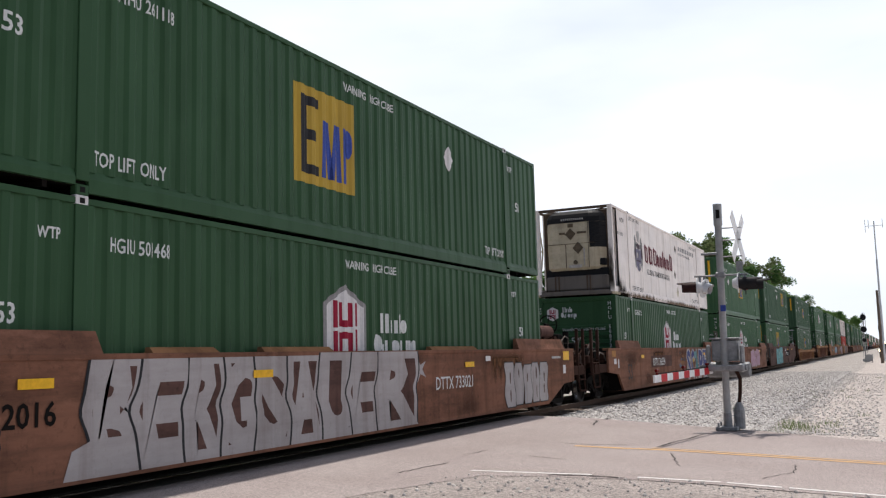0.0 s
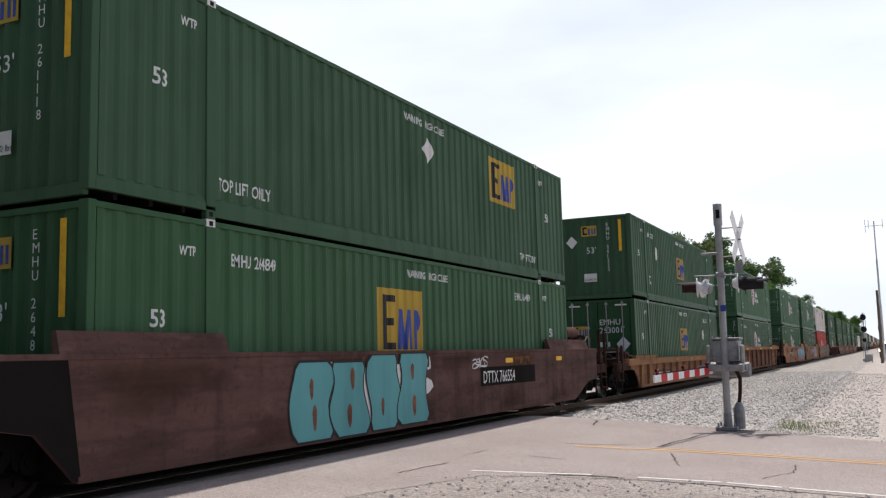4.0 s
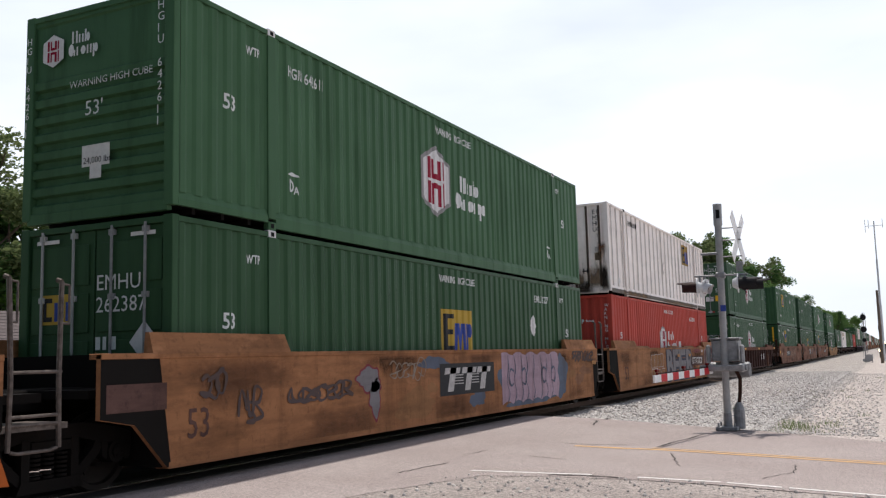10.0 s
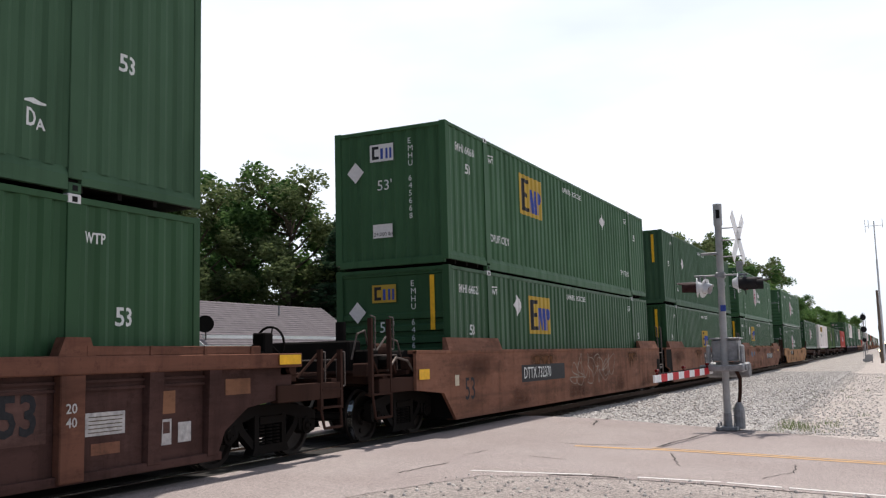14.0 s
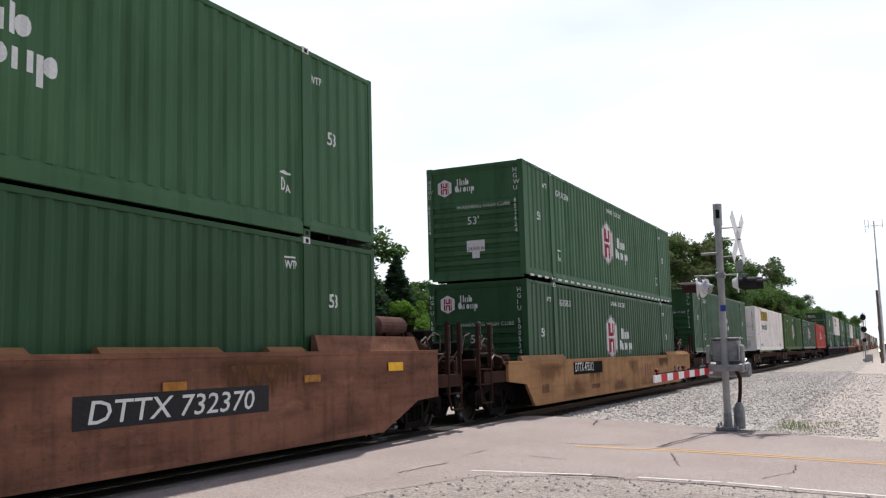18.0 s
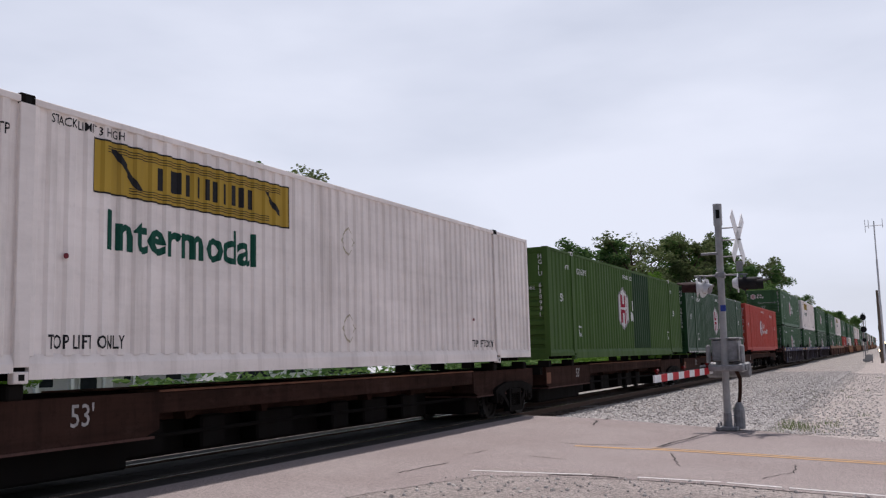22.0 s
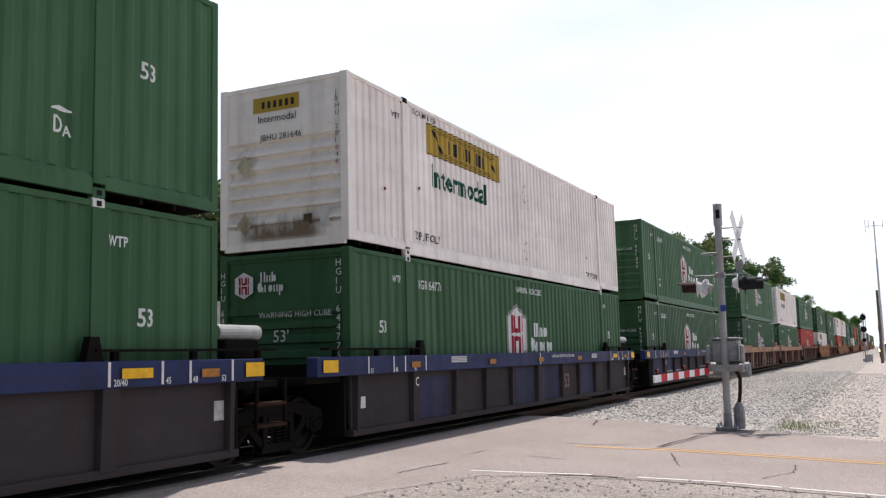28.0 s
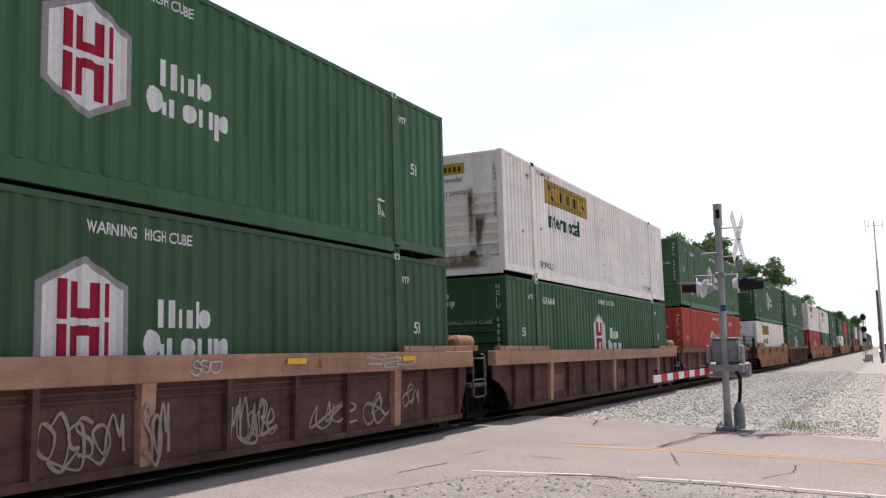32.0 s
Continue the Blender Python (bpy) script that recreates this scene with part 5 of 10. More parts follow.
def reefer():
    """White refrigerated container with an open front frame and a cream cooling unit."""
    c = shell("refrigerated_container", "white smooth-sided refrigerated container with a cream cooling unit", M_WHITE, "smooth", "flat", castmat=M_WHITE)
    k = "smooth"
    # the body starts behind the open front frame
    back = pose(0, 0.66, 0)
    for o in c.children:
        if o.name.startswith("front_wall"):
            o.matrix_basis = back
        if o.name.startswith(("roof", "side_wall")) and o.data.name.startswith(("roof", "side_wall")) and o.data != MESHES[("side_wall|smooth", M_WHITE.name)]:
            o.matrix_basis = pose(0, 0.64, 0) @ Matrix.Diagonal((1, (LEN - 0.66) / LEN, 1, 1))
    bm = bmesh.new()
    for sx in (-1, 1):
        rod(bm, (sx * 1.22, -0.64, 0.08), (sx * 1.22, 0.1, 0.08), 0.06)
        tube(bm, [(sx * 1.2, -0.60, 2.62), (sx * 1.2, -0.24, 1.62), (sx * 1.2, -0.24, 1.48), (sx * 1.2, -0.60, 0.3)], 0.026)
        rod(bm, (sx * 1.2, -0.62, 1.55), (sx * 1.2, -0.24, 1.55), 0.026)
    part("front_frame", bm, M_CREAM, c, "open steel front frame", back)
    bm = bmesh.new()
    for sx in (-1, 1):
        rod(bm, (sx * 1.22, -0.64, 2.83), (sx * 1.22, 0.1, 2.83), 0.04)
        rod(bm, (sx * 1.22, -0.60, 2.83), (sx * 0.5, 0.05, 2.83), 0.02)
    part("top_bar", bm, M_RIBBROWN, c, "dark dirty top bars", back)
    for o in c.children:
        if o.name.startswith("end_header"):
            o.data = cached("end_header", end_header, M_RIBBROWN)
        if o.name.startswith("end_sill"):
            o.data = cached("end_sill", end_sill, M_RIB)
    PLAN = [(-0.98, 0.02), (-0.97, -0.34), (-0.90, -0.48), (-0.76, -0.55), (0.50, -0.56), (0.66, -0.52), (0.80, -0.42), (0.94, -0.24), (1.02, 0.02)]

    def column(bm, rings):
        """A bulging body from level outlines (z, scale across, scale deep)."""
        rows = [[bm.verts.new((x * a, 0.02 + (y - 0.02) * d, z)) for x, y in PLAN] for z, a, d in rings]
        for p, q in zip(rows, rows[1:]):
            for k in range(len(PLAN) - 1):
                bm.faces.new((p[k], p[k + 1], q[k + 1], q[k]))
        bm.faces.new(rows[-1])
        bm.faces.new(rows[0][::-1])
        bmesh.ops.recalc_face_normals(bm, faces=bm.faces[:])
    bm = bmesh.new()
    column(bm, [(0.86, 0.94, 0.82), (0.94, 0.99, 0.97), (1.4, 1, 1), (2.2, 1, 1), (2.40, 0.99, 0.98)])
    u = part("cooling_unit", bm, M_CREAM, c, "cream cooling unit with a black rounded top", back, smooth=False)
    bm = bmesh.new()
    column(bm, [(2.40, 1.02, 1.02), (2.56, 1.01, 0.99), (2.68, 0.96, 0.90), (2.76, 0.86, 0.76), (2.80, 0.70, 0.55)])
    part("top_cowl", bm, M_BLACK, u, "black rounded cowl")
    bm = bmesh.new()
    for z in [1.58 + 0.075 * k for k in range(11)]:
        for a, b in zip(PLAN[4:], PLAN[5:]):
            p, q = Vector(a) * 1.012, Vector(b) * 1.012
            vs = [bm.verts.new((e.x, e.y - o, zz)) for e, zz, o in ((p, z, 0.012), (q, z, 0.012), (q, z + 0.06, 0.0), (p, z + 0.06, 0.0))]
            bm.faces.new(vs)
            vs = [bm.verts.new((e.x, e.y - o, zz)) for e, zz, o in ((p, z - 0.015, 0.0), (q, z - 0.015, 0.0), (q, z, 0.012), (p, z, 0.012))]
            bm.faces.new(vs)
    part("grille", bm, M_BLACK, u, "black slatted grille on the flank")
    bm = bmesh.new()
    box(bm, -0.93, 0.66, -0.572, -0.54, 1.70, 1.712)
    box(bm, -0.30, -0.288, -0.572, -0.54, 0.92, 1.70)
    box(bm, 0.46, 0.472, -0.572, -0.54, 0.92, 2.38)
    part("seam", bm, M_RIBBROWN, u, "dark seams between the panels")
    bm = bmesh.new()
    box(bm, 0.30, 0.335, -0.59, -0.55, 0.98, 1.55, 0.008)
    box(bm, -0.20, 0.22, -0.575, -0.55, 0.92, 1.02, 0.008)
    part("latch_bar", bm, M_FADEDGREY, u)
    bm = bmesh.new()
    box(bm, 0.72, 0.96, -0.42, -0.2, 0.98, 1.20, 0.02)
    part("vent", bm, M_BLACK, u, "small black vent")
    bm = bmesh.new()
    rod(bm, (0.02, -0.585, 1.10), (0.02, -0.56, 1.10), 0.07, 12)
    for x, z, s in ((-0.12, 2.02, 1.0), (0.12, 1.56, 1.0)):
        v = [bm.verts.new((x + a * s, -0.579, z + b * s)) for a, b in ((-0.18, 0), (0, -0.2), (0.18, 0), (0, 0.2))]
        bm.faces.new(v)
    part("placard", bm, M_TAUPE, u, "sooty diamond placards")
    end_shape(u, "maker_bars", [rect(-0.20, -0.02, 2.24, 2.36), rect(0.10, 0.42, 2.02, 2.09), rect(-0.50, -0.30, 2.02, 2.09)], M_TAUPE, -0.576, "sooty painted bars")
    end_shape(u, "maker_bars", [rect(-0.42 + 0.07 * k, -0.38 + 0.07 * k, 2.47, 2.53) for k in range(11)], M_FADEDGREY, -0.582, "row of pale small bars")
    bm = bmesh.new()
    box(bm, -1.05, 1.05, -0.36, 0.02, 0.66, 0.90, 0.02)
    part("recess", bm, M_BLACK, c, "dark recess under the cooling unit", back)
    bm = bmesh.new()
    box(bm, -1.0, 1.02, -0.52, 0.02, 0.20, 0.67, 0.04)
    tank = part("fuel_tank", bm, M_RIB, c, "grimy steel tank", back)
    bm = bmesh.new()
    for x in (-0.72, -0.60, 0.34, 0.44):
        box(bm, x, x + 0.05, -0.535, -0.2, 0.19, 0.68)
    part("tank_strap", bm, M_RIBBROWN, tank)
    bm = bmesh.new()
    box(bm, -1.14, 1.14, -0.20, 0.02, 0.14, 2.80, 0.02)
    part("surround", bm, M_RIBBROWN, c, "sooty brown bulkhead behind the cooling unit", back)
    stain(c, "soot", M_SOOT, (HALF + 0.012, 0.0, 0.05), (0, 1.6, 0), (0, 0, 0.9), "soot on the side")
    stain(c, "grime", M_ROADDIRT, (HALF + 0.014, 0.0, 0.0), (0, 7.0, 0), (0, 0, 0.30), "brown grime along the foot of the side")
    stain(c, "grime", M_ROADDIRT, (HALF + 0.016, 5.0, 0.0), (0, 11.0, 0), (0, 0, 0.26), "brown grime along the foot of the side")
    stain(c, "soot", M_SOOT, (1.06, -0.003, 0.1), (0.28, 0, 0), (0, 0, 2.4), "soot on the front post")
    # crest and wordmark as plain shapes
    side_shape(c, "crest", [[(2.95, 1.72), (2.98, 1.20), (3.12, 1.02), (3.33, 0.94), (3.54, 1.02), (3.68, 1.20), (3.71, 1.72)]], M_CREST, k, 0.007, "slate painted shield")
    side_shape(c, "crest", [wavy(2.74, 1.00, 0.34, 1.06, 5, 14), wavy(3.58, 1.00, 0.34, 1.06, 6, 14), wavy(2.86, 1.68, 0.94, 0.30, 7, 12), wavy(2.80, 1.86, 0.26, 0.34, 11), wavy(3.60, 1.86, 0.26, 0.34, 12)], M_BORDER, k, 0.0055, "grey supporters of the crest")
    side_shape(c, "crest", [wavy(2.78, 1.34, 0.2, 0.5, 15), wavy(3.68, 1.34, 0.2, 0.5, 16), wavy(3.04, 1.72, 0.56, 0.22, 17), rect(3.0, 3.66, 1.30, 1.34), rect(3.31, 3.35, 1.0, 1.68)], M_CRESTDARK, k, 0.0085, "dark details of the crest")
    side_shape(c, "crest", [wavy(3.12, 1.90, 0.42, 0.56, 8, 10), rect(3.06, 3.26, 1.42, 1.60), rect(3.40, 3.60, 1.08, 1.24)], M_FADEDGREY, k, 0.010, "pale grey details of the crest")
    bars = []
    for d, ww, h in ((0.0, 0.46, 1.0), (0.62, 0.54, 1.0), (1.34, 0.52, 1.0), (1.92, 0.40, 0.66), (2.40, 0.40, 0.66), (2.86, 0.16, 1.0), (3.12, 0.40, 0.66), (3.60, 0.42, 0.66), (4.12, 0.44, 1.0)):
        y = 4.25 + d
        bars.append([(y, 1.40), (y + 0.19, 1.32), (y + 0.19, 1.36 + 0.60 * h), (y + 0.06, 1.42 + 0.60 * h), (y - 0.04, 1.34 + 0.60 * h)])
        if ww > 0.2:
            bars.append([(y + ww - 0.17, 1.36), (y + ww - 0.04, 1.30), (y + ww + 0.01, 1.42), (y + ww - 0.01, 1.32 + 0.58 * h), (y + ww - 0.17, 1.40 + 0.52 * h)])
            bars.append([(y + 0.19, 1.33), (y + ww - 0.17, 1.37), (y + ww - 0.17, 1.45), (y + 0.19, 1.41)])
            bars.append([(y + 0.19, 1.28 + 0.60 * h), (y + ww - 0.17, 1.30 + 0.54 * h), (y + ww - 0.17, 1.38 + 0.54 * h), (y + 0.19, 1.36 + 0.60 * h)])
    side_shape(c, "wordmark", bars, M_WINE, k, 0.006, "wine-red painted strokes")
    side_text(c, "lettering", "GLOBAL TRANSPORTATION", 0.20, 4.5, 0.94, M_LETBLACK, k, 0.004, 1.05)
    side_text(c, "lettering", "TOP  LIFT  ONLY", 0.17, 2.3, 0.24, M_LETBLACK, k, 0.0, 0.85)
    side_text(c, "lettering", "TOP  LIFT  ONLY", 0.18, 12.6, 0.24, M_LETBLACK, k, 0.0, 0.85)
    side_text(c, "lettering", "WTP", 0.16, 1.0, 2.42, M_LETBLACK, k, 0.0, 0.85)
    side_text(c, "lettering", "TARE WEIGHT", 0.11, 0.55, 1.98, M_LETBLACK, k, 0.0, 0.85)
    side_text(c, "lettering", "53'", 0.16, 0.55, 0.3, M_LETBLACK, k, 0.0, 0.9)
    side_text(c, "lettering", "STACK LIMIT 3 HIGH", 0.13, 2.15, 2.62, M_LETBLACK, k, 0.0, 0.85)
    side_text(c, "lettering", "STACK LIMIT 3 HIGH", 0.13, 12.5, 2.60, M_LETBLACK, k, 0.0, 0.85)
    side_text(c, "lettering", "REFRIGERATED INTERMODAL NETWORK", 0.10, 10.1, 2.12, M_LETBLACK, k, 0.0, 0.95)
    side_shape(c, "wordmark", [rect(10.15 + 0.38 * i, 10.36 + 0.38 * i, 2.30, 2.48) for i in range(9)], M_BORDER, k, 0.006, "blue and black blocks")
    side_shape(c, "label_bars", [rect(11.6 + 0.16 * i, 11.7 + 0.16 * i, 0.72, 0.84) for i in range(10)], M_LETBLACK, k, 0.006)
    diamond(c, 9.55, 2.3, 0.17, k, M_TAUPE)
    diamond(c, 9.3, 1.25, 0.17, k, M_TAUPE)
    diamond(c, 9.65, 0.55, 0.22, k, M_CREAM)
    for y in (0.62, 0.72):
        side_text(c, "lettering", "I", 0.15, y + 0.75, 2.42, M_LETBLACK, k, 0.004)
    bm = bmesh.new()
    for i in range(30):
        box(bm, HALF - 0.004, HALF + 0.004, 0.4 + i * 0.52, 0.47 + i * 0.52, 0.09, 0.13)
    part("slot", bm, M_TAUPE, c)
    return c


# ---- railway cars ----
def lathe_x(bm, prof, n=24):
    """Turns the outline (x, r) about the x axis."""
    rings = []
    for x, r in prof:
        rings.append([bm.verts.new((x, r * math.cos(2 * math.pi * i / n), r * math.sin(2 * math.pi * i / n))) for i in range(n)])
    for a, b in zip(rings, rings[1:]):
        for i in range(n):
            bm.faces.new((a[i], a[(i + 1) % n], b[(i + 1) % n], b[i]))
    bm.faces.new(rings[0])
    bm.faces.new(rings[-1])
    bmesh.ops.recalc_face_normals(bm, faces=bm.faces[:])


def wheelset_mesh(bm):
    for s in (-1, 1):
        lathe_x(bm, [(s * 0.66, 0.10), (s * 0.69, 0.14), (s * 0.70, 0.34), (s * 0.685, 0.36), (s * 0.685, 0.455), (s * 0.715, 0.455), (s * 0.73, 0.425),
                     (s * 0.82, 0.418), (s * 0.82, 0.36), (s * 0.775, 0.34), (s * 0.76, 0.15), (s * 0.80, 0.12), (s * 0.80, 0.09)], 24)
        for k in range(3):
            a = 2 * math.pi * k / 3
            rod(bm, (s * 0.77, 0.24 * math.cos(a), 0.24 * math.sin(a)), (s * 0.79, 0.24 * math.cos(a), 0.24 * math.sin(a)), 0.04, 8)
    rod(bm, (-1.0, 0, 0), (1.0, 0, 0), 0.08, 10)


def side_frame_mesh(bm):
    """Cast truck side frame with openings."""
    x0, x1 = 0.95, 1.08
    slab_yz(bm, [(-1.12, 0.50), (-1.12, 0.64), (-0.95, 0.70), (-0.45, 0.79), (0.45, 0.79), (0.95, 0.70), (1.12, 0.64), (1.12, 0.50), (0.70, 0.56), (0.36, 0.64), (-0.36, 0.64), (-0.70, 0.56)], x0, x1)
    for s in (-1, 1):
        p = [(s * 0.72, 0.56), (s * 0.64, 0.42), (s * 0.34, 0.17), (s * 0.34, 0.30), (s * 0.56, 0.50), (s * 0.60, 0.58)]
        slab_yz(bm, p, x0 + 0.01, x1 - 0.01)
        slab_yz(bm, [(s * 0.36, 0.66), (s * 0.36, 0.20), (s * 0.26, 0.20), (s * 0.26, 0.66)], x0 + 0.02, x1 + 0.01)
        slab_yz(bm, [(s * 1.12, 0.52), (s * 1.10, 0.36), (s * 1.02, 0.34), (s * 1.0, 0.54)], x0, x1)
        slab_yz(bm, [(s * 0.78, 0.56), (s * 0.76, 0.36), (s * 0.70, 0.40), (s * 0.68, 0.56)], x0, x1)
    slab_yz(bm, [(-0.42, 0.13), (0.42, 0.13), (0.36, 0.25), (-0.36, 0.25)], x0, x1 + 0.02)


def bearing_mesh(bm):
    rod(bm, (0.92, 0, 0), (1.10, 0, 0), 0.125, 14)
    rod(bm, (1.10, 0, 0), (1.125, 0, 0), 0.075, 12)
    for k in range(3):
        a = 2 * math.pi * k / 3
        rod(bm, (1.12, 0.045 * math.cos(a), 0.045 * math.sin(a)), (1.14, 0.045 * math.cos(a), 0.045 * math.sin(a)), 0.018, 6)


def spring_mesh(bm):
    for y in (-0.17, 0.0, 0.17):
        for k in range(6):
            rod(bm, (1.03, y, 0.26 + k * 0.045), (1.03, y, 0.285 + k * 0.045), 0.07, 10)
    box(bm, 0.94, 1.1, -0.25, 0.25, 0.53, 0.63)


def bolster_mesh(bm):
    box(bm, -1.05, 1.05, -0.2, 0.2, 0.5, 0.72, 0.03)
    rod(bm, (0, 0, 0.72), (0, 0, 0.82), 0.2, 14)
    for s in (-1, 1):
        box(bm, -0.75, 0.75, s * 0.40 - 0.05, s * 0.40 + 0.05, 0.30, 0.40)
        box(bm, 0.66, 0.84, s * 0.42 - 0.04, s * 0.42 + 0.04, 0.24, 0.56)
        box(bm, -0.84, -0.66, s * 0.42 - 0.04, s * 0.42 + 0.04, 0.24, 0.56)


WHEELS = []


def truck(car, y, spin=True):
    """A two-axle truck under a car, centred at y."""
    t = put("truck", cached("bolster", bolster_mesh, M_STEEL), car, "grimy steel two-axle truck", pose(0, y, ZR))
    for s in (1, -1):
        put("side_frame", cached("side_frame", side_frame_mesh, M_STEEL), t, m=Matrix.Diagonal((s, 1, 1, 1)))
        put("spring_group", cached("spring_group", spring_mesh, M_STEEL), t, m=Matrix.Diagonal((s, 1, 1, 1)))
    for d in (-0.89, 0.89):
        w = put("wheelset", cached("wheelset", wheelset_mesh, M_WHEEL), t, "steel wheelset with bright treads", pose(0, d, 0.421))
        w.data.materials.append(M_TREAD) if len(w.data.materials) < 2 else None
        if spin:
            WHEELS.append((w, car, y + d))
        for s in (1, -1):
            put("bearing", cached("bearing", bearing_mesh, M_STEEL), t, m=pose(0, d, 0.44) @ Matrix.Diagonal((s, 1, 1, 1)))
    return t


# tread faces take the bright second material
def polish(me):
    for p in me.polygons:
        c = p.center
        r = math.hypot(c.y, c.z)
        if 0.30 < abs(c.x) and r > 0.415 and 0.73 < abs(c.x) < 0.82:
            p.material_index = 1


SIDE_SMOOTH = 1.50
SHEET = 1.40


def outline(y0, y1, low=0.05, cut0=0.55, cut1=0.55):
    """The side plate of a smooth well: y0 and y1 are its ends."""
    far = [(16.05, low), (16.55, 0.22), (17.22, 0.47), (y1, 0.50)] if y1 > 17.5 else [(16.43, low), (min(16.93, y1 - 0.06), 0.55), (y1, 0.64)]
    return [(-0.28, low)] + far + [(y1, 1.32), (y0, 1.32), (y0, 0.64), (-0.78, 0.55)]


def well_floor(bm, half, top):
    """Floor of a well in one piece: two end walls and a pan with cross bearers."""
    pts = [(-0.26, top), (-0.32, top), (-0.32, 0.05)]
    for i in range(9):
        y = -0.1 + i * 2.02
        pts += [(y, 0.075), (y, 0.04), (y + 0.2, 0.04), (y + 0.2, 0.075)]
    pts += [(16.47, 0.05), (16.47, top), (16.41, top), (16.41, 0.10), (-0.26, 0.10)]
    slab_yz(bm, pts, -half, half)


def smooth_well(mat, label, y0, y1, pads=(), low_pads=False, flat=False):
    """A platform with plain steel sides; y0, y1 are the ends of its sides."""
    c = thing("well_car", label, "rail car", "cars of the freight train")
    top = 1.32 if not flat else 1.06
    for s in (1, -1):
        bm = bmesh.new()
        o = [(y, min(z, top)) for y, z in outline(y0, y1)]
        slab_yz(bm, o, s * 1.44, s * SIDE_SMOOTH)
        part("side_plate", bm, mat, c)
        bm = bmesh.new()
        box(bm, min(s * 1.33, s * 1.515), max(s * 1.33, s * 1.515), y0, y1, top - 0.05, top + 0.012, 0.006)
        part("top_chord", bm, mat, c)
        bm = bmesh.new()
        box(bm, min(s * 1.30, s * 1.505), max(s * 1.30, s * 1.505), -0.26, 16.03 if y1 > 17.5 else 16.41, 0.03, 0.11, 0.006)
        part("bottom_chord", bm, mat, c)
        h = top + 0.25 if not flat else top + 0.13
        ends = [(-0.52, 2.12), (14.15, 17.3 if y1 > 17.5 else 16.67)] if not flat else [(-0.95, 2.15), (13.9, 17.9)]
        for k, (a, b) in enumerate(list(ends) + list(pads)):
            hh = h if k < 2 else top + 0.08
            bm = bmesh.new()
            v = [bm.verts.new(q) for q in ((s * 1.505, a, top), (s * 1.505, b, top), (s * 1.42, b - 0.04, hh), (s * 1.42, a + 0.02, hh),
                                           (s * 1.36, a, top), (s * 1.36, b, top), (s * 1.36, b - 0.04, hh), (s * 1.36, a + 0.02, hh))]
            for f in ((0, 1, 2, 3), (3, 2, 6, 7), (1, 5, 6, 2), (4, 0, 3, 7), (5, 4, 7, 6)):
                bm.faces.new([v[i] for i in f])
            bmesh.ops.recalc_face_normals(bm, faces=bm.faces[:])
            part("container_guide", bm, mat if k < 2 else M_TANTOP, c)
    bm = bmesh.new()
    well_floor(bm, 1.44, top + 0.02)
    part("floor_frame", bm, M_STEEL, c)
    r = random.Random(int(y0 * 10) + int(y1 * 100) + len(pads))
    for k in range(8):
        a, w = -0.3 + 2.0 * k + r.uniform(-0.4, 0.4), r.uniform(1.6, 3.2)
        w = min(w, 16.0 - a)
        up = SIDE_SMOOTH + 0.0012 + 0.0002 * k
        if k % 2:
            stain(c, "old_rust", M_OLDRUST, (up, a, 0.06), (0, w, 0), (0, 0, r.uniform(0.5, 0.95)), "dark rust along the foot of the side")
        else:
            stain(c, "old_rust", M_RUSTRUN if k % 4 else M_OLDRUST, (up, a, top - 0.06), (0, w, 0), (0, 0, -r.uniform(0.5, 0.95)), "rust runs below the top edge")
    return c


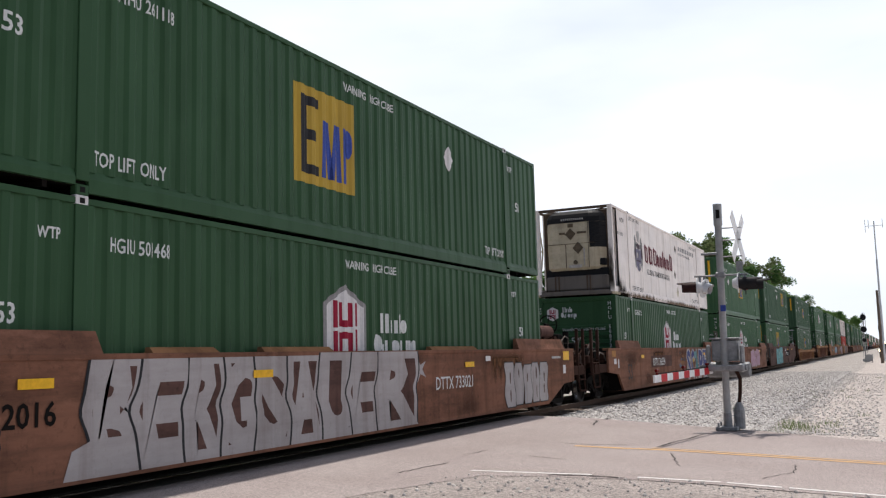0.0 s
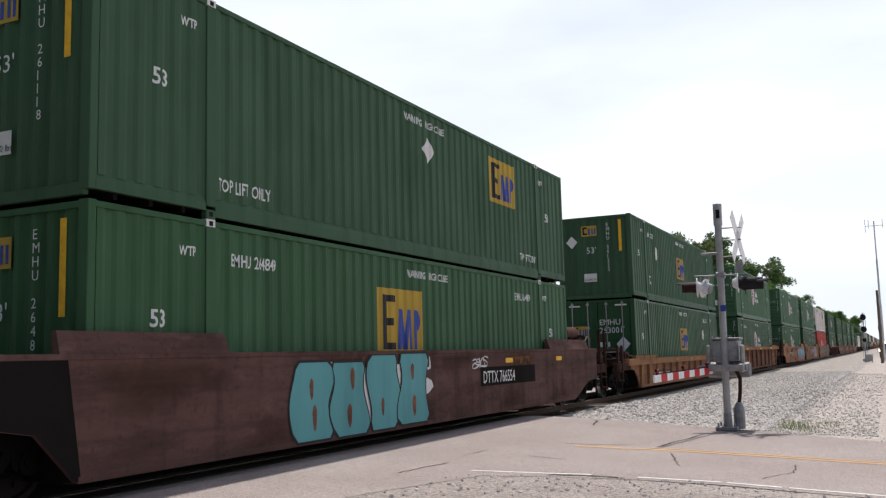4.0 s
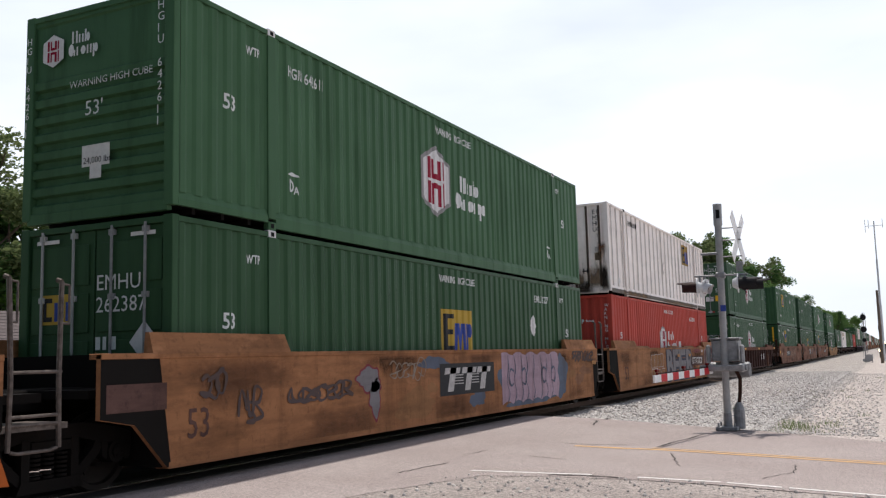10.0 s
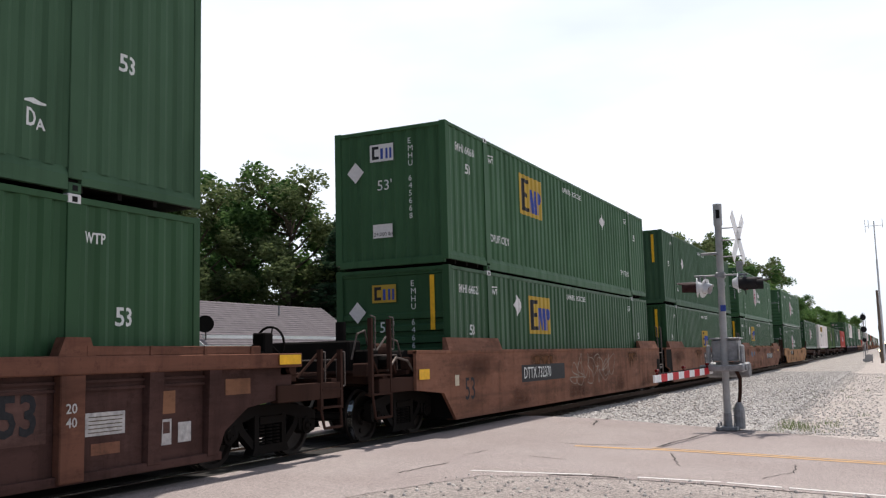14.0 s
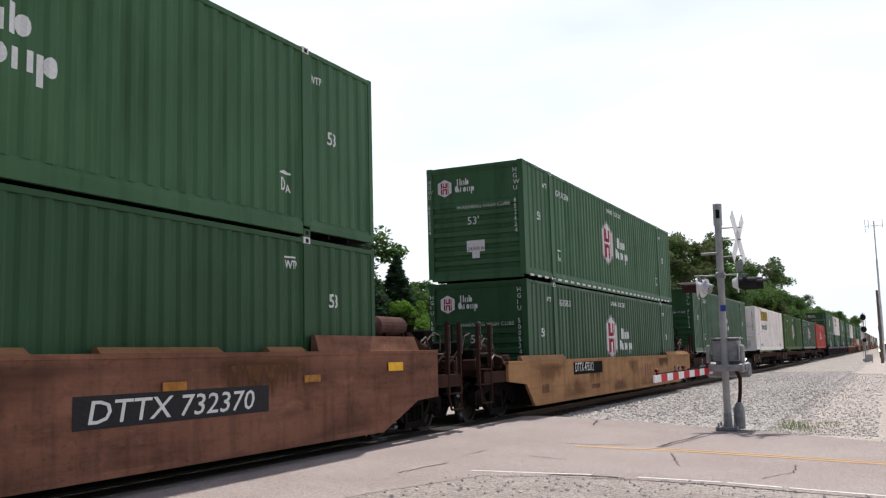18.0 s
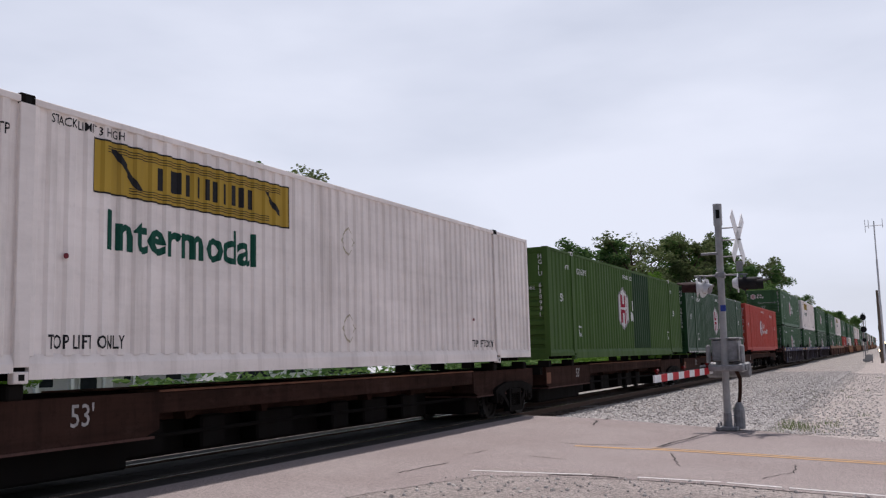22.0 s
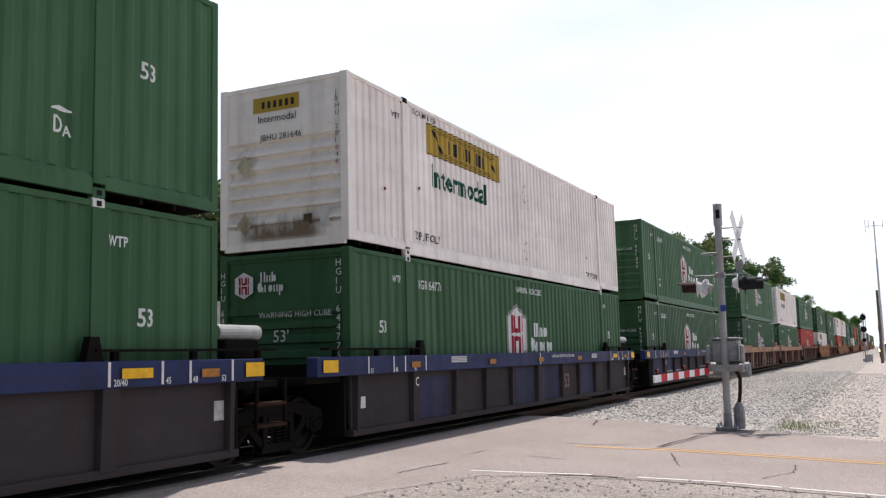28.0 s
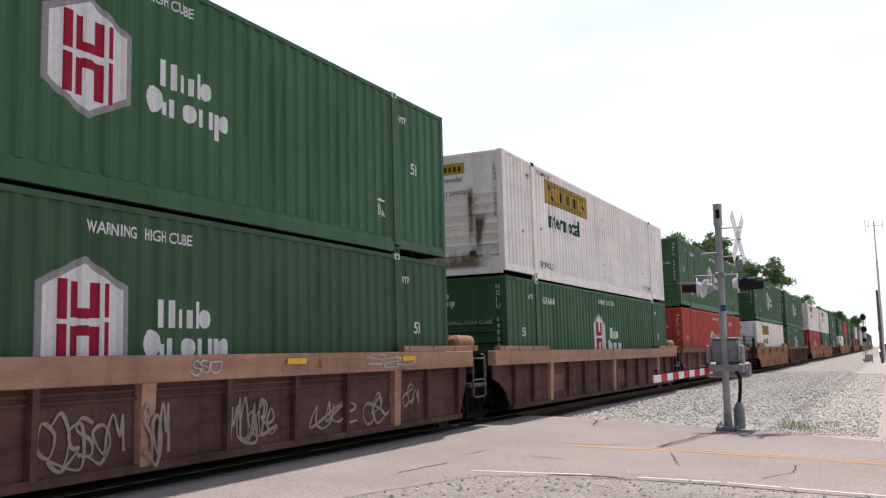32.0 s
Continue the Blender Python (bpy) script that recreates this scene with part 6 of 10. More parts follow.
def ribbed_well(mat, topmat, label, y0, y1, rib_at, blue=False, chord=None, wide=()):
    """A platform with a box top chord and vertical ribs on a recessed sheet."""
    c = thing("well_car", label, "rail car", "cars of the freight train")
    zt0, zt1 = (0.96, 1.25) if blue else chord or (1.12, 1.31)
    for s in (1, -1):
        bm = bmesh.new()
        slab_yz(bm, [(-0.20, 0.06), (16.35, 0.06), (16.50, 0.36), (min(16.95, y1 - 0.16), 0.62), (y1 - 0.1, 0.72), (y1 - 0.1, zt0 + 0.02), (y0 + 0.1, zt0 + 0.02), (y0 + 0.1, 0.72), (-0.80, 0.62), (-0.47, 0.42)]
                if not blue else [(-0.2, 0.06), (16.35, 0.06), (16.35, zt0 + 0.02), (-0.2, zt0 + 0.02)], s * 1.36, s * SHEET)
        part("side_sheet", bm, mat, c)
        bm = bmesh.new()
        box(bm, min(s * 1.33, s * 1.52), max(s * 1.33, s * 1.52), y0, y1, zt0, zt1, 0.012)
        part("top_chord", bm, topmat, c)
        bm = bmesh.new()
        box(bm, min(s * 1.30, s * 1.46), max(s * 1.30, s * 1.46), -0.22, 16.37, 0.03, 0.13, 0.008)
        part("bottom_chord", bm, mat, c)
        for k, y in enumerate(rib_at):
            w = 0.24 if (k in wide if wide else k in (0, 1, len(rib_at) - 2, len(rib_at) - 1)) and not blue else 0.11
            if blue and k in (1, len(rib_at) // 2, len(rib_at) - 2):
                w = 0.26
            bm = bmesh.new()
            v = [bm.verts.new(q) for q in ((s * SHEET, y - w / 2, 0.05), (s * 1.47, y - w / 2 + 0.02, 0.10), (s * 1.47, y + w / 2 - 0.02, 0.10), (s * SHEET, y + w / 2, 0.05),
                                           (s * SHEET, y - w / 2, zt0), (s * 1.505, y - w / 2 + 0.01, zt0), (s * 1.505, y + w / 2 - 0.01, zt0), (s * SHEET, y + w / 2, zt0))]
            for f in ((0, 1, 5, 4), (1, 2, 6, 5), (2, 3, 7, 6), (0, 3, 2, 1)):
                bm.faces.new([v[i] for i in f])
            bmesh.ops.recalc_face_normals(bm, faces=bm.faces[:])
            part("rib", bm, topmat if w == 0.24 and not blue and topmat is not M_RIBCAR else mat, c)
        if not blue:
            bm = bmesh.new()
            for z in (zt0 - 0.09, zt0 - 0.17):
                box(bm, min(s * (SHEET - 0.01), s * (SHEET + 0.03)), max(s * (SHEET - 0.01), s * (SHEET + 0.03)), -0.1, 16.25, z, z + 0.03)
            part("stiffener", bm, mat, c)
        for a, b in ((-0.95, 2.15), (14.0, 17.1)):
            bm = bmesh.new()
            if blue:
                box(bm, min(s * 1.34, s * 1.50), max(s * 1.34, s * 1.50), a, b, zt1 + 0.10, zt1 + 0.13)
                for y in (a + 0.3, (a + b) / 2, b - 0.3):
                    box(bm, min(s * 1.36, s * 1.42), max(s * 1.36, s * 1.42), y, y + 0.08, zt1, zt1 + 0.10)
                e = b if a < 0 else a
                slab_yz(bm, [(e - 0.12, zt1), (e + 0.12, zt1), (e + 0.06, zt1 + 0.26), (e - 0.06, zt1 + 0.26)], s * 1.36, s * 1.46)
            else:
                box(bm, min(s * 1.36, s * 1.50), max(s * 1.36, s * 1.50), a, b, zt1, zt1 + 0.10, 0.008)
                for i in range(4):
                    y = a + 0.2 + i * (b - a - 0.4) / 3
                    box(bm, min(s * 1.44, s * 1.515), max(s * 1.44, s * 1.515), y - 0.02, y + 0.02, zt1, zt1 + 0.10)
            part("container_guide", bm, M_STEEL if blue else topmat, c)
    bm = bmesh.new()
    well_floor(bm, 1.36, zt1 - 0.1)
    part("floor_frame", bm, M_STEEL, c)
    return c


def ladder(c, y, mat, z0=0.42, z1=2.06, w=0.62):
    bm = bmesh.new()
    for yy, lean in ((y, 0.03), (y + w, -0.03)):
        tube(bm, [(1.46, yy + lean * 0.5, z0), (1.46, yy + lean, min(1.1, z1 - 0.1)), (1.44, yy, z1), (1.38, yy, z1 + 0.02)], 0.026, 8)
        tube(bm, [(1.44, yy, z1 - 0.02), (1.44, yy + 0.10, z1 - 0.03), (1.44, yy + 0.10, z1 - 0.42), (1.44, yy, z1 - 0.42)], 0.012, 6)
    for z in [q for q in (0.66, 0.74, 1.16) if q < z1]:
        rod(bm, (1.46, y, z), (1.46, y + w, z), 0.018, 7)
    tube(bm, [(1.46, y + 0.04, z0), (1.46, y + 0.12, z0 - 0.02), (1.46, y + w - 0.12, z0 - 0.02), (1.46, y + w - 0.04, z0)], 0.018, 7)
    box(bm, 0.85, 1.45, y - 0.1, y + w + 0.1, 0.60, 0.66)
    part("ladder", bm, mat, c, "steel ladder with grab irons")


def low_step(c, y, mat):
    """Low steps and a pale air reservoir at the joint of two blue platforms."""
    bm = bmesh.new()
    for yy in (y, y + 0.62):
        rod(bm, (1.44, yy, 0.30), (1.44, yy, 0.98), 0.03, 8)
    part("step_post", bm, mat, c)
    for z in (0.34, 0.62):
        bm = bmesh.new()
        box(bm, 1.22, 1.47, y - 0.02, y + 0.64, z, z + 0.05, 0.01)
        part("step", bm, M_RUST, c, "rusty steel step")
    bm = bmesh.new()
    rod(bm, (1.12, y - 0.45, 1.60), (1.12, y + 0.42, 1.60), 0.10, 16)
    rod(bm, (1.12, y + 0.42, 1.60), (1.12, y + 0.47, 1.60), 0.10, 16, 0.06)
    part("air_reservoir", bm, M_ALU, c, "pale grey cylindrical air reservoir", smooth=False)
    bm = bmesh.new()
    box(bm, 1.02, 1.22, y - 0.35, y + 0.35, 1.25, 1.50, 0.02)
    part("reservoir_bracket", bm, mat, c)


def coupled_end(c, mat, far, brake=False, tank=False, deckmat=None, tall=False, high=False):
    """The end platform of a car: deck, stub sill, coupler, ladders and pipes. far: at the train's rear side."""
    f = (lambda y: 16.154 - y) if far else (lambda y: y)
    sg = -1 if far else 1

    def bx(bm, x0, x1, ya, yb, z0, z1, bev=0.0):
        a, b = sorted((f(ya), f(yb)))
        box(bm, x0, x1, a, b, z0, z1, bev)
    bm = bmesh.new()
    bx(bm, -1.35, 1.35, -1.2, -1.95, 0.92, 1.0)
    bx(bm, -0.42, 0.42, -0.2, -3.25, 0.72, 0.98, 0.02)
    bx(bm, -1.42, 1.42, -2.75, -2.9, 0.80, 0.93)
    bx(bm, -1.1, 1.1, -1.9, -3.1, 0.98, 1.02)
    part("end_deck", bm, mat, c)
    bm = bmesh.new()
    bx(bm, -0.14, 0.14, -3.2, -3.55, 0.70, 0.92, 0.03)
    bx(bm, -0.2, 0.2, -3.45, -3.66, 0.66, 0.96, 0.04)
    part("coupler", bm, M_STEEL, c, "cast steel coupler")
    bm = bmesh.new()
    tube(bm, [(0.35, f(-3.2), 0.72), (0.38, f(-3.45), 0.45), (0.3, f(-3.62), 0.40)], 0.025)
    part("air_hose", bm, M_RUBBER, c, "black brake hose")
    bm = bmesh.new()
    if far:
        for yy in (-2.46, -3.0):
            zg = 1.80 if tall else 1.34
            tube(bm, [(1.40, f(yy), zg), (1.40, f(yy - 0.16), zg - 0.02), (1.40, f(yy - 0.16), zg - 0.52), (1.40, f(yy), zg - 0.56)], 0.013, 6)
        tube(bm, [(1.3, f(-3.1), 0.9), (1.3, f(-3.1), 1.20), (-1.3, f(-3.1), 1.20), (-1.3, f(-3.1), 0.9)], 0.016)
    else:
        if tall:
            for yy in (-2.66, -3.27):
                tube(bm, [(1.42, f(yy), 1.90), (1.42, f(yy + 0.14), 1.88), (1.42, f(yy + 0.14), 1.36), (1.42, f(yy), 1.34)], 0.013, 6)
            tube(bm, [(1.40, f(-2.7), 1.0), (1.40, f(-2.4), 1.22), (1.40, f(-2.0), 1.16), (1.40, f(-1.8), 0.98)], 0.02)
        else:
            for yy in (-2.44, -2.96):
                tube(bm, [(1.44, f(yy), 1.40), (1.44, f(yy + 0.12), 1.38), (1.44, f(yy + 0.12), 0.90), (1.44, f(yy), 0.88)], 0.012, 6)
            tube(bm, [(1.1, f(-3.1), 0.95), (1.1, f(-3.1), 1.22), (1.1, f(-1.6), 1.22)], 0.014)
            tube(bm, [(0.9, f(-3.1), 1.08), (0.9, f(-1.6), 1.10)], 0.014)
    part("hand_rail", bm, M_GRAB, c, "steel hand rail coloured lighter as if sunlit")
    bm = bmesh.new()
    if far:
        for yy in (-2.46, -3.0):
            bx(bm, 1.38, 1.45, yy - 0.03, yy + 0.03, 0.48, 1.86 if tall else 1.36)
            rod(bm, (1.38, f(yy), 1.30), (1.30, f(yy + 0.42), 0.96), 0.022, 6)
        for z in (0.50, 0.76):
            bx(bm, 1.30, 1.46, -2.46, -3.0, z, z + 0.03)
        tube(bm, [(1.42, f(-2.46), 0.50), (1.46, f(-2.50), 0.22), (1.46, f(-2.96), 0.22), (1.42, f(-3.0), 0.50)], 0.022)
    elif tall:
        for yy in (-2.66, -3.27):
            bx(bm, 1.38, 1.45, yy - 0.03, yy + 0.03, 0.60, 1.86)
            rod(bm, (1.38, f(yy), 1.36), (1.30, f(yy + 0.42), 0.96), 0.022, 6)
        tube(bm, [(1.44, f(-2.66), 0.62), (1.46, f(-2.70), 0.26), (1.46, f(-3.22), 0.26), (1.44, f(-3.27), 0.62)], 0.022)
        for z in (0.62, 0.92):
            bx(bm, 1.30, 1.46, -2.66, -3.27, z, z + 0.03)
    else:
        for yy in (-2.44, -2.96):
            bx(bm, 1.40, 1.46, yy - 0.03, yy + 0.03, 0.34, 1.42)
        for z in (0.34, 0.60):
            bx(bm, 1.28, 1.48, -2.44, -2.96, z, z + 0.03)
    bx(bm, 1.20, 1.40, -1.5, -1.9, 1.0, 1.22, 0.02)
    rod(bm, (1.40, f(-1.7), 1.10), (1.46, f(-1.7), 1.10), 0.07, 10)
    part("ladder", bm, mat, c, "steel step ladder")
    bm = bmesh.new()
    bx(bm, 1.30, 1.44, -1.4, -3.05, 0.64, 0.88, 0.01)
    part("end_rail", bm, deckmat or mat, c)
    bm = bmesh.new()
    bx(bm, -0.9, 0.7, -1.25, -1.85, 1.0, 1.34, 0.03)
    bx(bm, 0.3, 1.0, -2.0, -2.3, 0.98, 1.16, 0.02)
    rod(bm, (0.75, f(-1.5), 1.22), (1.1, f(-1.5), 1.22), 0.13, 12)
    if tall:
        bx(bm, -1.15, 0.85, -2.62, -3.02, 0.98, 1.74 if far else 1.52, 0.03)
        bx(bm, 0.85, 1.12, -2.50, -2.86, 0.98, 1.36, 0.03)
        rod(bm, (0.5, f(-2.7), 1.5), (0.5, f(-2.7), 1.84), 0.09, 10)
        rod(bm, (0.95, f(-2.35), 1.16), (1.25, f(-2.35), 1.16), 0.10, 12)
    part("control_valve", bm, M_STEEL, c, "grimy brake control valve")
    if tall:
        bm = bmesh.new()
        rod(bm, (0.95, f(-1.95), 1.36), (0.95, f(-2.42), 1.36), 0.11, 14)
        bx(bm, 0.80, 1.16, -1.96, -2.20, 1.0, 1.20, 0.02)
        bx(bm, 1.02, 1.30, -2.98, -3.2, 0.92, 1.14, 0.02)
        part("slack_adjuster", bm, M_RUST, c, "rusty brake cylinder")
        bm = bmesh.new()
        tube(bm, [(1.1, f(-1.6), 1.08), (1.15, f(-1.9), 1.5), (1.1, f(-2.2), 1.58), (1.05, f(-2.5), 1.3), (0.9, f(-2.7), 1.2)], 0.018)
        tube(bm, [(0.9, f(-2.5), 1.45), (1.0, f(-2.75), 1.68), (1.0, f(-3.0), 1.62), (0.95, f(-3.1), 1.2)], 0.016)
        tube(bm, [(1.2, f(-2.0), 1.0), (1.24, f(-2.1), 1.26), (1.24, f(-2.9), 1.26), (1.2, f(-3.05), 1.0)], 0.014)
        part("hose_loop", bm, M_GRAB, c, "hoses and rods coloured lighter as if sunlit")
    bm = bmesh.new()
    tube(bm, [(1.0, f(-1.3), 0.86), (0.9, f(-2.2), 0.84), (0.6, f(-3.0), 0.80)], 0.03)
    tube(bm, [(0.6, f(0.1), 1.06), (0.65, f(-1.5), 1.08), (0.5, f(-2.9), 1.04)], 0.025)
    part("brake_pipe", bm, M_STEEL, c)
    if tank:
        bm = bmesh.new()
        zr = 1.76 if tall else 1.36
        for a, b, r0, r1 in ((-0.34, -0.40, 0.09, 0.17), (-0.40, -1.30, 0.17, 0.17), (-1.30, -1.37, 0.17, 0.08)):
            rod(bm, (1.02, f(a), zr), (1.02, f(b), zr), r0, 18, r1)
        part("air_reservoir", bm, M_BROWN2, c, "brown cylindrical air reservoir")
        bm = bmesh.new()
        for a in (-0.55, -1.15):
            bx(bm, 0.86, 1.18, a, a - 0.06, 0.98, zr - 0.12)
        slab_yz(bm, [(f(-1.25), zr - 0.1), (f(-1.40), zr - 0.1), (f(-2.15), 1.30), (f(-2.15), 1.22), (f(-1.40), 1.36)], 0.80, 1.20)
        part("reservoir_bracket", bm, mat, c)
        bm = bmesh.new()
        bx(bm, 0.2, 0.9, -1.5, -1.9, 1.0, 1.32, 0.03)
        rod(bm, (0.3, f(-1.7), 1.32), (0.3, f(-1.7), 1.5), 0.1, 10)
        part("brake_valve", bm, M_STEEL, c)
    if brake:
        bm = bmesh.new()
        n, R = 18, 0.25
        ctr = Vector((0.72, f(-2.2), 1.98 if tall else 1.74 if high else 1.46))
        ring = [ctr + Vector((0, 0.02 * math.sin(0), 0)) + Vector((R * math.cos(2 * math.pi * i / n), 0, R * math.sin(2 * math.pi * i / n))) for i in range(n + 1)]
        tube(bm, ring, 0.018, 6)
        for i in range(0, n, 4):
            rod(bm, ctr, ring[i], 0.012, 5)
        rod(bm, ctr, ctr + Vector((0, sg * 0.25, 0)), 0.04)
        bx(bm, 0.62, 0.84, -1.9, -2.12, 1.0, 1.95 if high or tall else 1.62, 0.02)
        part("brake_wheel", bm, M_STEEL, c, "hand brake wheel on its housing")
    return c


def articulated_end(c, mat, far):
    f = (lambda y: 16.154 - y) if far else (lambda y: y)
    bm = bmesh.new()
    a, b = sorted((f(-0.2), f(-1.5)))
    box(bm, -1.3, 1.3, *sorted((f(-0.3), f(-1.25))), 0.86, 0.95)
    box(bm, -0.4, 0.4, a, b, 0.72, 0.96, 0.02)
    part("end_deck", bm, M_STEEL, c)


def car_text(c, body, size, y, z, mat, x=SIDE_SMOOTH, panel=None, squeeze=0.85, bold=0.002, to=None, lean=0.0):
    """Stencilled words; to: where along the car they end."""
    if to:
        squeeze = (to - y) / text_polys(body, size, bold)[0][:, 0].max()
    if panel:
        pm, a, b, z0, z1 = panel
        side_shape(c, "number_panel", [rect(a, b, z0, z1)], pm, None, x - HALF + 0.012 + 0.004, "dark number panel")
    side_text(c, "lettering", body, size, y, z, mat, None, bold, squeeze, x - HALF + 0.012 + 0.008, lean)


def car_shape(c, name, polys, mat, x=SIDE_SMOOTH, up=0.006, label=""):
    side_shape(c, name, polys, mat, None, x - HALF + 0.012 + up, label)


def spray_letter(c, ch, ya, yb, z, h, fill, edge, x=SIDE_SMOOTH, tone="pale"):
    """One readable spray-painted letter, fitted between ya and yb, with a pale outline and a wavy stance."""
    base = x - HALF + 0.012 + 0.0012 * (round(ya * 0.8) % 3)
    for k, (mat, bold) in enumerate(((edge, 0.13), (fill, 0.045))):
        v, f = text_polys(ch, 1.0, bold)
        v0 = text_polys(ch, 1.0, 0.045)[0]
        lo, hi, rt = v0[:, 1].min(), v0[:, 1].max(), v0[:, 0].max()
        off = (bold - 0.045) if k == 0 else 0.0
        u = [((a - off) / rt * (yb - ya - 0.12) + 0.06 + 0.05 * math.sin(4.5 * (b - lo)), (b - lo) / (hi - lo) * h) for a, b in v]
        put("graffiti", cached(f"spray_letter|{ch}|{k}|{ya}", lambda bm: on_side(bm, u, f, ya, z, None, base + 0.010 + 0.004 * k), mat), c, f"spray-painted letter with a {tone} outline")


def fat_word(c, letters, ys, z, h, fill, edge, hole, x=SIDE_SMOOTH, bold=0.075):
    """A word in fat touching spray-painted letters, parted by dark lines at ys, with small dark counters."""
    n = 16
    base = x - HALF + 0.012

    def line(y, k, grow=0.0, cut=0.0):
        return [(y + grow + 0.10 * math.exp(-((q / n - 0.52) / 0.13) ** 2) * (-1 if k % 2 else -0.7) + 0.05 * math.sin(1.5 + 5 * q / n + k), z + cut + (h - 2 * cut) * q / n) for q in range(n + 1)]
    for i, ch in enumerate(letters):
        w = ys[i + 1] - ys[i]
        up = 0.008 + 0.0012 * i
        car_shape(c, "graffiti_outline", [line(ys[i], i, -0.04) + line(ys[i + 1], i + 1, 0.04)[::-1]], edge, x, up)
        car_shape(c, "graffiti", [line(ys[i], i) + line(ys[i + 1], i + 1)[::-1]], fill, x, up + 0.0003, "fat silver spray-painted letter")
        car_shape(c, "graffiti_opening", [line(ys[i], i, 0.13, 0.12) + line(ys[i + 1], i + 1, -0.10, 0.12)[::-1]], hole, x, up + 0.0006)
        v, f = text_polys(ch, 1.0, bold)
        lo, hi = v[:, 1].min(), v[:, 1].max()
        rt = v[:, 0].max()
        u = []
        for a, b in v:
            g = (b - lo) / (hi - lo)
            sway = 0.10 * math.exp(-((g - 0.52) / 0.13) ** 2) * (-1 if i % 2 else -0.7) + 0.05 * math.sin(1.5 + 5 * g + i)
            u.append((a / rt * w + sway * 0.9, g * h))
        put("graffiti", cached(f"letter|{ch}|{i}|{letters}", lambda bm: on_side(bm, u, f, ys[i], z, None, base + up + 0.0009), fill), c, "fat silver spray-painted letter")


def bubble(cy, z, w, h, seed, grow=0.0):
    """One fat bulging shape of a throw-up, cy its middle."""
    r = random.Random(seed)
    ph, lean, k1, k2 = r.uniform(0, 6), r.uniform(-0.10, 0.10), r.uniform(1.4, 2.6), r.uniform(1.4, 2.6)
    left, right = [], []
    for i in range(11):
        f = i / 10
        cap = 1.0 if 0 < i < 10 else 0.80
        zz = z - grow + (h + 2 * grow) * f + (0.03 * math.sin(ph) * h if i in (0, 10) else 0)
        left.append((cy - (w / 2 * cap * (0.92 + 0.16 * math.sin(ph + math.pi * k1 * f)) + grow) + lean * f, zz))
        right.append((cy + (w / 2 * cap * (0.92 + 0.16 * math.sin(ph + 2 + math.pi * k2 * f)) + grow) + lean * f, zz))
    return left + right[::-1]


def throw_up(c, n, y, z, w, h, fill, edge, hole, seed, x=SIDE_SMOOTH, line=0.025, backing=()):
    """A row of n fat graffiti shapes, from y, w wide in all and h high, outlined, with small openings."""
    for k, (mat, yy, zz, ww, hh) in enumerate(backing):
        car_shape(c, "graffiti_cloud", [wavy(yy, zz, ww, hh, seed + k, 18)], mat, x, 0.004 + 0.001 * k, "sprayed colour cloud")
    r = random.Random(seed)
    p = w / n
    for i in range(n):
        cy = y + (i + 0.5) * p
        hh = h * r.uniform(0.90, 1.0)
        ww = p * r.uniform(1.0, 1.15)
        up = 0.010 + 0.0024 * i
        car_shape(c, "graffiti_outline", [bubble(cy, z, ww, hh, seed * 31 + i, line)], edge, x, up)
        car_shape(c, "graffiti", [bubble(cy, z, ww, hh, seed * 31 + i)], fill, x, up + 0.0008, "fat spray-painted graffiti shape")
        holes = []
        for f in (r.uniform(0.22, 0.34), r.uniform(0.62, 0.76)):
            if r.random() < 0.85:
                a, b = p * r.uniform(0.05, 0.09), h * r.uniform(0.09, 0.17)
                oy = cy + r.uniform(-0.06, 0.08) * p
                holes.append([(oy + a * math.cos(t) * (1.0 if math.sin(t) > 0 else 0.75), z + f * hh + b * math.sin(t)) for t in [2 * math.pi * q / 9 for q in range(9)]])
        if holes:
            car_shape(c, "graffiti_opening", holes, hole, x, up + 0.0016)


def ribbon(c, name, knots, mat, x, t, up=0.012, label=""):
    """A smooth sprayed line through the knots (y, z), rising a little so that it never lies in its own plane."""
    knots = [Vector(k) for k in knots]
    knots = [2 * knots[0] - knots[1]] + knots + [2 * knots[-1] - knots[-2]]
    pts = []
    for a, b, e, d in zip(knots, knots[1:], knots[2:], knots[3:]):
        for q in range(7):
            s = q / 7
            pts.append(0.5 * (2 * b + (e - a) * s + (2 * a - 5 * b + 4 * e - d) * s * s + (3 * b - a - 3 * e + d) * s ** 3))
    pts.append(knots[-2])

    def make(bm):
        prev = None
        for k, p in enumerate(pts):
            v = pts[min(k + 1, len(pts) - 1)] - pts[max(k - 1, 0)]
            if v.length < 1e-4:
                continue
            nn = Vector((-v.y, v.x)).normalized() * t * (0.42 + 0.14 * math.sin(k * 0.4))
            xx = x + up + 0.006 * k / len(pts)
            now = [bm.verts.new((xx, p.x - nn.x, p.y - nn.y)), bm.verts.new((xx, p.x + nn.x, p.y + nn.y))]
            if prev:
                bm.faces.new((prev[0], now[0], now[1], prev[1]))
            prev = now
        bm.normal_update()
        for q in bm.faces:
            if q.normal.x < 0:
                q.normal_flip()
    put(name, cached(f"{name}|{[tuple(k) for k in knots]}|{x}|{t}|{up}", make, mat), c, label)


